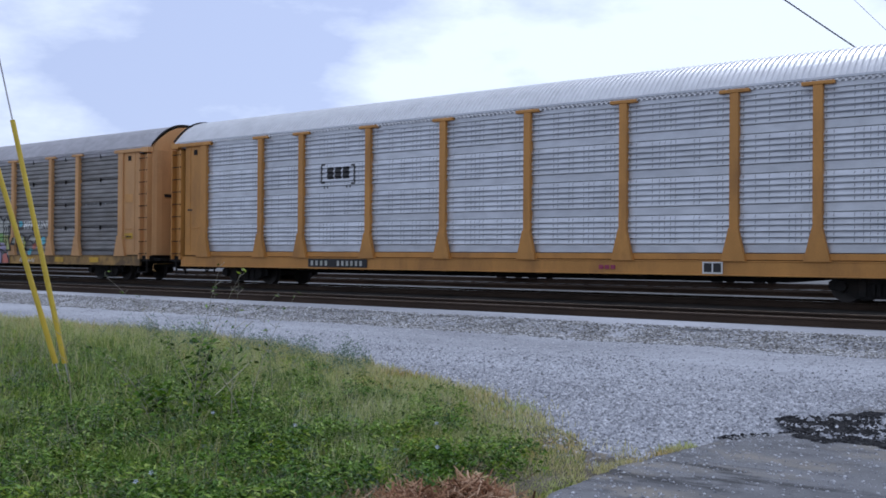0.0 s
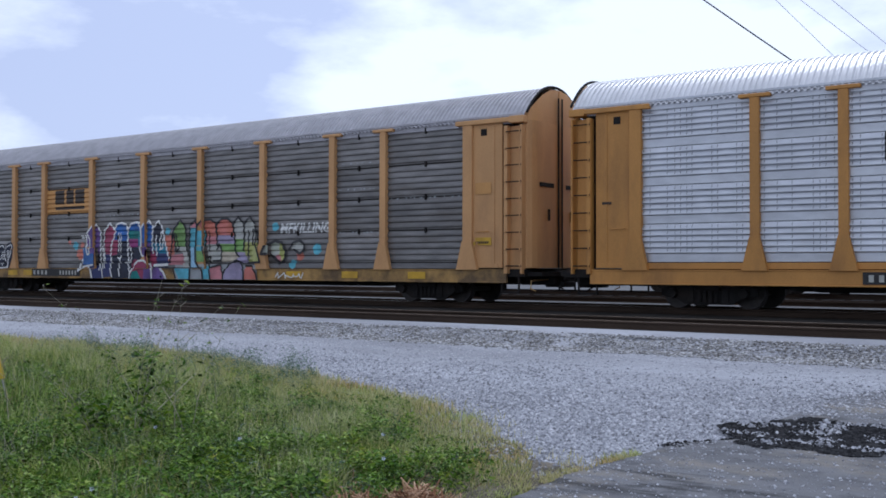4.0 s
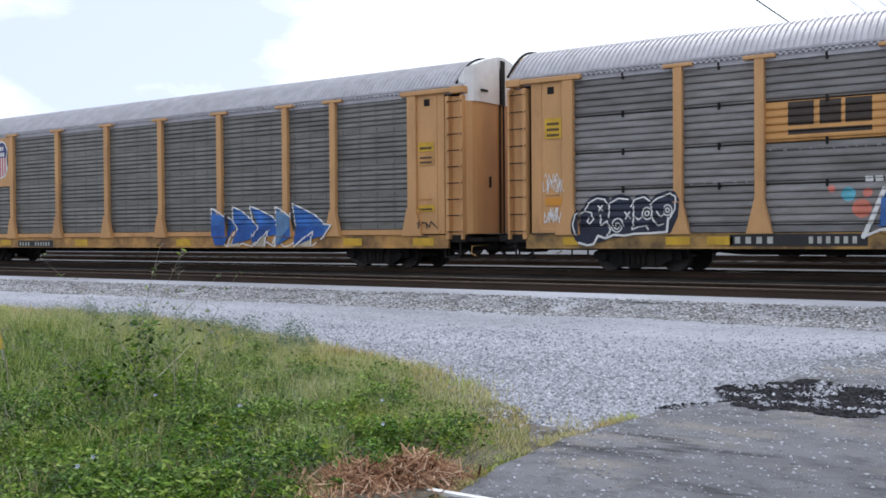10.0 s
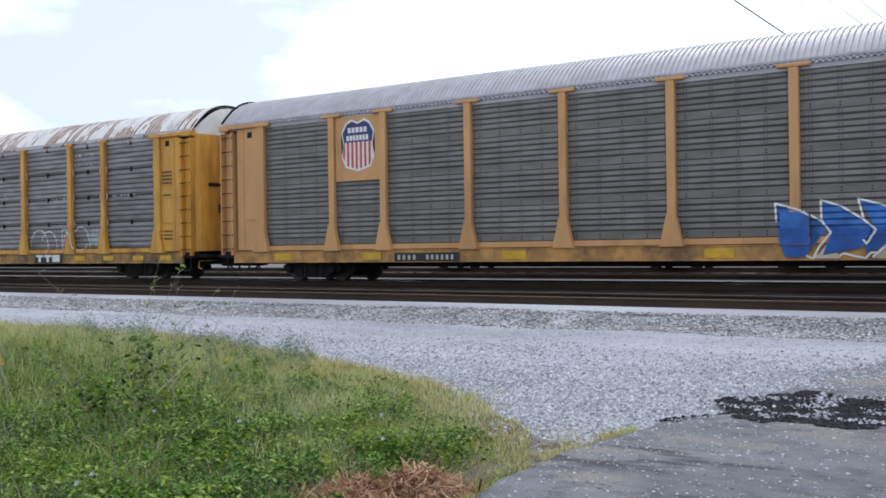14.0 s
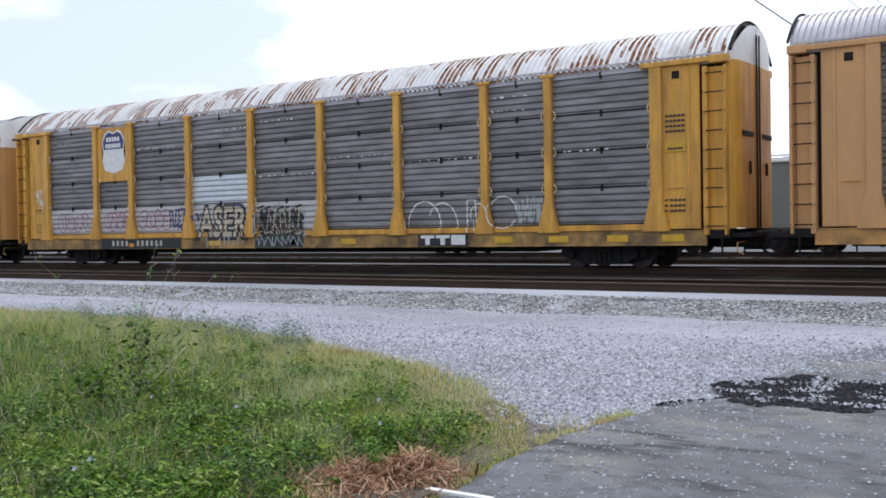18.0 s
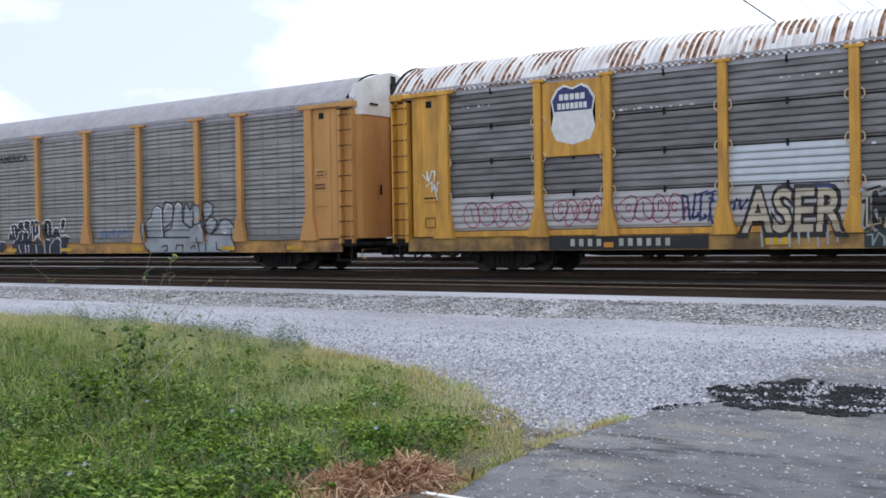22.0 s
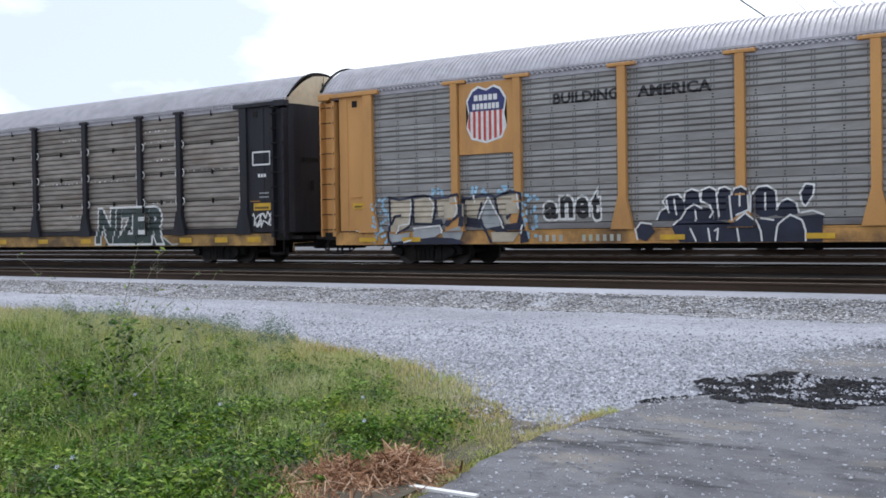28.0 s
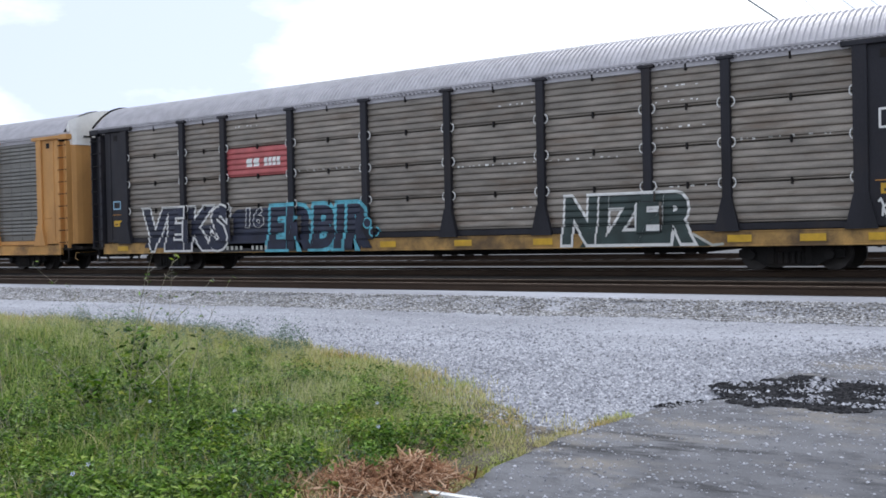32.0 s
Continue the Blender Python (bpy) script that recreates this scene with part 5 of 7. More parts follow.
guard_mat = material("yellow_plastic_guard", (0.62, 0.45, 0.04), 0.5, amount=0.1, scale=3, bump=0.02)
for (base, head, end) in (((-10.17, 6.38, -0.62), (-10.49, 5.83, 2.40), 1.25), ((-10.22, 6.33, -0.62), (-10.56, 5.72, 1.82), 1.25)):
    g = thing("guy_wire", "steel guy wire with a yellow plastic guard in the grass", "guy wire", "guy wires of a pole")
    base, head = Vector(base), Vector(head)
    if head.z < 2.0:
        head = base + (head - base) * 1.25
    part("guard", rod(bmesh.new(), base + (head - base) * 0.12, head, 0.030, 10, 0.026), guard_mat, g)
    top = head + (head - base) * 2.2
    part("wire", rod(bmesh.new(), base - (head - base) * 0.05, top, 0.008, 6), PAINT["roof_grey"], g)


def tall_weed(x, y, stems, height, spread, label, bushy):
    """Thin stems with a few side twigs and small leaves; a leafy skirt below."""
    rnd = random.Random(int(x * 100) + int(y * 10))
    w = thing("tall_weed", label, "weed", "tall weeds", at=pose(x, y, ground_z(x, y)))
    bm, lf = bmesh.new(), bmesh.new()
    for s in range(stems):
        a = rnd.uniform(0, 6.28)
        p = Vector((rnd.uniform(-0.08, 0.08), rnd.uniform(-0.08, 0.08), 0))
        lean = Vector((math.cos(a), math.sin(a), 0)) * spread * rnd.uniform(0.3, 1.0)
        hh = height * rnd.uniform(0.75, 1.0)
        n = 9
        for k in range(n):
            q = Vector((p.x + lean.x * (k + 1) / n * 0.25, p.y + lean.y * (k + 1) / n * 0.25, hh * (k + 1) / n))
            rod(bm, p, q, 0.0045 * (1.1 - k / n), 5)
            if k >= 2:
                for t in range(2):
                    b = rnd.uniform(0, 6.28)
                    e = q + Vector((math.cos(b), math.sin(b), 0.7)) * rnd.uniform(0.04, 0.16) * (1.2 - k / n)
                    rod(bm, q, e, 0.002, 4)
                    for u in range(bushy if k < 5 else 1):
                        c = q + (e - q) * rnd.random() + Vector((rnd.uniform(-0.03, 0.03),) * 2 + (rnd.uniform(-0.03, 0.03),))
                        r = Euler((rnd.uniform(-1, 1), rnd.uniform(-1, 1), rnd.uniform(0, 6))).to_matrix()
                        z = rnd.uniform(0.008, 0.02)
                        lf.faces.new([lf.verts.new(c + r @ Vector(v)) for v in ((0, -z * 1.6, 0), (z * 0.6, 0, 0), (0, z * 1.6, 0), (-z * 0.6, 0, 0))])
            p = q
    for k in range(bushy * 60):
        b, rr, zz = rnd.uniform(0, 6.28), abs(rnd.gauss(0, 0.14)), rnd.random() ** 1.2 * height * 0.55
        c = Vector((math.cos(b) * rr, math.sin(b) * rr, zz))
        r = Euler((rnd.uniform(-1, 1), rnd.uniform(-1, 1), rnd.uniform(0, 6))).to_matrix()
        z = rnd.uniform(0.014, 0.034)
        lf.faces.new([lf.verts.new(c + r @ Vector(v)) for v in ((0, -z * 1.5, 0), (z * 0.6, 0, 0), (0, z * 1.5, 0), (-z * 0.6, 0, 0))])
    tagged(part("stem", bm, haze, w), kind="stuff")
    part("foliage", lf, leaf, w)


tall_weed(-7.05, 5.66, 5, 1.55, 0.8, "tall leafy weed with bare flower stalks", 5)
tall_weed(-7.25, 5.40, 3, 0.85, 0.8, "bushy weed with small dark leaves", 6)
tall_weed(-6.85, 5.95, 3, 1.45, 0.9, "thin weed with bare branching stalks", 1)
tall_weed(-7.33, 6.8, 1, 1.1, 0.2, "single thin weed stalk with a dark seed head", 0)
tall_weed(-8.45, 5.34, 1, 1.25, 0.3, "single thin bare weed stalk", 0)

bm = rod(bmesh.new(), (-7.0, 5.77, -0.27), (-8.7, 7.7, -0.22), 0.0045, 5)
tagged(part("dead_stalk", bm, haze), "pale dead stalk leaning in the grass", "stalk")

petal = material("pale_blue_petals", (0.55, 0.58, 0.75), 0.6, amount=0.1, bump=0)
for k, (x, y, z) in enumerate(((-5.09, 3.72, -0.35), (-5.0, 3.55, -0.36), (-4.96, 6.29, -0.36), (-4.33, 5.5, -0.36), (-6.54, 5.37, -0.33), (-5.64, 5.42, -0.34))):
    fl = thing("wild_flower", "small pale wild flower in the grass", "flower", "wild flowers", at=pose(x, y, z))
    bm = bmesh.new()
    for i in range(5):
        a = i * 1.2566
        bm.faces.new([bm.verts.new((math.cos(a + da) * r, math.sin(a + da) * r, zz)) for da, r, zz in ((0, 0.002, 0), (-0.4, 0.011, 0.003), (0, 0.017, 0.005), (0.4, 0.011, 0.003))])
    part("petals", bm, petal, fl, at=pose(0, 0, 0, 50, 0, 30))
    part("stem", rod(bmesh.new(), (0, 0, ground_z(x, y) - z), (0, 0, 0), 0.002, 5), green, fl)

tagged(part("road_marking", boxes((-3.53, -3.07, 4.90, 4.95, ground_z(0, 4.9) + 0.02, ground_z(0, 4.9) + 0.056)), LETTER["white"]), "worn white painted stripe on the asphalt", "road marking")

# ---- lettering and graffiti on the wagons ----
def clip(poly, axis, lo, hi):
    for sign, lim in ((1, lo), (-1, -hi)):
        out = []
        for i, p in enumerate(poly):
            q = poly[i - 1]
            a, b = sign * q[axis] - lim, sign * p[axis] - lim
            if (a >= 0) != (b >= 0):
                u = a / (a - b)
                out.append((q[0] + (p[0] - q[0]) * u, q[1] + (p[1] - q[1]) * u))
            if b >= 0:
                out.append(p)
        poly = out
        if len(poly) < 3:
            return []
    return poly


BREAKS = {}
for st in ("ribbed", "shallow", "flat"):
    BREAKS[st] = [0.565, 0.914, PANEL_Z] + [PANEL_Z + r * ROW_H + z for r in range(ROWS) for z, d in profile(st) if z > 0.001] + [PANEL_TOP, 4.78]


def drape(polys, style, lift, on_posts=True):
    """Flat shapes laid on the wagon's uneven side, following its ribs and posts."""
    bm = bmesh.new()
    ups = BREAKS[style]
    n = 0
    for poly in polys:
        zs = [p[1] for p in poly]
        n += 1
        extra = lift + (n % 40) * 0.00012
        for a, b in zip(ups, ups[1:]):
            if b <= min(zs) or a >= max(zs):
                continue
            strip = clip(poly, 1, a, b)
            if not strip:
                continue
            half = 0.31 if b <= 1.64 else 0.155
            front = HALF + (0.112 if b <= 1.64 else 0.077)
            cuts = [-20.0]
            for x in (-11.87,) + POSTS + (11.87,):
                cuts += [x - half, x + half]
            cuts.append(20.0)
            xs_ = [p[0] for p in strip]
            for k, (u, v) in enumerate(zip(cuts, cuts[1:])):
                if v <= min(xs_) or u >= max(xs_):
                    continue
                piece = clip(strip, 0, u, v)
                if len(piece) < 3:
                    continue
                post = k % 2 == 1 and a > 0.9
                if post and not on_posts:
                    continue
                vs = []
                for x, z in piece:
                    if post:
                        y = front
                    elif b <= 0.915:
                        y = HALF + 0.062
                    elif b <= PANEL_Z + 0.001:
                        y = HALF + 0.004
                    elif abs(x) > 12.0:
                        y = HALF + 0.022
                    else:
                        y = depth_at(style, min(max(z, a + 1e-5), b - 1e-5))
                    vs.append(bm.verts.new((x, -y - extra, z)))
                bm.faces.new(vs)
    bmesh.ops.remove_doubles(bm, verts=bm.verts, dist=0.0001)
    return bm


def lay(car, name, polys, colour, style, layer=0, label="", on_posts=True):
    polys = [p for p in polys if len(p) > 2]
    if name in ("emblem_bar", "spray_dot", "small_mark", "sill_letter", "consist_panel", "bracket", "graffiti", "graffiti_shade") and len(polys) < 12:
        for i, p in enumerate(polys):
            ob = part(name, drape([p], style, 0.003 + 0.006 * layer + 0.0005 * i, on_posts), LETTER.get(colour) or PAINT[colour], car, label)
        return ob
    ob = part(name, drape(polys, style, 0.003 + 0.006 * layer, on_posts), LETTER.get(colour) or PAINT[colour], car, label)
    return tagged(ob, kind="stuff") if len(polys) > 8 else ob


def rect(x0, x1, z0, z1):
    return [(x0, z0), (x1, z0), (x1, z1), (x0, z1)]


def disc(x, z, r, n=14, squash=1.0):
    return [(x + r * math.cos(i * 6.2832 / n), z + r * squash * math.sin(i * 6.2832 / n)) for i in range(n)]


def stroke(pts, w):
    out = []
    for (x0, z0), (x1, z1) in zip(pts, pts[1:]):
        l = math.hypot(x1 - x0, z1 - z0) or 1
        nx, nz = -(z1 - z0) / l * w / 2, (x1 - x0) / l * w / 2
        out.append([(x0 + nx, z0 + nz), (x0 - nx, z0 - nz), (x1 - nx, z1 - nz), (x1 + nx, z1 + nz)])
    return out + [disc(x, z, w / 2, 8) for x, z in pts]


def arc(x, z, r, a0, a1, n=10, squash=1.0):
    return [(x + r * math.cos(radians(a0 + (a1 - a0) * i / n)), z + r * squash * math.sin(radians(a0 + (a1 - a0) * i / n))) for i in range(n + 1)]


def words(body, x0, x1, z0, z1, fat=0.0, shear=0.0):
    """Triangles of a word in the built-in font, fitted to a box; fat: how much it is swollen."""
    cu = bpy.data.curves.new("word", "FONT")
    cu.body, cu.shear, cu.resolution_u = body, shear, 3
    ob = bpy.data.objects.new("word", cu)
    scene.collection.objects.link(ob)
    bpy.context.view_layer.update()
    box_ = [tuple(v.co[:2]) for v in ob.to_mesh().vertices]
    ob.to_mesh_clear()
    lo = [min(p[i] for p in box_) for i in (0, 1)]
    hi = [max(p[i] for p in box_) for i in (0, 1)]
    sx, sz = (x1 - x0) / (hi[0] - lo[0]), (z1 - z0) / (hi[1] - lo[1])
    cu.offset = fat / math.sqrt(sx * sz)
    bpy.context.view_layer.update()
    me = ob.to_mesh()
    me.calc_loop_triangles()
    tris = [[(x0 + (me.vertices[i].co.x - lo[0]) * sx, z0 + (me.vertices[i].co.y - lo[1]) * sz) for i in t.vertices] for t in me.loop_triangles]
    ob.to_mesh_clear()
    bpy.data.objects.remove(ob)
    bpy.data.curves.remove(cu)
    return tris


def bars(x0, x1, z0, z1, n, rng, gap=0.22):
    """A word that is not spelled: plain blocks."""
    w = (x1 - x0) / n
    return [rect(x0 + i * w, x0 + (i + 1 - gap) * w, z0, z1) for i in range(n)]


def outline(poly, w, closed=False):
    return stroke(poly + poly[:1] if closed else poly[1:] + poly[:1], w)


def scribble(x0, x1, z0, z1, n, rng, w):
    pts = []
    for i in range(n):
        u = i / (n - 1)
        pts.append((x0 + (x1 - x0) * u + rng.uniform(-0.08, 0.08), z0 + (z1 - z0) * (0.5 + 0.5 * math.sin(i * 2.2 + rng.uniform(-0.7, 0.7)))))
    return stroke(pts, w)


def puffy(x0, x1, z0, z1, n, rng, w):
    """Thin outlines of swollen letters that overlap, each with a small eye."""
    out = []
    step = (x1 - x0) / n
    for i in range(n):
        cx, cz = x0 + (i + 0.5) * step, (z0 + z1) / 2 + rng.uniform(-0.04, 0.04)
        p, p2, a2, a3 = rng.uniform(0, 6.28), rng.uniform(0, 6.28), rng.uniform(0.1, 0.22), rng.uniform(0.05, 0.16)
        ring = []
        for k in range(15):
            t = k * 6.2832 / 14
            r = 1 + a2 * math.sin(2 * t + p) + a3 * math.sin(3 * t + p2)
            ring.append((cx + step * 0.58 * r * math.cos(t), cz + (z1 - z0) * 0.46 * r * math.sin(t)))
        out += stroke(ring, w)
        if rng.random() < 0.6:
            out += stroke(arc(cx + rng.uniform(-0.05, 0.05), cz + rng.uniform(0, 0.12), 0.07, 20, 340, 6, rng.uniform(1, 2)), w)
        else:
            out += stroke([(cx - 0.02, cz + 0.2), (cx + rng.uniform(-0.08, 0.08), cz - 0.1), (cx + 0.15, cz - 0.24)], w)
    return out


def board(x0, z0, kx, kz):
    """Sketch units, right and down from a corner, to the wagon's side."""
    return lambda *pts: [(x0 + u * kx, z0 - v * kz) for u, v in pts]


def wild(x0, x1, z0, z1, n, rng, w):
    """Upright scrawled letters: slanted stems, hooked bowls, feet and drips."""
    out = []
    step = (x1 - x0) / n
    h = z1 - z0
    for i in range(n):
        a = x0 + (i + rng.uniform(-0.1, 0.1)) * step
        lean = rng.uniform(-0.05, 0.12)
        top, foot = z1 - rng.uniform(0, 0.12) * h, z0 + rng.uniform(0.0, 0.12) * h
        out += stroke([(a + lean, top), (a, foot)], w)
        kind = rng.randrange(4)
        if kind == 0:
            out += stroke([(a, foot), (a + step * 0.75, foot + 0.06), (a + step * 0.7, foot + 0.2 * h)], w)
        elif kind == 1:
            out += stroke([(a + lean, top), (a + step * 0.5, top - 0.05), (a + step * 0.75, foot)], w) + stroke([(a, foot + 0.45 * h), (a + step * 0.7, foot + 0.4 * h)], w * 0.8)
        elif kind == 2:
            out += stroke(arc(a + step * 0.35, foot + 0.72 * h, step * 0.38, 30, 250, 7, 0.8), w) + stroke(arc(a + step * 0.35, foot + 0.25 * h, step * 0.4, 90, -150, 7, 0.8), w)
        else:
            out += stroke(arc(a + step * 0.2, foot + 0.7 * h, step * 0.45, 100, -90, 7, 0.75), w) + stroke([(a + step * 0.2, foot + 0.45 * h), (a + step * 0.8, foot - 0.05)], w)
        if rng.random() < 0.5:
            out += stroke([(a - 0.05, top), (a + 0.2, top + 0.08)], w * 0.8)
    return out


def shield(car, x, z, w, h, style, tall=True):
    """Plate with a shield: navy head with two white bars, striped or white body."""
    def edge(k):
        return [(x - w * 0.36 * k, z + h * 0.44 * k), (x - w * 0.20 * k, z + h * 0.5 * k), (x, z + h * 0.44 * k), (x + w * 0.20 * k, z + h * 0.5 * k), (x + w * 0.36 * k, z + h * 0.44 * k), (x + w * 0.5 * k, z + h * 0.26 * k), (x + w * 0.44 * k, z), (x + w * 0.5 * k, z - h * 0.22 * k), (x + w * 0.38 * k, z - h * 0.42 * k), (x, z - h * 0.5 * k), (x - w * 0.38 * k, z - h * 0.42 * k), (x - w * 0.5 * k, z - h * 0.22 * k), (x - w * 0.44 * k, z), (x - w * 0.5 * k, z + h * 0.26 * k)]

    def flat_mesh(polys, lift):
        bm = bmesh.new()
        for p in polys:
            f = bm.faces.new([bm.verts.new((a, -HALF - lift, b)) for a, b in p])
            bmesh.ops.triangulate(bm, faces=[f])
        return bm

    split = z + h * 0.06
    sh = part("shield", flat_mesh([edge(1.0)], 0.010), LETTER["white"], car, "white-edged shield emblem")
    top = clip(edge(0.92), 1, split, 99)
    part("shield_head", flat_mesh([top], 0.014), LETTER["navy"], sh, "navy blue head of the shield")
    rows = bars(x - w * 0.30, x + w * 0.30, z + h * 0.24, z + h * 0.34, 5, None) + bars(x - w * 0.34, x + w * 0.34, z + h * 0.09, z + h * 0.19, 7, None)
    for bar in rows:
        part("shield_bar", flat_mesh([bar], 0.018), LETTER["white"], sh)
    if tall:
        low = clip(edge(0.92), 1, -99, split)
        st = [clip(low, 0, x - w * 0.46 + i * w * 0.13, x - w * 0.46 + i * w * 0.13 + w * 0.065) for i in range(8)]
        part("shield_stripe", flat_mesh([s for s in st if len(s) > 2], 0.014), LETTER["scarlet"], sh, "red upright stripes of the shield")


def sill_text(car, x0, x1, z0, z1, groups, style, backing="black"):
    if backing:
        lay(car, "number_plate", [rect(x0 - 0.12, x1 + 0.12, z0 - 0.05, z1 + 0.04)], backing, style, 0, "black painted patch on the sill")
    polys = []
    for a, b, n in groups:
        polys += bars(x0 + (x1 - x0) * a, x0 + (x1 - x0) * b, z0, z1 - 0.02, n, None, 0.5)
    lay(car, "sill_print", polys, "pale", style, 1, "plain white bars in place of numbers")


def sticker(car, x0, x1, z0, z1, colour, label, marks=0, mark="brown"):
    lay(car, "sticker", [rect(x0, x1, z0, z1)], colour, "flat", 0, label)
    if marks:
        h = (z1 - z0) / (marks + 0.6)
        lay(car, "sticker_print", [r for i in range(marks) for r in bars(x0 + 0.06, x1 - 0.06, z0 + h * (i + 0.35), z0 + h * (i + 0.8), 6, None)], mark, "flat", 1)


def chalk(car, style, rows, seed):
    """Faint white marks whose writing is lost."""
    rng = random.Random(seed)
    polys = []
    for x0, x1, z in rows:
        x = x0
        while x < x1:
            l = rng.uniform(0.03, 0.10)
            polys.append(rect(x, x + l, z + rng.uniform(-0.015, 0.015), z + rng.uniform(0.018, 0.045)))
            x += l + rng.uniform(0.05, 0.30)
    lay(car, "chalk_mark", polys, "ash" if seed == 3 else "white", style, 0, "faint white chalk marks", False)


A, B, C, D, E, F, G = WAGONS
MARK = ((0.0, 0.36, 4), (0.5, 1.0, 6))

# bright wagon
lay(A, "bracket", [rect(-6.29, -6.22, 3.2, 3.82), rect(-6.29, -6.12, 3.2, 3.26), rect(-6.29, -6.12, 3.76, 3.82), rect(-4.90, -4.83, 3.14, 3.76), rect(-5.0, -4.83, 3.14, 3.2), rect(-5.0, -4.83, 3.70, 3.76)], "black", "shallow", 0, "black bracket emblem")
lay(A, "emblem_bar", bars(-6.02, -5.02, 3.33, 3.69, 3, None, 0.18), "black", "shallow", 0, "three plain black blocks")
lay(A, "small_mark", [disc(x, 3.08, 0.035) for x in (-6.15, -6.02, -5.2, -5.06)], "black", "shallow", 0)
sill_text(A, -6.6, -4.35, 0.66, 0.83, MARK, "shallow")
lay(A, "consist_box", [rect(6.35, 6.85, 0.6, 0.88)], "white", "shallow", 0, "white-framed black panel on the sill")
lay(A, "consist_panel", [rect(6.39, 6.58, 0.64, 0.85), rect(6.62, 6.81, 0.64, 0.85)], "black", "shallow", 1)
lay(A, "sill_lettering", bars(3.6, 4.1, 0.68, 0.78, 3, None), "crimson", "shallow", 0)
sticker(A, -12.75, -12.5, 2.5, 2.56, "brown", "small dark label")

# wagon with the large colourful graffiti
lay(B, "emblem_bar", [rect(-6.5, -5.95, 3.26, 3.78), rect(-5.83, -5.38, 3.26, 3.78), rect(-5.30, -4.76, 3.26, 3.78)], "brown", "flat", 0, "three plain dark blocks on an orange panel")
lay(B, "emblem_line", [rect(-6.5, -4.76, 3.06, 3.17)], "brown", "flat", 0)
# the two halves of the large piece, in sketch units right and down
def half_a(*pts):
    return [(-4.02 + 0.004688 * (u - 230) - 5.6e-7 * (u - 230) ** 2, 0.567 + (535 - v) * (0.00458 - 4.9e-7 * (u - 230))) for u, v in pts]


def half_b(*pts):
    return [(1.235 + 0.005669 * (u - 85) - 1.125e-6 * (u - 85) ** 2, 0.567 + (442 - v) * (0.00508 - 6.7e-7 * (u - 85))) for u, v in pts]


lay(B, "graffiti", [half_a((148, 195), (230, 120), (285, 172), (283, 345), (200, 345), (150, 260))], "purple", "flat", 1, "dark jewel-coloured graffiti letter with white outline")
lay(B, "graffiti", [half_a((125, 268), (195, 345), (235, 345), (235, 430), (100, 432))], "blue", "flat", 1, "dark jewel-coloured graffiti letter with white outline")
lay(B, "graffiti", [half_a((235, 345), (290, 330), (350, 440), (235, 440))], "indigo", "flat", 1, "dark jewel-coloured graffiti letter with white outline")
lay(B, "graffiti", [half_a((185, 440), (235, 430), (330, 440), (335, 535), (210, 535))], "navy", "flat", 1, "dark jewel-coloured graffiti letter with white outline")
lay(B, "graffiti", [half_a((335, 170), (405, 105), (470, 165), (430, 260), (410, 350), (345, 350), (325, 260))], "crimson", "flat", 1, "dark jewel-coloured graffiti letter with white outline")
lay(B, "graffiti", [half_a((325, 350), (410, 350), (420, 440), (455, 520), (340, 530), (330, 440))], "navy", "flat", 1, "dark jewel-coloured graffiti letter with white outline")
lay(B, "graffiti", [half_a((450, 165), (480, 115), (540, 95), (600, 110), (620, 160), (622, 240), (440, 240))], "blue", "flat", 1, "dark jewel-coloured graffiti letter with white outline")
lay(B, "graffiti", [half_a((440, 240), (622, 240), (625, 340), (640, 400), (660, 430), (440, 430), (408, 350))], "indigo", "flat", 1, "dark jewel-coloured graffiti letter with white outline")
lay(B, "graffiti", [half_a((430, 235), (495, 235), (480, 350), (410, 360))], "crimson", "flat", 2, "dark jewel-coloured graffiti letter with white outline")
lay(B, "graffiti", [half_a((420, 430), (660, 430), (690, 480), (675, 535), (450, 535))], "indigo", "flat", 1, "dark jewel-coloured graffiti letter with white outline")
lay(B, "graffiti", [half_a((625, 158), (650, 112), (720, 90), (785, 96), (822, 140), (826, 158))], "blue", "flat", 1, "dark jewel-coloured graffiti letter with white outline")
lay(B, "graffiti", [half_a((625, 158), (826, 158), (828, 222), (625, 222))], "green_sea", "flat", 1, "dark jewel-coloured graffiti letter with white outline")
lay(B, "graffiti", [half_a((628, 222), (828, 222), (828, 290), (640, 290))], "magenta", "flat", 1, "dark jewel-coloured graffiti letter with white outline")
lay(B, "graffiti", [half_a((765, 215), (828, 205), (828, 290), (752, 290))], "teal", "flat", 2, "dark jewel-coloured graffiti letter with white outline")
lay(B, "graffiti", [half_a((625, 290), (828, 290), (850, 360), (800, 398), (730, 430), (690, 480), (650, 420))], "indigo", "flat", 1, "dark jewel-coloured graffiti letter with white outline")
lay(B, "graffiti", [half_a((680, 395), (760, 380), (800, 392), (725, 440), (690, 470))], "crimson", "flat", 2, "dark jewel-coloured graffiti letter with white outline")
lay(B, "graffiti", [half_a((830, 135), (890, 72), (945, 118), (938, 250), (840, 250))], "blue", "flat", 1, "dark jewel-coloured graffiti letter with white outline")
lay(B, "graffiti", [half_a((832, 250), (938, 250), (950, 330), (890, 360), (850, 350))], "purple", "flat", 1, "dark jewel-coloured graffiti letter with white outline")
lay(B, "graffiti", [half_a((880, 300), (980, 310), (1000, 420), (950, 440), (880, 385))], "crimson", "flat", 1, "dark jewel-coloured graffiti letter with white outline")
lay(B, "graffiti", [half_a((950, 135), (1018, 72), (1075, 130), (1108, 250), (955, 250))], "indigo", "flat", 1, "dark jewel-coloured graffiti letter with white outline")
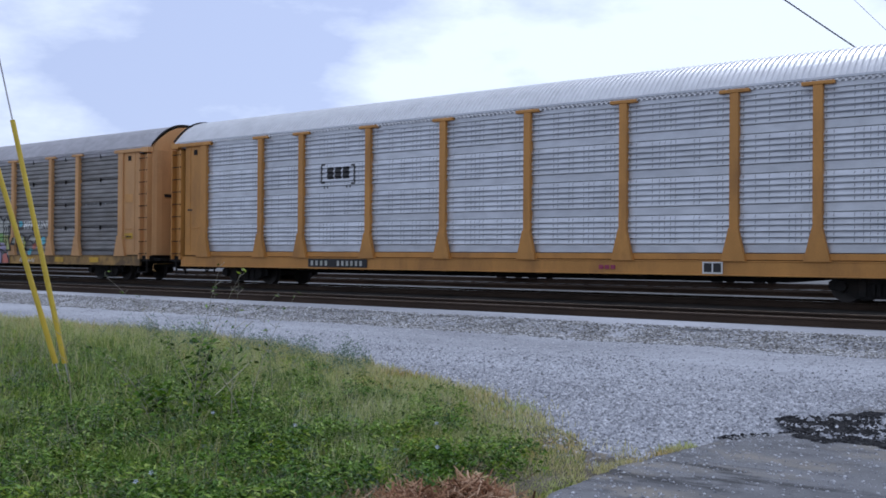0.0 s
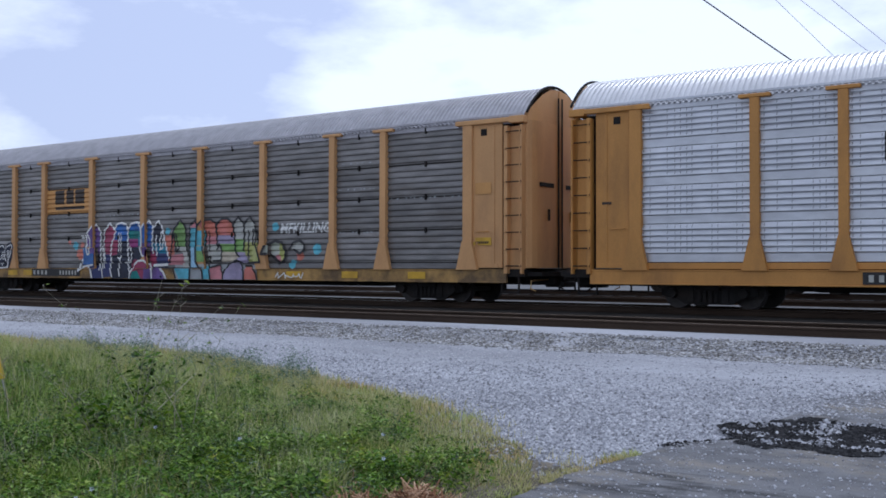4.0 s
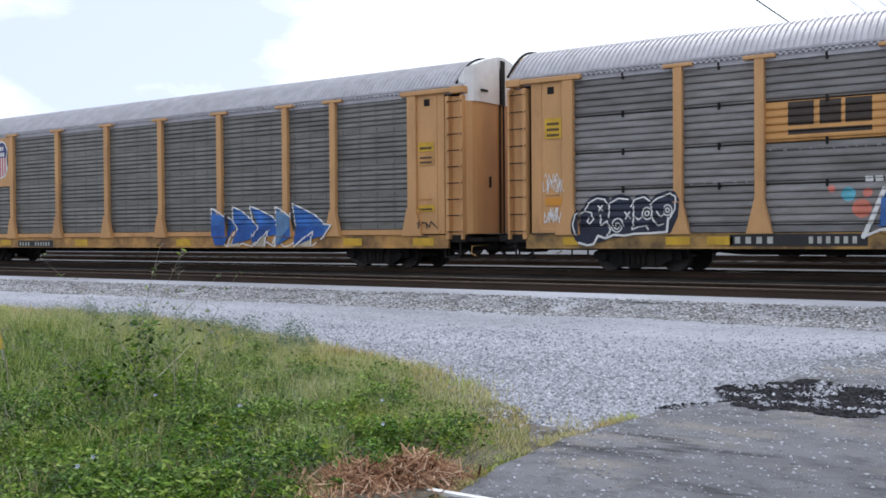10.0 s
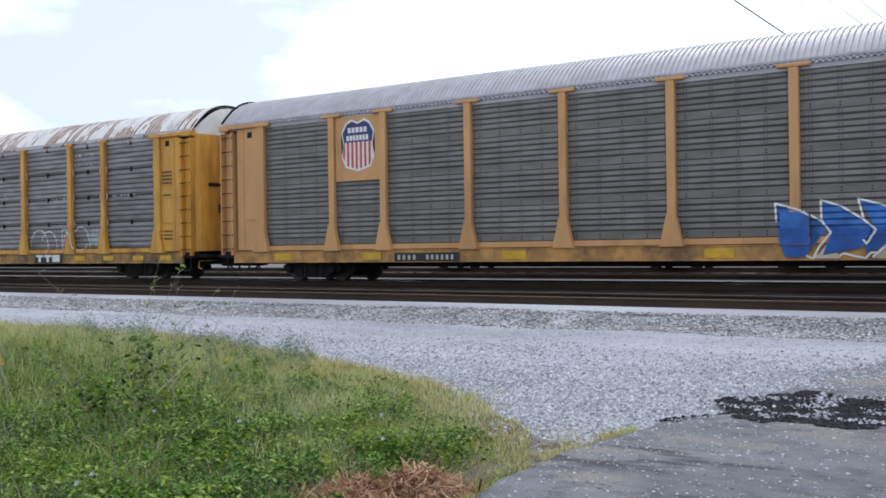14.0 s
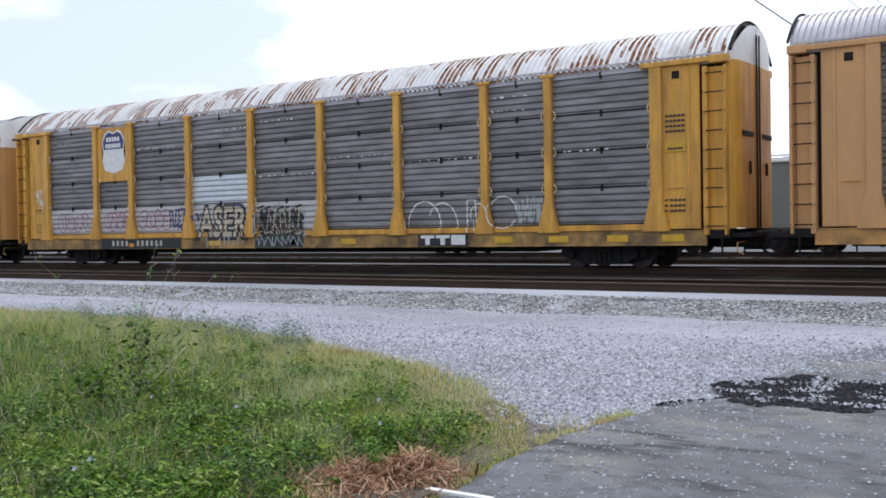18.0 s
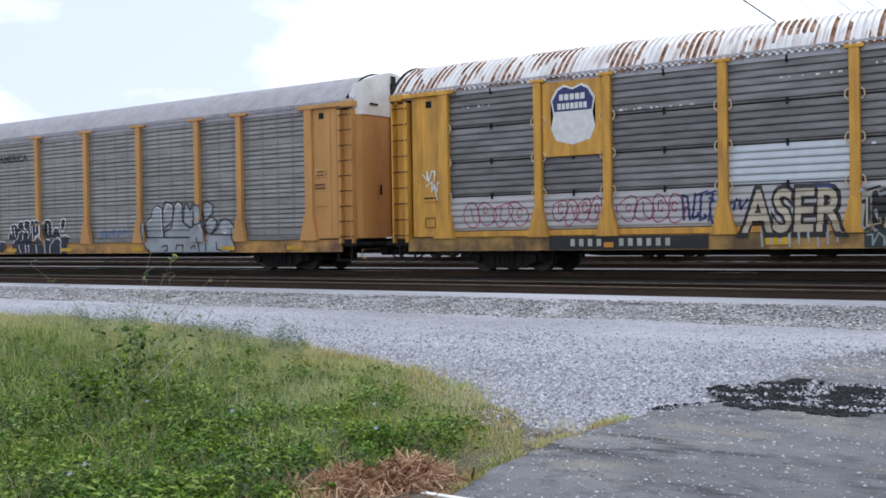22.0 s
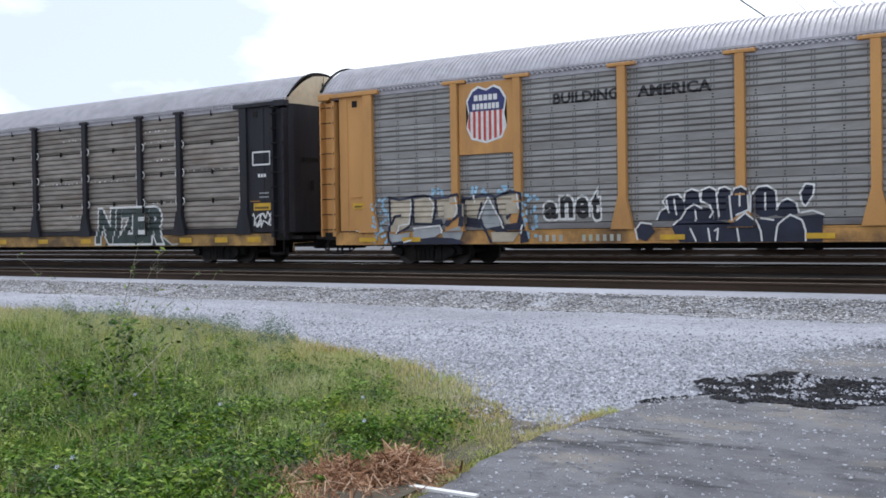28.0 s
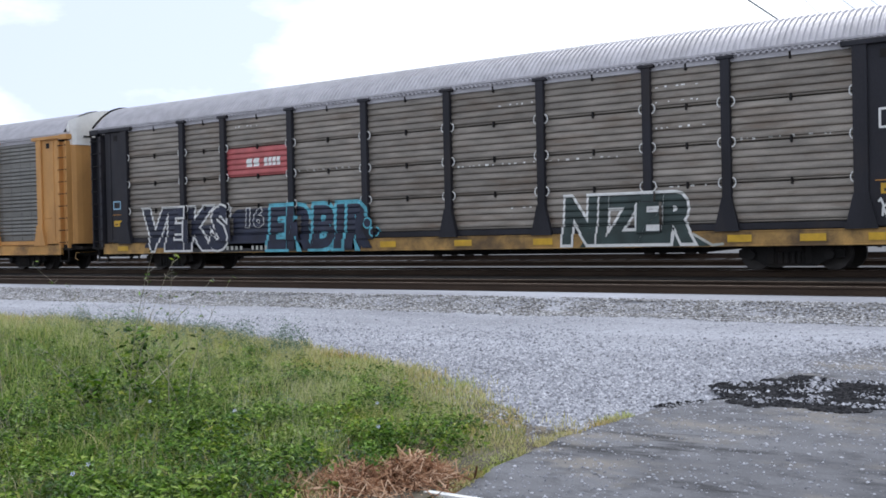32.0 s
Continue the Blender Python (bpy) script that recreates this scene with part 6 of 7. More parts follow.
lay(B, "graffiti", [half_a((900, 252), (1108, 250), (1130, 330), (975, 330), (920, 290))], "teal", "flat", 1, "dark jewel-coloured graffiti letter with white outline")
lay(B, "graffiti", [half_a((975, 330), (1130, 330), (1164, 420), (1000, 430))], "navy", "flat", 1, "dark jewel-coloured graffiti letter with white outline")
lay(B, "graffiti", [half_a((690, 490), (740, 425), (820, 392), (890, 402), (940, 440), (965, 535), (680, 535))], "crimson", "flat", 3, "dark jewel-coloured graffiti letter with white outline")
lay(B, "graffiti", [half_a((682, 535), (705, 480), (770, 470), (820, 535))], "green_sea", "flat", 4, "dark jewel-coloured graffiti letter with white outline")
lay(B, "graffiti", [half_a((860, 450), (940, 450), (962, 535), (850, 535))], "purple", "flat", 4, "dark jewel-coloured graffiti letter with white outline")
lay(B, "graffiti", [half_a((965, 470), (1000, 440), (1080, 452), (1130, 490), (1160, 535), (970, 535))], "purple", "flat", 3, "dark jewel-coloured graffiti letter with white outline")
lay(B, "graffiti_ground", [half_a((110, 425), (1160, 425), (1164, 450), (120, 450))], "indigo", "flat", 0)
line = []
line += stroke(half_a((45, 480), (125, 265)), 0.100)
line += stroke(half_a((45, 480), (110, 450), (235, 432)), 0.060)
line += stroke(half_a((150, 190), (230, 118), (285, 172), (285, 330), (300, 470)), 0.065)
line += stroke(half_a((165, 200), (190, 240), (190, 350), (170, 355), (152, 300), (155, 210)), 0.055)
line += stroke(half_a((185, 440), (210, 535)), 0.090)
line += stroke(half_a((325, 175), (400, 105), (470, 165), (420, 270), (410, 360), (430, 450), (455, 520)), 0.065)
line += stroke(half_a((330, 180), (325, 260), (335, 350), (350, 460)), 0.045)
line += stroke(half_a((285, 320), (310, 290), (325, 350), (330, 470), (345, 535)), 0.055)
line += stroke(half_a((450, 150), (490, 112), (540, 98), (600, 108), (622, 150), (625, 340), (640, 400)), 0.070)
line += stroke(half_a((510, 180), (510, 330)), 0.045)
line += stroke(half_a((535, 180), (535, 330)), 0.045)
line += stroke(half_a((490, 370), (515, 380), (545, 358)), 0.050)
line += stroke(half_a((525, 380), (535, 450), (550, 515)), 0.060)
line += stroke(half_a((625, 150), (660, 105), (720, 90), (780, 92), (820, 130), (830, 200), (825, 300), (850, 350), (870, 355)), 0.070)
line += stroke(half_a((625, 300), (650, 285), (675, 330), (665, 405), (585, 410)), 0.050)
line += stroke(half_a((635, 410), (680, 480), (675, 535)), 0.055)
line += stroke(half_a((680, 490), (720, 450), (800, 395), (870, 390), (930, 420), (960, 470), (965, 535)), 0.070)
line += stroke(half_a((830, 130), (890, 68), (945, 115), (935, 220), (950, 330)), 0.065)
line += stroke(half_a((950, 130), (1018, 68), (1075, 125), (1110, 240), (1164, 370)), 0.065)
line += stroke(half_a((988, 190), (990, 270), (1005, 345)), 0.060)
line += stroke(half_a((1070, 150), (1090, 200), (1075, 290), (1045, 300), (1040, 230), (1060, 160)), 0.055)
line += stroke(half_a((985, 428), (1164, 420)), 0.090)
line += stroke(half_a((1075, 455), (1120, 480), (1160, 535)), 0.070)
lay(B, "graffiti_outline", line, "white", "flat", 5)
lay(B, "graffiti", [half_b((-110, 130), (-55, 68), (-12, 112), (-5, 235), (-95, 235))], "green", "flat", 1, "bright pastel graffiti letter with black outline")
lay(B, "graffiti", [half_b((-98, 235), (-5, 235), (30, 300), (40, 372), (-20, 372), (-30, 280))], "pale", "flat", 1, "bright pastel graffiti letter with black outline")
lay(B, "graffiti", [half_b((-125, 290), (-32, 280), (-22, 352), (-140, 352))], "rose", "flat", 2, "bright pastel graffiti letter with black outline")
lay(B, "graffiti", [half_b((-85, 375), (50, 375), (45, 440), (-50, 440))], "cyan", "flat", 1, "bright pastel graffiti letter with black outline")
lay(B, "graffiti", [half_b((25, 105), (85, 58), (108, 90), (108, 112), (26, 112))], "rose", "flat", 1, "bright pastel graffiti letter with black outline")
lay(B, "graffiti", [half_b((26, 112), (108, 112), (104, 240), (24, 240))], "cyan", "flat", 1, "bright pastel graffiti letter with black outline")
lay(B, "graffiti", [half_b((24, 240), (104, 240), (108, 330), (130, 372), (50, 372))], "sky", "flat", 1, "bright pastel graffiti letter with black outline")
lay(B, "graffiti", [half_b((45, 372), (150, 372), (155, 440), (45, 440))], "ash", "flat", 1, "bright pastel graffiti letter with black outline")
lay(B, "graffiti", [half_b((112, 92), (150, 62), (200, 56), (245, 82), (254, 165), (165, 165), (160, 130))], "coral", "flat", 1, "bright pastel graffiti letter with black outline")
lay(B, "graffiti", [half_b((108, 130), (160, 130), (166, 260), (106, 260))], "cyan", "flat", 1, "bright pastel graffiti letter with black outline")
lay(B, "graffiti", [half_b((106, 260), (166, 260), (180, 330), (110, 330))], "green", "flat", 1, "bright pastel graffiti letter with black outline")
lay(B, "graffiti", [half_b((165, 165), (256, 165), (258, 215), (165, 215))], "rose", "flat", 1, "bright pastel graffiti letter with black outline")
lay(B, "graffiti", [half_b((165, 215), (260, 215), (300, 260), (298, 322), (200, 330), (180, 300))], "pale", "flat", 1, "bright pastel graffiti letter with black outline")
lay(B, "graffiti", [half_b((256, 85), (300, 48), (350, 46), (395, 80), (410, 155), (256, 155))], "coral", "flat", 1, "bright pastel graffiti letter with black outline")
lay(B, "graffiti", [half_b((256, 155), (412, 155), (418, 210), (258, 210))], "lilac", "flat", 1, "bright pastel graffiti letter with black outline")
lay(B, "graffiti", [half_b((262, 210), (418, 210), (426, 262), (300, 262))], "green", "flat", 1, "bright pastel graffiti letter with black outline")
lay(B, "graffiti", [half_b((300, 262), (428, 262), (452, 295), (390, 325), (300, 330))], "sand", "flat", 1, "bright pastel graffiti letter with black outline")
lay(B, "graffiti", [half_b((408, 78), (447, 36), (500, 80), (503, 178), (416, 178))], "pale", "flat", 1, "bright pastel graffiti letter with black outline")
lay(B, "graffiti", [half_b((416, 178), (503, 178), (504, 262), (424, 262))], "green", "flat", 1, "bright pastel graffiti letter with black outline")
lay(B, "graffiti", [half_b((426, 262), (560, 262), (548, 330), (490, 335), (440, 312))], "lilac", "flat", 1, "bright pastel graffiti letter with black outline")
lay(B, "graffiti", [half_b((508, 78), (557, 32), (598, 72), (620, 120), (642, 195), (508, 195))], "pale", "flat", 1, "bright pastel graffiti letter with black outline")
lay(B, "graffiti", [half_b((508, 195), (642, 195), (685, 326), (545, 326), (505, 260))], "lime", "flat", 1, "bright pastel graffiti letter with black outline")
lay(B, "graffiti", [half_b((150, 372), (205, 345), (222, 440), (158, 440))], "cyan", "flat", 1, "bright pastel graffiti letter with black outline")
lay(B, "graffiti", [half_b((210, 366), (300, 350), (330, 400), (330, 440), (222, 440))], "rose", "flat", 1, "bright pastel graffiti letter with black outline")
lay(B, "graffiti", [half_b((332, 440), (338, 398), (382, 342), (440, 320), (490, 338), (518, 392), (520, 440))], "lilac", "flat", 2, "bright pastel graffiti letter with black outline")
lay(B, "graffiti", [half_b((524, 440), (530, 350), (588, 352), (638, 402), (648, 440))], "coral", "flat", 2, "bright pastel graffiti letter with black outline")
lay(B, "graffiti", [half_b((700, 270), (740, 207), (810, 180), (850, 182), (850, 312), (815, 298), (760, 272))], "pale", "flat", 0, "bright pastel graffiti letter with black outline")
lay(B, "graffiti", [half_b((850, 182), (885, 192), (922, 250), (908, 308), (870, 328), (850, 312))], "lime", "flat", 0, "bright pastel graffiti letter with black outline")
lay(B, "graffiti", [half_b((790, 285), (850, 270), (880, 310), (850, 318))], "rose", "flat", 1, "bright pastel graffiti letter with black outline")
lay(B, "graffiti", [half_b((965, 230), (1010, 187), (1080, 172), (1130, 190), (1140, 228), (1080, 258), (1020, 235))], "pale", "flat", 0, "bright pastel graffiti letter with black outline")
lay(B, "graffiti_ground", [half_b((-90, 345), (640, 345), (650, 442), (-80, 442))], "ash", "flat", 0)
line = []
line += stroke(half_b((-140, 350), (-110, 130), (-55, 65), (-12, 110), (-5, 230), (40, 360)), 0.065)
line += stroke(half_b((-110, 140), (-85, 270), (-62, 250), (-95, 150)), 0.050)
line += stroke(half_b((-92, 380), (-70, 435)), 0.050)
line += stroke(half_b((25, 95), (85, 55), (108, 90), (100, 200), (105, 330), (150, 390), (155, 440)), 0.065)
line += stroke(half_b((25, 110), (20, 260), (45, 370), (45, 440)), 0.060)
line += stroke(half_b((112, 95), (150, 62), (200, 55), (245, 80), (255, 160), (262, 230)), 0.065)
line += stroke(half_b((165, 130), (160, 250), (180, 300), (205, 295), (200, 340), (220, 440)), 0.055)
line += stroke(half_b((190, 130), (195, 260)), 0.045)
line += stroke(half_b((255, 85), (300, 48), (350, 45), (395, 75), (415, 160), (425, 260), (455, 290)), 0.065)
line += stroke(half_b((260, 250), (280, 212), (300, 250), (295, 318), (230, 322)), 0.050)
line += stroke(half_b((215, 365), (300, 345), (330, 400), (330, 440)), 0.055)
line += stroke(half_b((335, 400), (380, 340), (440, 318), (490, 335), (520, 390), (520, 440)), 0.060)
line += stroke(half_b((400, 80), (447, 32), (500, 75), (505, 170), (500, 250)), 0.065)
line += stroke(half_b((505, 75), (557, 28), (600, 70)), 0.065)
line += stroke(half_b((545, 120), (545, 280)), 0.060)
line += stroke(half_b((605, 90), (615, 160), (600, 235), (585, 200), (590, 110)), 0.060)
line += stroke(half_b((620, 110), (640, 200), (690, 325), (540, 332)), 0.065)
line += stroke(half_b((530, 350), (590, 350), (640, 400), (650, 440)), 0.060)
line += stroke(half_b((-150, 372), (160, 368)), 0.030)
line += stroke(half_b((700, 270), (740, 207), (810, 180), (880, 190), (925, 250), (910, 310), (870, 330), (820, 300), (760, 270), (700, 270)), 0.090)
line += stroke(half_b((965, 230), (1010, 185), (1080, 170), (1130, 190), (1140, 230), (1080, 260), (1020, 235)), 0.075)
lay(B, "graffiti_outline", line, "black", "flat", 5)
lay(B, "graffiti", [[(-0.45, 1.1), (-0.05, 1.09), (-0.45, 1.9)], rect(-0.5, 0.1, 1.3, 2.02)], "coral", "flat", 0)
lay(B, "spray_dot", [disc(4.74, 2.2, 0.14), disc(6.45, 1.5, 0.17), disc(5.5, 1.05, 0.14), disc(-5.24, 1.73, 0.15), disc(-0.22, 2.16, 0.12)], "cyan", "flat", 0, "round cyan spray dots")
lay(B, "spray_dot", [disc(5.78, 1.3, 0.15), disc(-4.97, 1.42, 0.2), disc(-4.85, 1.75, 0.1), disc(-5.58, 1.85, 0.08)], "coral", "flat", 0, "round coral spray dots")
lay(B, "spray_word", words("MFKILLING", 4.95, 7.0, 2.0, 2.29, 0.012, 0.25), "white", "flat", 0, "white sprayed capital letters")
lay(B, "spray_word", bars(-4.9, -4.3, 1.98, 2.1, 3, None), "white", "flat", 0)
lay(B, "spray_word", scribble(4.9, 6.0, 0.62, 0.8, 16, random.Random(4), 0.035), "white", "flat", 1)
q = board(-11.7, 1.86, 0.00362, 0.0042)
bodies = [q(*[(85 + 85 * math.cos(a), 180 + 100 * math.sin(a)) for a in np.linspace(0, 6.0, 16)]), q((60, 90), (110, 30), (170, 10), (230, 20), (258, 70), (255, 240), (180, 260), (110, 200)), q((255, 60), (290, 20), (340, 10), (395, 30), (425, 80), (425, 215), (330, 230), (250, 235)), q((425, 60), (455, 20), (510, 15), (550, 60), (560, 130), (540, 215), (430, 220)), q((550, 60), (590, 20), (660, 0), (720, 5), (745, 50), (735, 130), (690, 210), (560, 215))]
lay(B, "graffiti_halo", [p for b in bodies for p in outline(b, 0.13, True)], "indigo", "flat", 0)
lay(B, "graffiti", bodies, "indigo", "flat", 1, "navy bubble-letter graffiti with white outline")
wl_ = []
for pts in (q((20, 230), (0, 170), (20, 110), (70, 90), (120, 100), (135, 140), (110, 165), (90, 150), (100, 130)), q((70, 90), (100, 45), (160, 15), (220, 25), (255, 65), (250, 130)), q((255, 50), (320, 20), (390, 28)), q((410, 70), (440, 30), (500, 15), (545, 40)), q((545, 60), (600, 25), (690, 0), (735, 20), (735, 90), (700, 140)), q((190, 115), (190, 175), (240, 150)), q((170, 60), (205, 90)), q((200, 60), (175, 92)), q((365, 100), (405, 135)), q((400, 100), (370, 138)), q((430, 120), (460, 145), (490, 130)), q((590, 100), (620, 130), (650, 115))):
    wl_ += stroke(pts, 0.036)
for u, v, r in ((525, 110, 34), (525, 110, 14), (685, 95, 30), (685, 95, 12), (315, 175, 40), (315, 180, 18)):
    wl_ += stroke([q((u + r * math.cos(a), v + r * math.sin(a)))[0] for a in np.linspace(0, 6.28, 12)], 0.032)
wl_ += stroke(q((40, 275), (100, 290), (150, 285), (185, 235), (240, 250), (300, 230), (380, 235), (440, 225), (560, 222), (680, 215), (690, 140)), 0.055) + stroke(q((430, 200), (470, 185), (520, 180), (540, 200)), 0.036) + stroke(q((240, 160), (270, 200), (250, 235)), 0.036) + stroke(q((560, 140), (600, 180), (640, 170)), 0.036) + stroke(q((430, 70), (425, 200)), 0.036) + stroke(q((555, 70), (560, 140)), 0.036)
lay(B, "graffiti_outline", wl_, "white", "flat", 3)
sill_text(B, -7.65, -4.95, 0.68, 0.85, ((0, 0.36, 4), (0.6, 1.0, 6)), "flat")
for x in (-12.0, -9.3, -8.3, 5.3, 7.5, 9.9):
    lay(B, "reflector", [rect(x, x + 0.6, 0.65, 0.84)], "yellow", "flat", 0, "yellow reflective patch on the sill")
sticker(B, -12.52, -12.05, 3.32, 3.83, "yellow", "yellow notice sticker with illegible lines", 3)
sticker(B, -12.52, -12.05, 1.64, 1.84, "orange", "orange warning sticker")
lay(B, "spray_word", scribble(-12.55, -12.0, 1.95, 2.3, 26, random.Random(8), 0.018) + scribble(-12.5, -12.1, 2.2, 2.45, 14, random.Random(18), 0.014) + scribble(-12.5, -12.05, 1.2, 1.58, 30, random.Random(9), 0.02), "white", "flat", 0)
sticker(B, 12.1, 12.6, 2.9, 3.2, "tan", "blank framed label")
sticker(B, 12.1, 12.6, 1.55, 1.75, "yellow", "yellow warning sticker", 1)
chalk(B, "flat", ((-9.0, -7.3, 2.05), (-4.0, -1.6, 2.75), (1.8, 4.0, 4.2), (7.3, 9.0, 3.2), (9.2, 11.5, 2.88), (7.3, 8.7, 1.95), (7.4, 8.5, 3.95), (-6.9, -4.6, 2.72)), 3)

# wagon with blue graffiti
def fin(*pts):
    return [(4.25 + 0.007633 * (u - 33) - 1.187e-6 * (u - 33) ** 2, 0.567 + (700 - v) * (0.00708 - 1.05e-6 * (u - 33))) for u, v in pts]


lay(C, "graffiti", [fin((-25, 525), (0, 535), (45, 545), (105, 580), (120, 600), (95, 640), (50, 690), (5, 690), (-15, 640), (-22, 580))], "blue", "ribbed", 1, "blue fin-shaped graffiti letter")
lay(C, "graffiti", [fin((-10, 600), (60, 600), (100, 620), (60, 690), (5, 690))], "deep_blue", "ribbed", 2, "blue fin-shaped graffiti letter")
lay(C, "graffiti", [fin((105, 515), (160, 535), (220, 575), (250, 605), (235, 650), (210, 665), (110, 685), (130, 620), (105, 580))], "blue", "ribbed", 2, "blue fin-shaped graffiti letter")
lay(C, "graffiti", [fin((115, 590), (245, 610), (210, 665), (115, 683), (130, 620))], "deep_blue", "ribbed", 3, "blue fin-shaped graffiti letter")
lay(C, "graffiti", [fin((207, 512), (270, 530), (345, 558), (388, 597), (380, 640), (300, 650), (230, 680), (225, 640), (255, 605))], "blue", "ribbed", 2, "blue fin-shaped graffiti letter")
lay(C, "graffiti", [fin((240, 600), (380, 600), (380, 640), (300, 650), (230, 680))], "deep_blue", "ribbed", 3, "blue fin-shaped graffiti letter")
lay(C, "graffiti", [fin((362, 515), (440, 540), (470, 560), (470, 600), (378, 690), (378, 600))], "steel_blue", "ribbed", 3, "blue fin-shaped graffiti letter")
lay(C, "graffiti", [fin((380, 600), (470, 600), (470, 650), (380, 690))], "blue", "ribbed", 2, "blue fin-shaped graffiti letter")
lay(C, "graffiti", [fin((468, 500), (530, 520), (610, 550), (670, 590), (730, 597), (690, 640), (600, 660), (490, 690), (485, 600))], "blue", "ribbed", 4, "blue fin-shaped graffiti letter")
lay(C, "graffiti", [fin((490, 600), (680, 600), (690, 640), (600, 658), (490, 690))], "deep_blue", "ribbed", 5, "blue fin-shaped graffiti letter")
lay(C, "graffiti", [fin((250, 695), (322, 622), (310, 695))], "sand", "ribbed", 1, "pale patch under the blue graffiti")
lay(C, "graffiti", [fin((485, 695), (600, 628), (595, 695))], "sand", "ribbed", 1, "pale patch under the blue graffiti")
lay(C, "graffiti", [fin((90, 695), (128, 640), (160, 695))], "sand", "ribbed", 1, "pale patch under the blue graffiti")
line = []
line += stroke(fin((-22, 580), (-25, 525), (45, 545), (105, 580), (130, 615), (100, 660), (85, 692)), 0.045)
line += stroke(fin((105, 580), (103, 515), (160, 535), (220, 575), (255, 607), (232, 650), (222, 640)), 0.045)
line += stroke(fin((222, 575), (207, 512), (270, 530), (345, 558), (388, 597)), 0.045)
line += stroke(fin((250, 690), (322, 622), (308, 692)), 0.045)
line += stroke(fin((372, 580), (360, 515), (440, 540), (470, 558)), 0.045)
line += stroke(fin((360, 680), (375, 650), (370, 695)), 0.045)
line += stroke(fin((485, 600), (468, 500), (530, 520), (610, 550), (670, 590), (730, 595), (690, 640), (660, 660)), 0.045)
line += stroke(fin((488, 695), (560, 650), (600, 625), (592, 690)), 0.045)
lay(C, "graffiti_outline", line, "white", "ribbed", 6)
lay(C, "graffiti_drip", scribble(4.2, 8.3, 0.60, 0.75, 24, random.Random(2), 0.04), "white", "ribbed", 0)
sill_text(C, -6.6, -4.65, 0.63, 0.78, MARK, "ribbed")
sticker(C, 12.08, 12.6, 3.2, 3.45, "yellow", "yellow notice sticker", 1)
sticker(C, 12.08, 12.6, 2.83, 3.16, "tan", "framed pale label", 2)
sticker(C, 12.08, 12.6, 1.56, 1.74, "yellow", "yellow warning sticker", 1)
lay(C, "spray_word", scribble(12.08, 12.65, 1.1, 1.3, 12, random.Random(12), 0.03), "black", "flat", 0)
for x in (-11.3, -7.9, -3.2, 2.2, 9.4, 11.9):
    lay(C, "reflector", [rect(x, x + 0.7, 0.63, 0.84)], "yellow", "ribbed", 0, "yellow reflective patch on the sill")

# yellow wagon with the rusted roof
lay(D, "sill_patch", [rect(-8.7, -4.6, 0.575, 0.905)], "black", "flat", 0, "black painted stretch of the sill")
sill_text(D, -8.1, -5.4, 0.66, 0.86, ((0, 0.35, 4), (0.48, 1.0, 6)), "flat", None)
lay(D, "reflector", [rect(-7.2, -6.95, 0.63, 0.75)], "orange", "flat", 2)
for x0, x1, s in ((-11.3, -9.4, 21), (-8.6, -7.3, 22), (-6.8, -5.2, 23)):
    lay(D, "graffiti", puffy(x0, x1, 1.20, 1.84, 4, random.Random(s), 0.03), "crimson", "flat", 0, "thin red looped graffiti")
lay(D, "graffiti", wild(-5.2, -4.45, 1.2, 1.85, 4, random.Random(31), 0.06), "navy", "flat", 0, "dark blue scrawled graffiti")
lay(D, "graffiti", words("ASER", -3.85, -1.68, 0.90, 1.88, 0.085, 0.05), "black", "flat", 0, "black shadowed graffiti letters on a pale panel")
lay(D, "graffiti_outline", words("ASER", -3.82, -1.72, 0.94, 1.86, 0.02, 0.05), "sand", "flat", 2)
lay(D, "graffiti", scribble(-4.05, -3.75, 1.45, 1.7, 8, random.Random(61), 0.05) + scribble(-2.3, -1.9, 1.86, 1.97, 9, random.Random(62), 0.04), "navy", "flat", 1, "small dark blue scrawl")
lay(D, "graffiti_outline", [p for k in range(9) for p in stroke([(-3.4 + 0.2 * k, 1.05), (-3.38 + 0.2 * k, 0.62 + 0.05 * (k % 3))], 0.05)], "ash", "flat", 0)
lay(D, "graffiti_patch", [rect(-1.25, 0.75, 0.58, 1.0)], "olive", "flat", 0, "dark sprayed patch on the sill")
lay(D, "graffiti_outline", wild(-1.25, 0.8, 1.0, 1.86, 8, random.Random(38), 0.10), "ash", "flat", 1)
lay(D, "graffiti", wild(-1.2, 0.75, 1.0, 1.6, 8, random.Random(34), 0.11) + wild(-1.15, 0.7, 1.15, 1.78, 7, random.Random(40), 0.07), "black", "flat", 2, "dense black graffiti letters on a pale panel")
lay(D, "graffiti_outline", wild(-1.2, 0.75, 0.95, 1.75, 6, random.Random(77), 0.035), "sand", "flat", 3)
lay(D, "graffiti_outline", scribble(-1.2, 0.7, 0.62, 0.95, 26, random.Random(35), 0.035), "ash", "flat", 2)
lay(D, "graffiti_outline", stroke(arc(5.1, 1.15, 0.55, 190, -10, 12, 1.2), 0.035) + stroke(arc(5.7, 1.1, 0.5, 150, -5, 10, 1.3), 0.03) + stroke([(6.5, 0.95), (6.5, 1.8), (6.75, 1.8), (6.8, 1.0)], 0.03) + stroke(arc(7.6, 1.45, 0.42, 0, 330, 12), 0.03) + stroke(arc(6.9, 1.4, 0.3, 0, 200, 10), 0.03), "white", "flat", 0, "thin white outline graffiti")
lay(D, "graffiti_outline", scribble(8.0, 8.8, 1.15, 1.85, 26, random.Random(36), 0.05), "ash", "flat", 0)
lay(D, "sill_block", [rect(4.95, 6.6, 0.58, 0.9)], "black", "flat", 0)
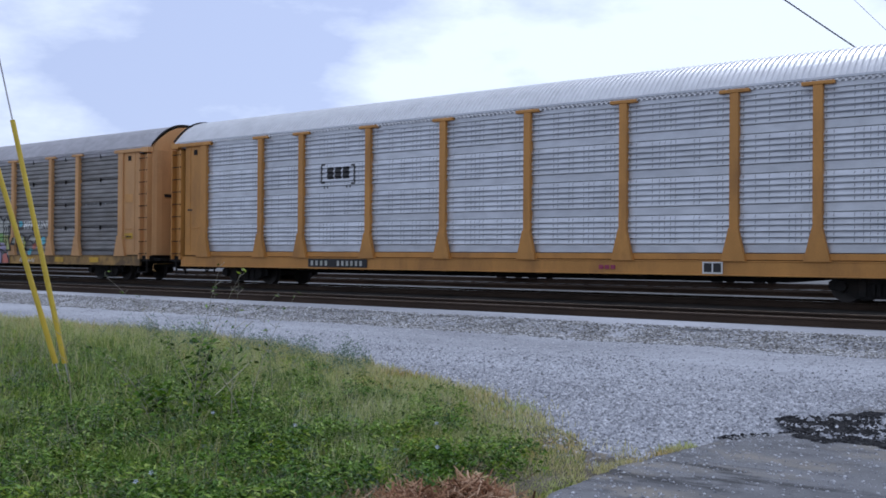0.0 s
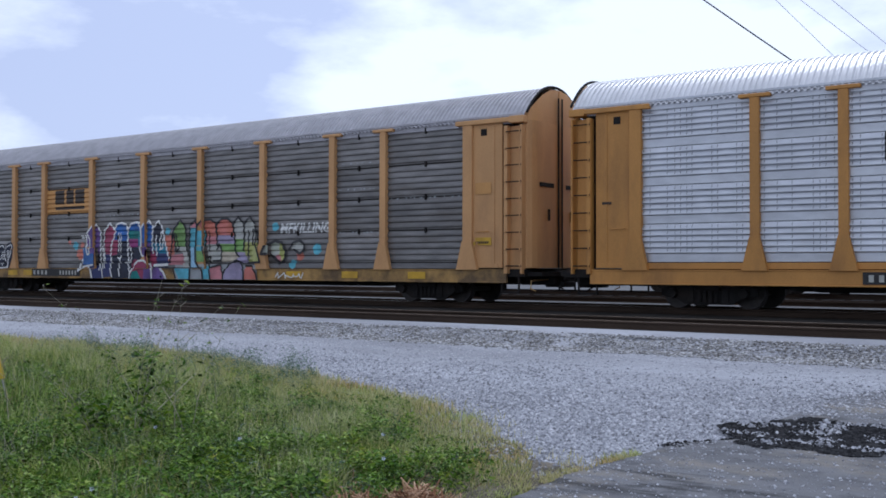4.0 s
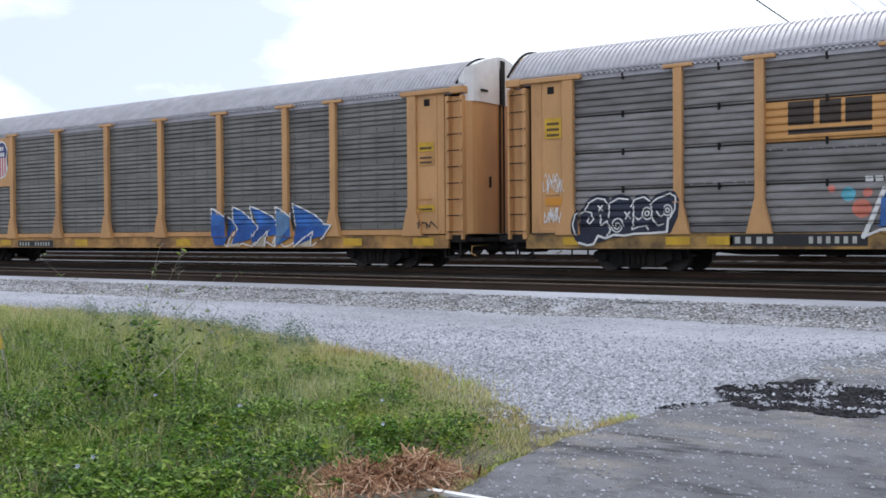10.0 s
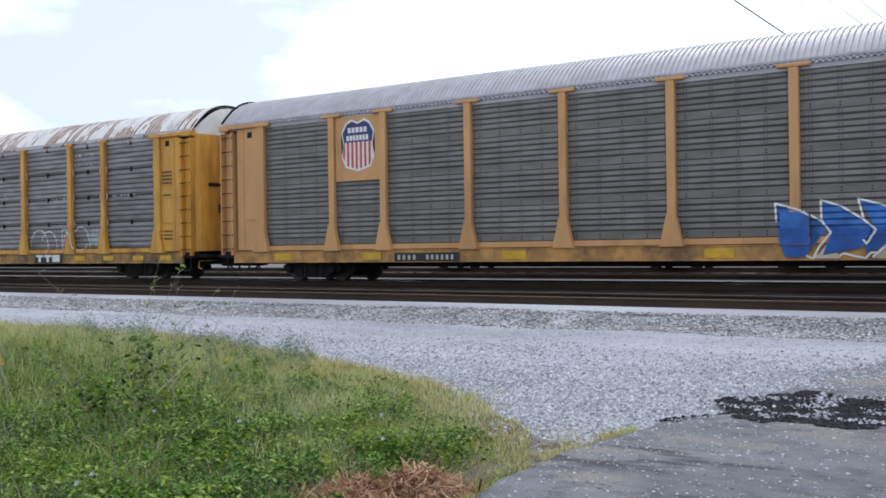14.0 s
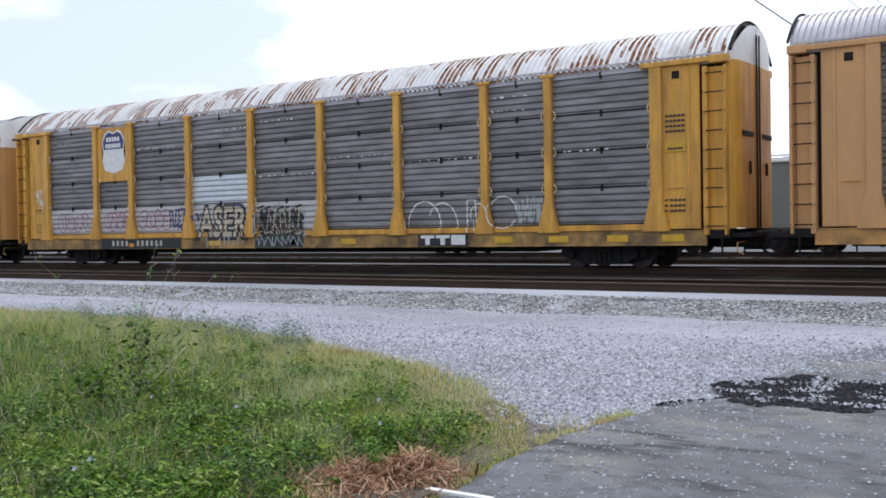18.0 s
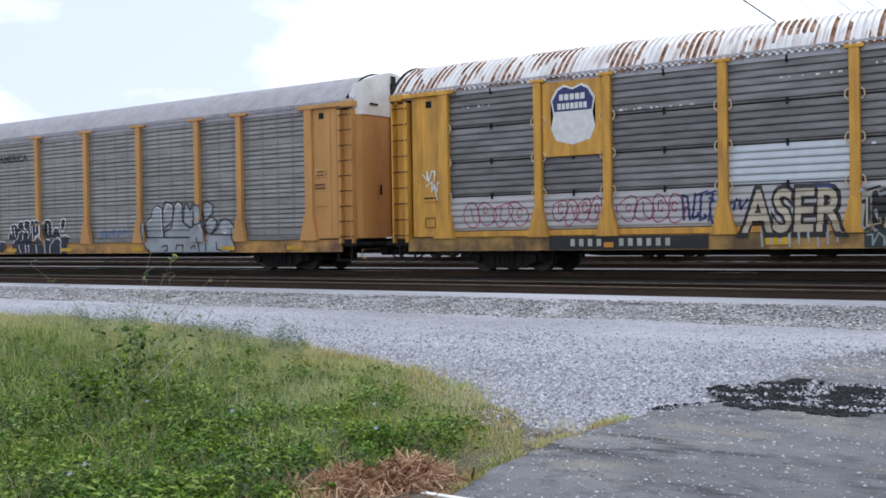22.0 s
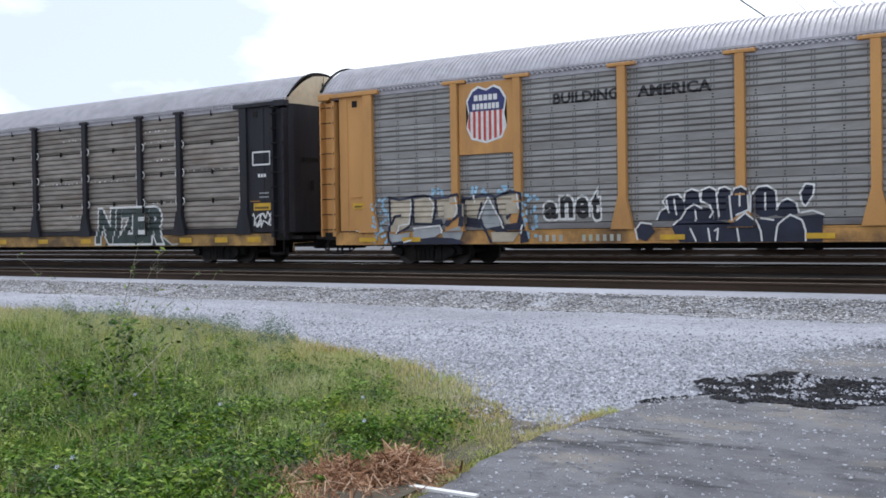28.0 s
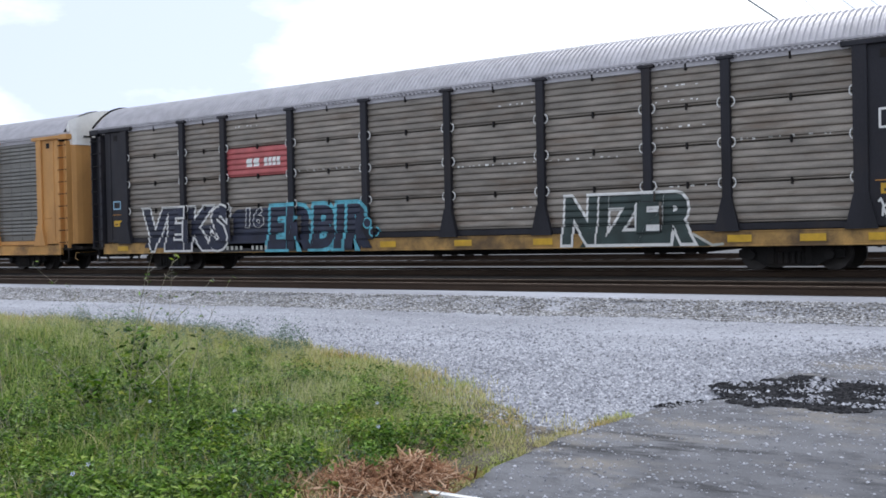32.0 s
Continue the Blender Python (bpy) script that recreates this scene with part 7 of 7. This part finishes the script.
lay(D, "sill_letter", [rect(5.05, 5.5, 0.80, 0.88), rect(5.2, 5.35, 0.62, 0.82), rect(5.55, 6.0, 0.80, 0.88), rect(5.7, 5.85, 0.62, 0.82), rect(6.05, 6.5, 0.62, 0.88)], "white", "flat", 1, "plain white blocks on the sill")
for x in (-3.3, 0.0, 2.2, 7.4, 9.0, 10.6, 12.0):
    lay(D, "reflector", [rect(x, x + 0.55, 0.66, 0.82)], "yellow", "flat", 0, "yellow reflective patch on the sill")
sticker(D, 12.1, 12.6, 2.75, 2.95, "yellow", "yellow warning sticker", 1)
lay(D, "stencil", [r for z in (3.2, 3.32, 3.44, 3.56) for r in bars(12.1, 12.6, z, z + 0.05, 5, None)], "brown", "flat", 0)
lay(D, "stencil", [r for z in (1.35, 1.47, 1.6) for r in bars(12.1, 12.6, z, z + 0.05, 5, None)], "brown", "flat", 0)
lay(D, "spray_word", scribble(-12.55, -12.1, 2.45, 2.75, 10, random.Random(71), 0.035) + scribble(-12.4, -12.02, 2.15, 2.45, 8, random.Random(72), 0.03) + stroke([(-12.2, 2.3), (-12.1, 1.95)], 0.03), "white", "flat", 0)
lay(D, "stencil", bars(-12.55, -12.05, 1.98, 2.02, 3, None, 0.1), "brown", "flat", 0)
lay(D, "consist_box", outline(rect(-12.5, -12.12, 1.2, 1.46), 0.02, True), "brown", "flat", 0, "faint dark frame stencilled on the yellow paint")
chalk(D, "flat", ((-3.0, -1.4, 4.3), (-1.0, 0.4, 4.42), (-11.3, -10.2, 4.35), (7.4, 8.6, 4.4), (7.3, 8.4, 4.05), (-1.1, 1.1, 2.75), (4.6, 6.6, 2.9), (-6.8, -5.0, 3.9), (1.7, 4.0, 3.15), (9.4, 11.0, 2.9)), 6)

# light grey wagon
for word, x0, x1, z0, z1 in (("BUILDING", -6.09, -4.36, 4.03, 4.28), ("AMERICA", -3.86, -2.10, 4.02, 4.27)):
    lay(E, "slogan", words(word, x0, x1, z0, z1, 0.014), "black", "ribbed", 0, "dark capital letters")
q = board(-11.2, 1.88, 0.00497, 0.0042)
sandy = [q((5, 20), (150, 15), (140, 190), (60, 230), (10, 230)), q((165, 25), (275, 10), (305, 50), (295, 140), (280, 180), (165, 180)), q((315, 25), (455, 15), (470, 120), (435, 150), (325, 145)), q((495, 30), (620, 30), (585, 155), (495, 140)), q((685, 25), (825, 15), (835, 130), (705, 130)), q((665, 240), (835, 245), (795, 300), (675, 300)), q((720, 130), (775, 130), (790, 190), (740, 190))]
ashen = [q((595, 155), (640, 40), (720, 210), (625, 215)), q((165, 205), (330, 190), (355, 240), (280, 285), (175, 285)), q((360, 240), (480, 200), (495, 240), (475, 285), (370, 282)), q((0, 240), (60, 250), (150, 235), (140, 290), (30, 310))]
lay(E, "graffiti", sandy, "sand", "ribbed", 1, "pale sand-coloured graffiti letters with a dark outline")
lay(E, "graffiti", ashen, "ash", "ribbed", 1, "grey lower parts of the graffiti letters")
dk = [q((285, 155), (345, 155), (355, 200), (285, 190)), q((395, 160), (440, 160), (405, 205), (380, 190)), q((480, 130), (520, 150), (600, 160), (600, 215), (470, 200)), q((755, 140), (800, 130), (770, 170)), q((20, 300), (300, 268), (430, 275), (500, 300), (460, 318), (60, 318)), q((640, 215), (830, 185), (850, 120), (890, 300), (840, 310), (840, 240), (700, 240))]
lay(E, "graffiti_shadow", dk, "indigo", "ribbed", 2)
ln = []
for pts in (q((-5, 5), (70, 22), (165, 5), (235, 0), (300, 18), (315, 20), (395, 15), (460, 0), (480, 25), (530, 30), (600, 10), (660, 15), (685, 25), (775, -8), (845, 10), (850, 120), (825, 230)), q((0, 10), (5, 290), (35, 318), (95, 310)), q((155, 10), (155, 90), (135, 200), (60, 240)), q((308, 20), (308, 90), (290, 155), (285, 190)), q((475, 20), (478, 130), (440, 160)), q((490, 30), (490, 140)), q((600, 60), (575, 155), (640, 240), (665, 300)), q((680, 30), (700, 130), (740, 230)), q((5, 190), (35, 130), (75, 125)), q((160, 30), (160, 180), (290, 185))):
    ln += stroke(pts, 0.07)
lay(E, "graffiti_outline", ln, "indigo", "ribbed", 3)
hi_ = []
for pts in (q((145, 30), (145, 90), (130, 180), (70, 190), (60, 240)), q((270, 18), (298, 60), (285, 140)), q((450, 20), (468, 90), (450, 140)), q((580, 155), (640, 25), (735, 215)), q((825, 15), (838, 100)), q((170, 210), (340, 195), (360, 240)), q((860, 200), (845, 250)), q((550, 10), (558, 50)), q((110, 300), (160, 285))):
    hi_ += stroke(pts, 0.045)
lay(E, "graffiti_outline", hi_, "white", "ribbed", 4)
lay(E, "graffiti_spray", [disc(-11.5 + random.Random(k).uniform(-0.25, 0.3), 0.62 + k * 0.033, 0.05, 8) for k in range(38)] + [disc(-6.85 + random.Random(k + 60).uniform(-0.2, 0.3), 0.7 + k * 0.03, 0.05, 8) for k in range(38)] + [disc(x + random.Random(int(x * 9) + k).uniform(-0.25, 0.25), 1.88 + 0.05 * (k % 4), 0.05, 8) for x in (-9.6, -8.3, -7.5) for k in range(9)], "sky", "ribbed", 0, "pale blue spray dots round the graffiti")
for k, (body, x0, x1, z0, z1) in enumerate((("a", -6.4, -6.0, 1.14, 1.62), ("n", -5.96, -5.58, 1.17, 1.74), ("e", -5.54, -5.16, 1.14, 1.72), ("t", -5.12, -4.85, 1.12, 1.76))):
    lay(E, "graffiti_halo", words(body, x0 + 0.04, x1 - 0.04, z0 + 0.06, z1 - 0.06, 0.085), "white", "ribbed", 0)
    lay(E, "graffiti", words(body, x0 + 0.04, x1 - 0.04, z0 + 0.06, z1 - 0.06, 0.03), "black", "ribbed", 1, "small black graffiti letter with a pale outline")
def dark_piece(*pts):
    return [(-4.25 + 0.005588 * (u - 180) - 5.4e-7 * (u - 180) ** 2, 0.57 + (297 - v) * (0.0048 - 4.9e-7 * (u - 295))) for u, v in pts]


def pale_piece(*pts):
    return [(4.2 + 0.006489 * (u - 68) - 8.26e-7 * (u - 68) ** 2, 0.567 + (500 - v) * (0.00515 - 5.6e-7 * (u - 101))) for u, v in pts]


lay(E, "graffiti", [dark_piece((330, 185), (345, 145), (375, 125), (360, 95), (385, 65), (430, 60), (455, 95), (455, 185))], "indigo", "ribbed", 1, "black bubble-letter graffiti with white outline")
lay(E, "graffiti", [dark_piece((455, 100), (460, 55), (490, 38), (525, 50), (530, 110), (460, 150))], "indigo", "ribbed", 1, "black bubble-letter graffiti with white outline")
lay(E, "graffiti", [dark_piece((530, 95), (535, 45), (570, 28), (600, 45), (605, 185), (590, 185), (585, 130))], "indigo", "ribbed", 1, "black bubble-letter graffiti with white outline")
lay(E, "graffiti", [dark_piece((605, 60), (615, 35), (640, 28), (668, 45), (680, 185), (610, 190))], "indigo", "ribbed", 1, "black bubble-letter graffiti with white outline")
lay(E, "graffiti", [dark_piece((675, 70), (690, 38), (720, 28), (748, 50), (755, 140), (700, 170), (680, 185))], "indigo", "ribbed", 1, "black bubble-letter graffiti with white outline")
lay(E, "graffiti", [dark_piece((765, 60), (790, 30), (830, 25), (865, 50), (875, 165), (800, 180), (770, 150))], "indigo", "ribbed", 1, "black bubble-letter graffiti with white outline")
lay(E, "graffiti", [dark_piece((870, 170), (880, 110), (920, 88), (960, 110), (970, 160), (900, 175))], "indigo", "ribbed", 1, "black bubble-letter graffiti with white outline")
lay(E, "graffiti", [dark_piece((985, 110), (975, 60), (1000, 15), (1040, 20), (1035, 70), (1000, 125))], "indigo", "ribbed", 1, "black bubble-letter graffiti with white outline")
lay(E, "graffiti", [dark_piece((410, 210), (430, 185), (460, 150), (500, 112), (530, 125), (580, 130), (585, 185), (690, 210))], "indigo", "ribbed", 1, "black bubble-letter graffiti with white outline")
lay(E, "graffiti", [dark_piece((400, 205), (690, 200), (690, 297), (440, 297), (420, 260))], "indigo", "ribbed", 1, "black bubble-letter graffiti with white outline")
lay(E, "graffiti", [dark_piece((690, 190), (740, 155), (785, 190), (990, 170), (1080, 160), (1080, 297), (690, 297))], "indigo", "ribbed", 1, "black bubble-letter graffiti with white outline")
lay(E, "graffiti", [dark_piece((245, 215), (275, 195), (310, 215), (330, 240), (290, 290), (250, 275))], "indigo", "ribbed", 1, "black bubble-letter graffiti with white outline")
line = []
line += stroke(dark_piece((330, 185), (345, 145), (375, 125), (358, 95), (385, 65), (430, 60), (455, 90)), 0.042)
line += stroke(dark_piece((455, 95), (460, 52), (490, 36), (525, 48), (530, 95), (570, 115), (585, 150), (570, 175)), 0.042)
line += stroke(dark_piece((530, 90), (535, 42), (570, 26), (600, 42), (605, 100), (612, 170)), 0.042)
line += stroke(dark_piece((605, 60), (615, 33), (640, 26), (668, 42), (672, 110), (680, 190)), 0.042)
line += stroke(dark_piece((672, 70), (690, 36), (720, 26), (750, 45), (755, 140), (700, 165)), 0.042)
line += stroke(dark_piece((762, 150), (765, 60), (790, 28), (830, 23), (868, 48), (875, 135)), 0.042)
line += stroke(dark_piece((870, 140), (885, 105), (920, 86), (960, 108), (970, 155)), 0.042)
line += stroke(dark_piece((985, 110), (975, 60), (1000, 15), (1040, 20), (1035, 70), (1000, 125), (985, 110)), 0.042)
line += stroke(dark_piece((410, 210), (440, 180), (465, 135), (500, 110), (535, 130)), 0.042)
line += stroke(dark_piece((700, 190), (740, 155), (780, 190), (805, 240), (810, 290)), 0.042)
line += stroke(dark_piece((800, 180), (860, 190)), 0.042)
line += stroke(dark_piece((870, 290), (880, 210), (930, 165), (985, 190), (1005, 240), (1005, 290)), 0.042)
line += stroke(dark_piece((980, 155), (1030, 145), (1080, 165)), 0.042)
line += stroke(dark_piece((250, 280), (240, 230), (260, 198), (310, 205)), 0.042)
line += stroke(dark_piece((490, 230), (515, 290)), 0.042)
line += stroke(dark_piece((570, 230), (578, 290)), 0.042)
line += stroke(dark_piece((600, 240), (615, 230), (610, 285)), 0.042)
line += stroke(dark_piece((700, 230), (708, 290)), 0.042)
line += stroke(dark_piece((375, 90), (385, 150)), 0.042)
line += stroke(dark_piece((410, 85), (420, 160)), 0.042)
line += stroke(dark_piece((505, 140), (510, 190)), 0.042)
line += stroke(dark_piece((820, 60), (820, 140)), 0.042)
line += stroke(dark_piece((715, 60), (715, 120)), 0.042)
lay(E, "graffiti_outline", line, "white", "ribbed", 3)
lay(E, "graffiti_ground", [pale_piece((105, 398), (838, 385), (850, 460), (815, 500), (165, 500), (120, 450)), pale_piece((250, 300), (410, 290), (600, 300), (690, 345), (640, 400), (250, 405))], "smoke", "ribbed", 0)
line, rim = [], []
body = pale_piece((100, 340), (120, 300), (160, 265), (170, 215), (205, 190), (245, 210), (250, 400), (110, 400))
lay(E, "graffiti", [body], "smoke", "ribbed", 1, "grey bubble-letter graffiti with dark outline")
rim += outline(body, 0.042, True)
body = pale_piece((255, 190), (280, 165), (325, 180), (335, 230), (325, 300), (250, 350))
lay(E, "graffiti", [body], "smoke", "ribbed", 1, "grey bubble-letter graffiti with dark outline")
rim += outline(body, 0.042, True)
body = pale_piece((340, 230), (350, 180), (375, 162), (405, 185), (410, 300), (470, 340), (480, 400), (260, 400), (260, 360), (320, 340))
lay(E, "graffiti", [body], "smoke", "ribbed", 1, "grey bubble-letter graffiti with dark outline")
rim += outline(body, 0.042, True)
body = pale_piece((415, 300), (425, 190), (437, 175), (470, 225), (490, 175), (515, 185), (520, 330), (480, 340))
lay(E, "graffiti", [body], "smoke", "ribbed", 1, "grey bubble-letter graffiti with dark outline")
rim += outline(body, 0.042, True)
body = pale_piece((515, 200), (540, 185), (570, 200), (575, 310), (530, 320))
lay(E, "graffiti", [body], "smoke", "ribbed", 1, "grey bubble-letter graffiti with dark outline")
rim += outline(body, 0.042, True)
body = pale_piece((570, 180), (610, 165), (655, 190), (655, 240), (620, 270), (585, 300))
lay(E, "graffiti", [body], "smoke", "ribbed", 1, "grey bubble-letter graffiti with dark outline")
rim += outline(body, 0.042, True)
body = pale_piece((590, 310), (620, 275), (660, 268), (690, 300), (670, 350), (630, 380), (600, 370))
lay(E, "graffiti", [body], "smoke", "ribbed", 1, "grey bubble-letter graffiti with dark outline")
rim += outline(body, 0.042, True)
body = pale_piece((640, 380), (690, 345), (720, 290), (760, 275), (810, 300), (835, 340), (838, 385))
lay(E, "graffiti", [body], "smoke", "ribbed", 1, "grey bubble-letter graffiti with dark outline")
rim += outline(body, 0.042, True)
rim += stroke(pale_piece((100, 340), (120, 450), (165, 500), (815, 500), (850, 460), (838, 385)), 0.045)
rim += stroke(pale_piece((260, 460), (300, 450), (305, 480), (280, 490)), 0.04)
rim += stroke(pale_piece((370, 480), (380, 450), (430, 450), (425, 490)), 0.04)
rim += stroke(pale_piece((490, 470), (520, 450), (525, 475)), 0.04)
rim += stroke(pale_piece((700, 430), (705, 480), (750, 485)), 0.04)
rim += stroke(pale_piece((545, 400), (560, 490)), 0.04)
rim += stroke(pale_piece((615, 420), (610, 495)), 0.04)
line += stroke(pale_piece((165, 225), (205, 202), (238, 218), (243, 390)), 0.045)
line += stroke(pale_piece((110, 325), (160, 278)), 0.045)
line += stroke(pale_piece((420, 300), (480, 290)), 0.045)
line += stroke(pale_piece((530, 322), (570, 315), (605, 380)), 0.045)
line += stroke(pale_piece((595, 305), (650, 280)), 0.045)
line += stroke(pale_piece((735, 345), (765, 350), (755, 375), (735, 365)), 0.045)
line += stroke(pale_piece((262, 230), (290, 180), (322, 200)), 0.045)
line += stroke(pale_piece((350, 200), (375, 175), (398, 200)), 0.045)
lay(E, "graffiti_outline", line, "white", "ribbed", 2)
lay(E, "graffiti_outline", rim, "black", "ribbed", 3)
lay(E, "spray_word", scribble(2.0, 3.6, 1.1, 1.4, 18, random.Random(46), 0.035), "blue", "ribbed", 0)
sill_text(E, -6.5, -4.2, 0.62, 0.8, ((0, 0.33, 4), (0.52, 1.0, 6)), "ribbed", None)
sticker(E, -12.45, -12.0, 1.58, 1.74, "yellow", "yellow warning sticker", 1)
sticker(E, 12.1, 12.5, 2.75, 3.0, "tan", "framed pale label", 2)
lay(E, "stencil", [r for z in (2.4, 2.5) for r in bars(12.1, 12.5, z, z + 0.05, 4, None)], "brown", "flat", 0)
for x in (-12.2, -10.7, -3.3, 0.0, 3.9, 8.2, 11.0):
    lay(E, "reflector", [rect(x, x + 0.6, 0.64, 0.76)], "yellow", "ribbed", 4, "yellow reflective patch on the sill")

# brown wagon with black posts
lay(F, "emblem_bar", bars(-6.15, -5.55, 3.2, 3.46, 2, None) + bars(-5.4, -4.7, 3.2, 3.46, 4, None), "white", "flat", 0, "plain white bars on a red panel")
for body, x0, x1, z0, z1, fill, line, lab in (("VEKS", -10.95, -7.0, 0.72, 1.98, "indigo", "white", "navy graffiti letters with a white outline"), ("16", -6.2, -5.5, 1.35, 1.9, "indigo", "white", "small outlined graffiti figures"), ("ERBIR", -5.15, -1.3, 0.72, 1.85, "indigo", "cyan", "dark graffiti letters with a cyan outline"), ("NIZER", 4.9, 8.1, 0.74, 1.74, "olive", "white", "dark green graffiti letters with a pale outline")):
    big = 0.05 if body == "16" else 0.14
    lay(F, "graffiti_outline", words(body, x0, x1, z0, z1, big * (1.3 if line == "cyan" else 1.0), 0.06), line, "flat", 1)
    lay(F, "graffiti", words(body, x0, x1, z0, z1, big * 0.52, 0.06), fill, "flat", 2, lab)
lay(F, "graffiti_ground", [[(-10.9, 0.75), (-1.6, 0.62), (-1.5, 1.2), (-5.0, 1.5), (-5.2, 1.92), (-6.6, 1.9), (-7.2, 1.5), (-10.6, 1.3)]], "indigo", "flat", 0, "dark blue wash behind the letters")
lay(F, "graffiti", [disc(-1.3, 1.35, 0.12), disc(-1.1, 1.1, 0.1)], "indigo", "flat", 2)
lay(F, "graffiti_outline", outline(disc(-1.3, 1.35, 0.14), 0.05, True) + outline(disc(-1.1, 1.1, 0.12), 0.05, True), "cyan", "flat", 1)
lay(F, "graffiti_shadow", [[(5.3, 0.58), (8.6, 0.58), (8.3, 0.84), (5.5, 0.84)]], "olive", "flat", 0)
lay(F, "graffiti_outline", stroke([(8.2, 0.86), (8.65, 0.6), (8.9, 0.62)], 0.06), "pale", "flat", 1)
lay(F, "sill_shadow", [rect(-9.6, -1.7, 0.58, 0.84)], "black", "flat", 0)
sill_text(F, -7.0, -4.8, 0.64, 0.78, MARK, "flat", None)
lay(F, "consist_box", outline(rect(12.25, 12.95, 3.0, 3.38), 0.05, True), "white", "flat", 0, "white-framed panel")
lay(F, "stencil", bars(12.45, 12.8, 2.62, 2.72, 3, None), "white", "flat", 0)
lay(F, "stencil", [r for z in (2.0, 2.12) for r in bars(12.5, 12.9, z, z + 0.04, 5, None)], "ash", "flat", 0)
sticker(F, 12.25, 12.95, 1.62, 1.84, "yellow", "yellow warning sticker", 1)
lay(F, "spray_word", scribble(12.25, 13.0, 1.35, 1.58, 16, random.Random(51), 0.045) + scribble(12.2, 13.0, 1.12, 1.36, 16, random.Random(52), 0.045), "white", "flat", 1)
sticker(F, -12.5, -12.1, 1.5, 1.7, "yellow", "yellow warning sticker", 1)
lay(F, "consist_box", outline(rect(-12.5, -12.15, 2.1, 2.35), 0.04, True), "sky", "flat", 0)
chalk(F, "flat", ((1.7, 6.5, 2.75), (7.3, 8.5, 3.95), (7.3, 8.4, 4.3), (7.3, 8.5, 3.35), (9.3, 11.4, 2.95), (7.2, 8.7, 1.96), (3.0, 4.0, 4.25), (-6.6, -5.4, 4.45), (-4.0, -1.8, 2.95), (3.3, 4.0, 1.6)), 7)
for x in (-12.3, -0.9, 1.6, 4.0, 9.0, 10.6, 12.0):
    lay(F, "reflector", [rect(x, x + 0.55, 0.66, 0.82)], "yellow", "flat", 0, "yellow reflective patch on the sill")

for car, tall in ((C, True), (D, False), (E, True)):
    skin = PAINT["yellow"] if car is D else PAINT["peach"] if car is C else PAINT["tan"]
    part("emblem_plate", boxes((-8.87, -7.23, -HALF - 0.004, -HALF + 0.03, 2.90, 4.76), bevel=0.006), skin, car, "plain painted plate between two posts")
    shield(car, -8.02, 3.92, 1.22, 1.5, "ribbed", tall)



# ---- movement ----
def motions():
    for k, car in enumerate(WAGONS):
        walk(car, [(t, pose(FIRST - STEP * k + s, TRAIN_Y, 0)) for t, y, p, r, s in VIEW])
    times = [i / 10 for i in range(321)]
    gone = np.interp(times, [v[0] for v in VIEW], [v[4] for v in VIEW])
    for w, x in SPIN:
        walk(w, [(t, pose(x, 0, 0.36, 0, math.degrees(s / 0.36) % 360, 0)) for t, s in zip(times, gone)])


motions()
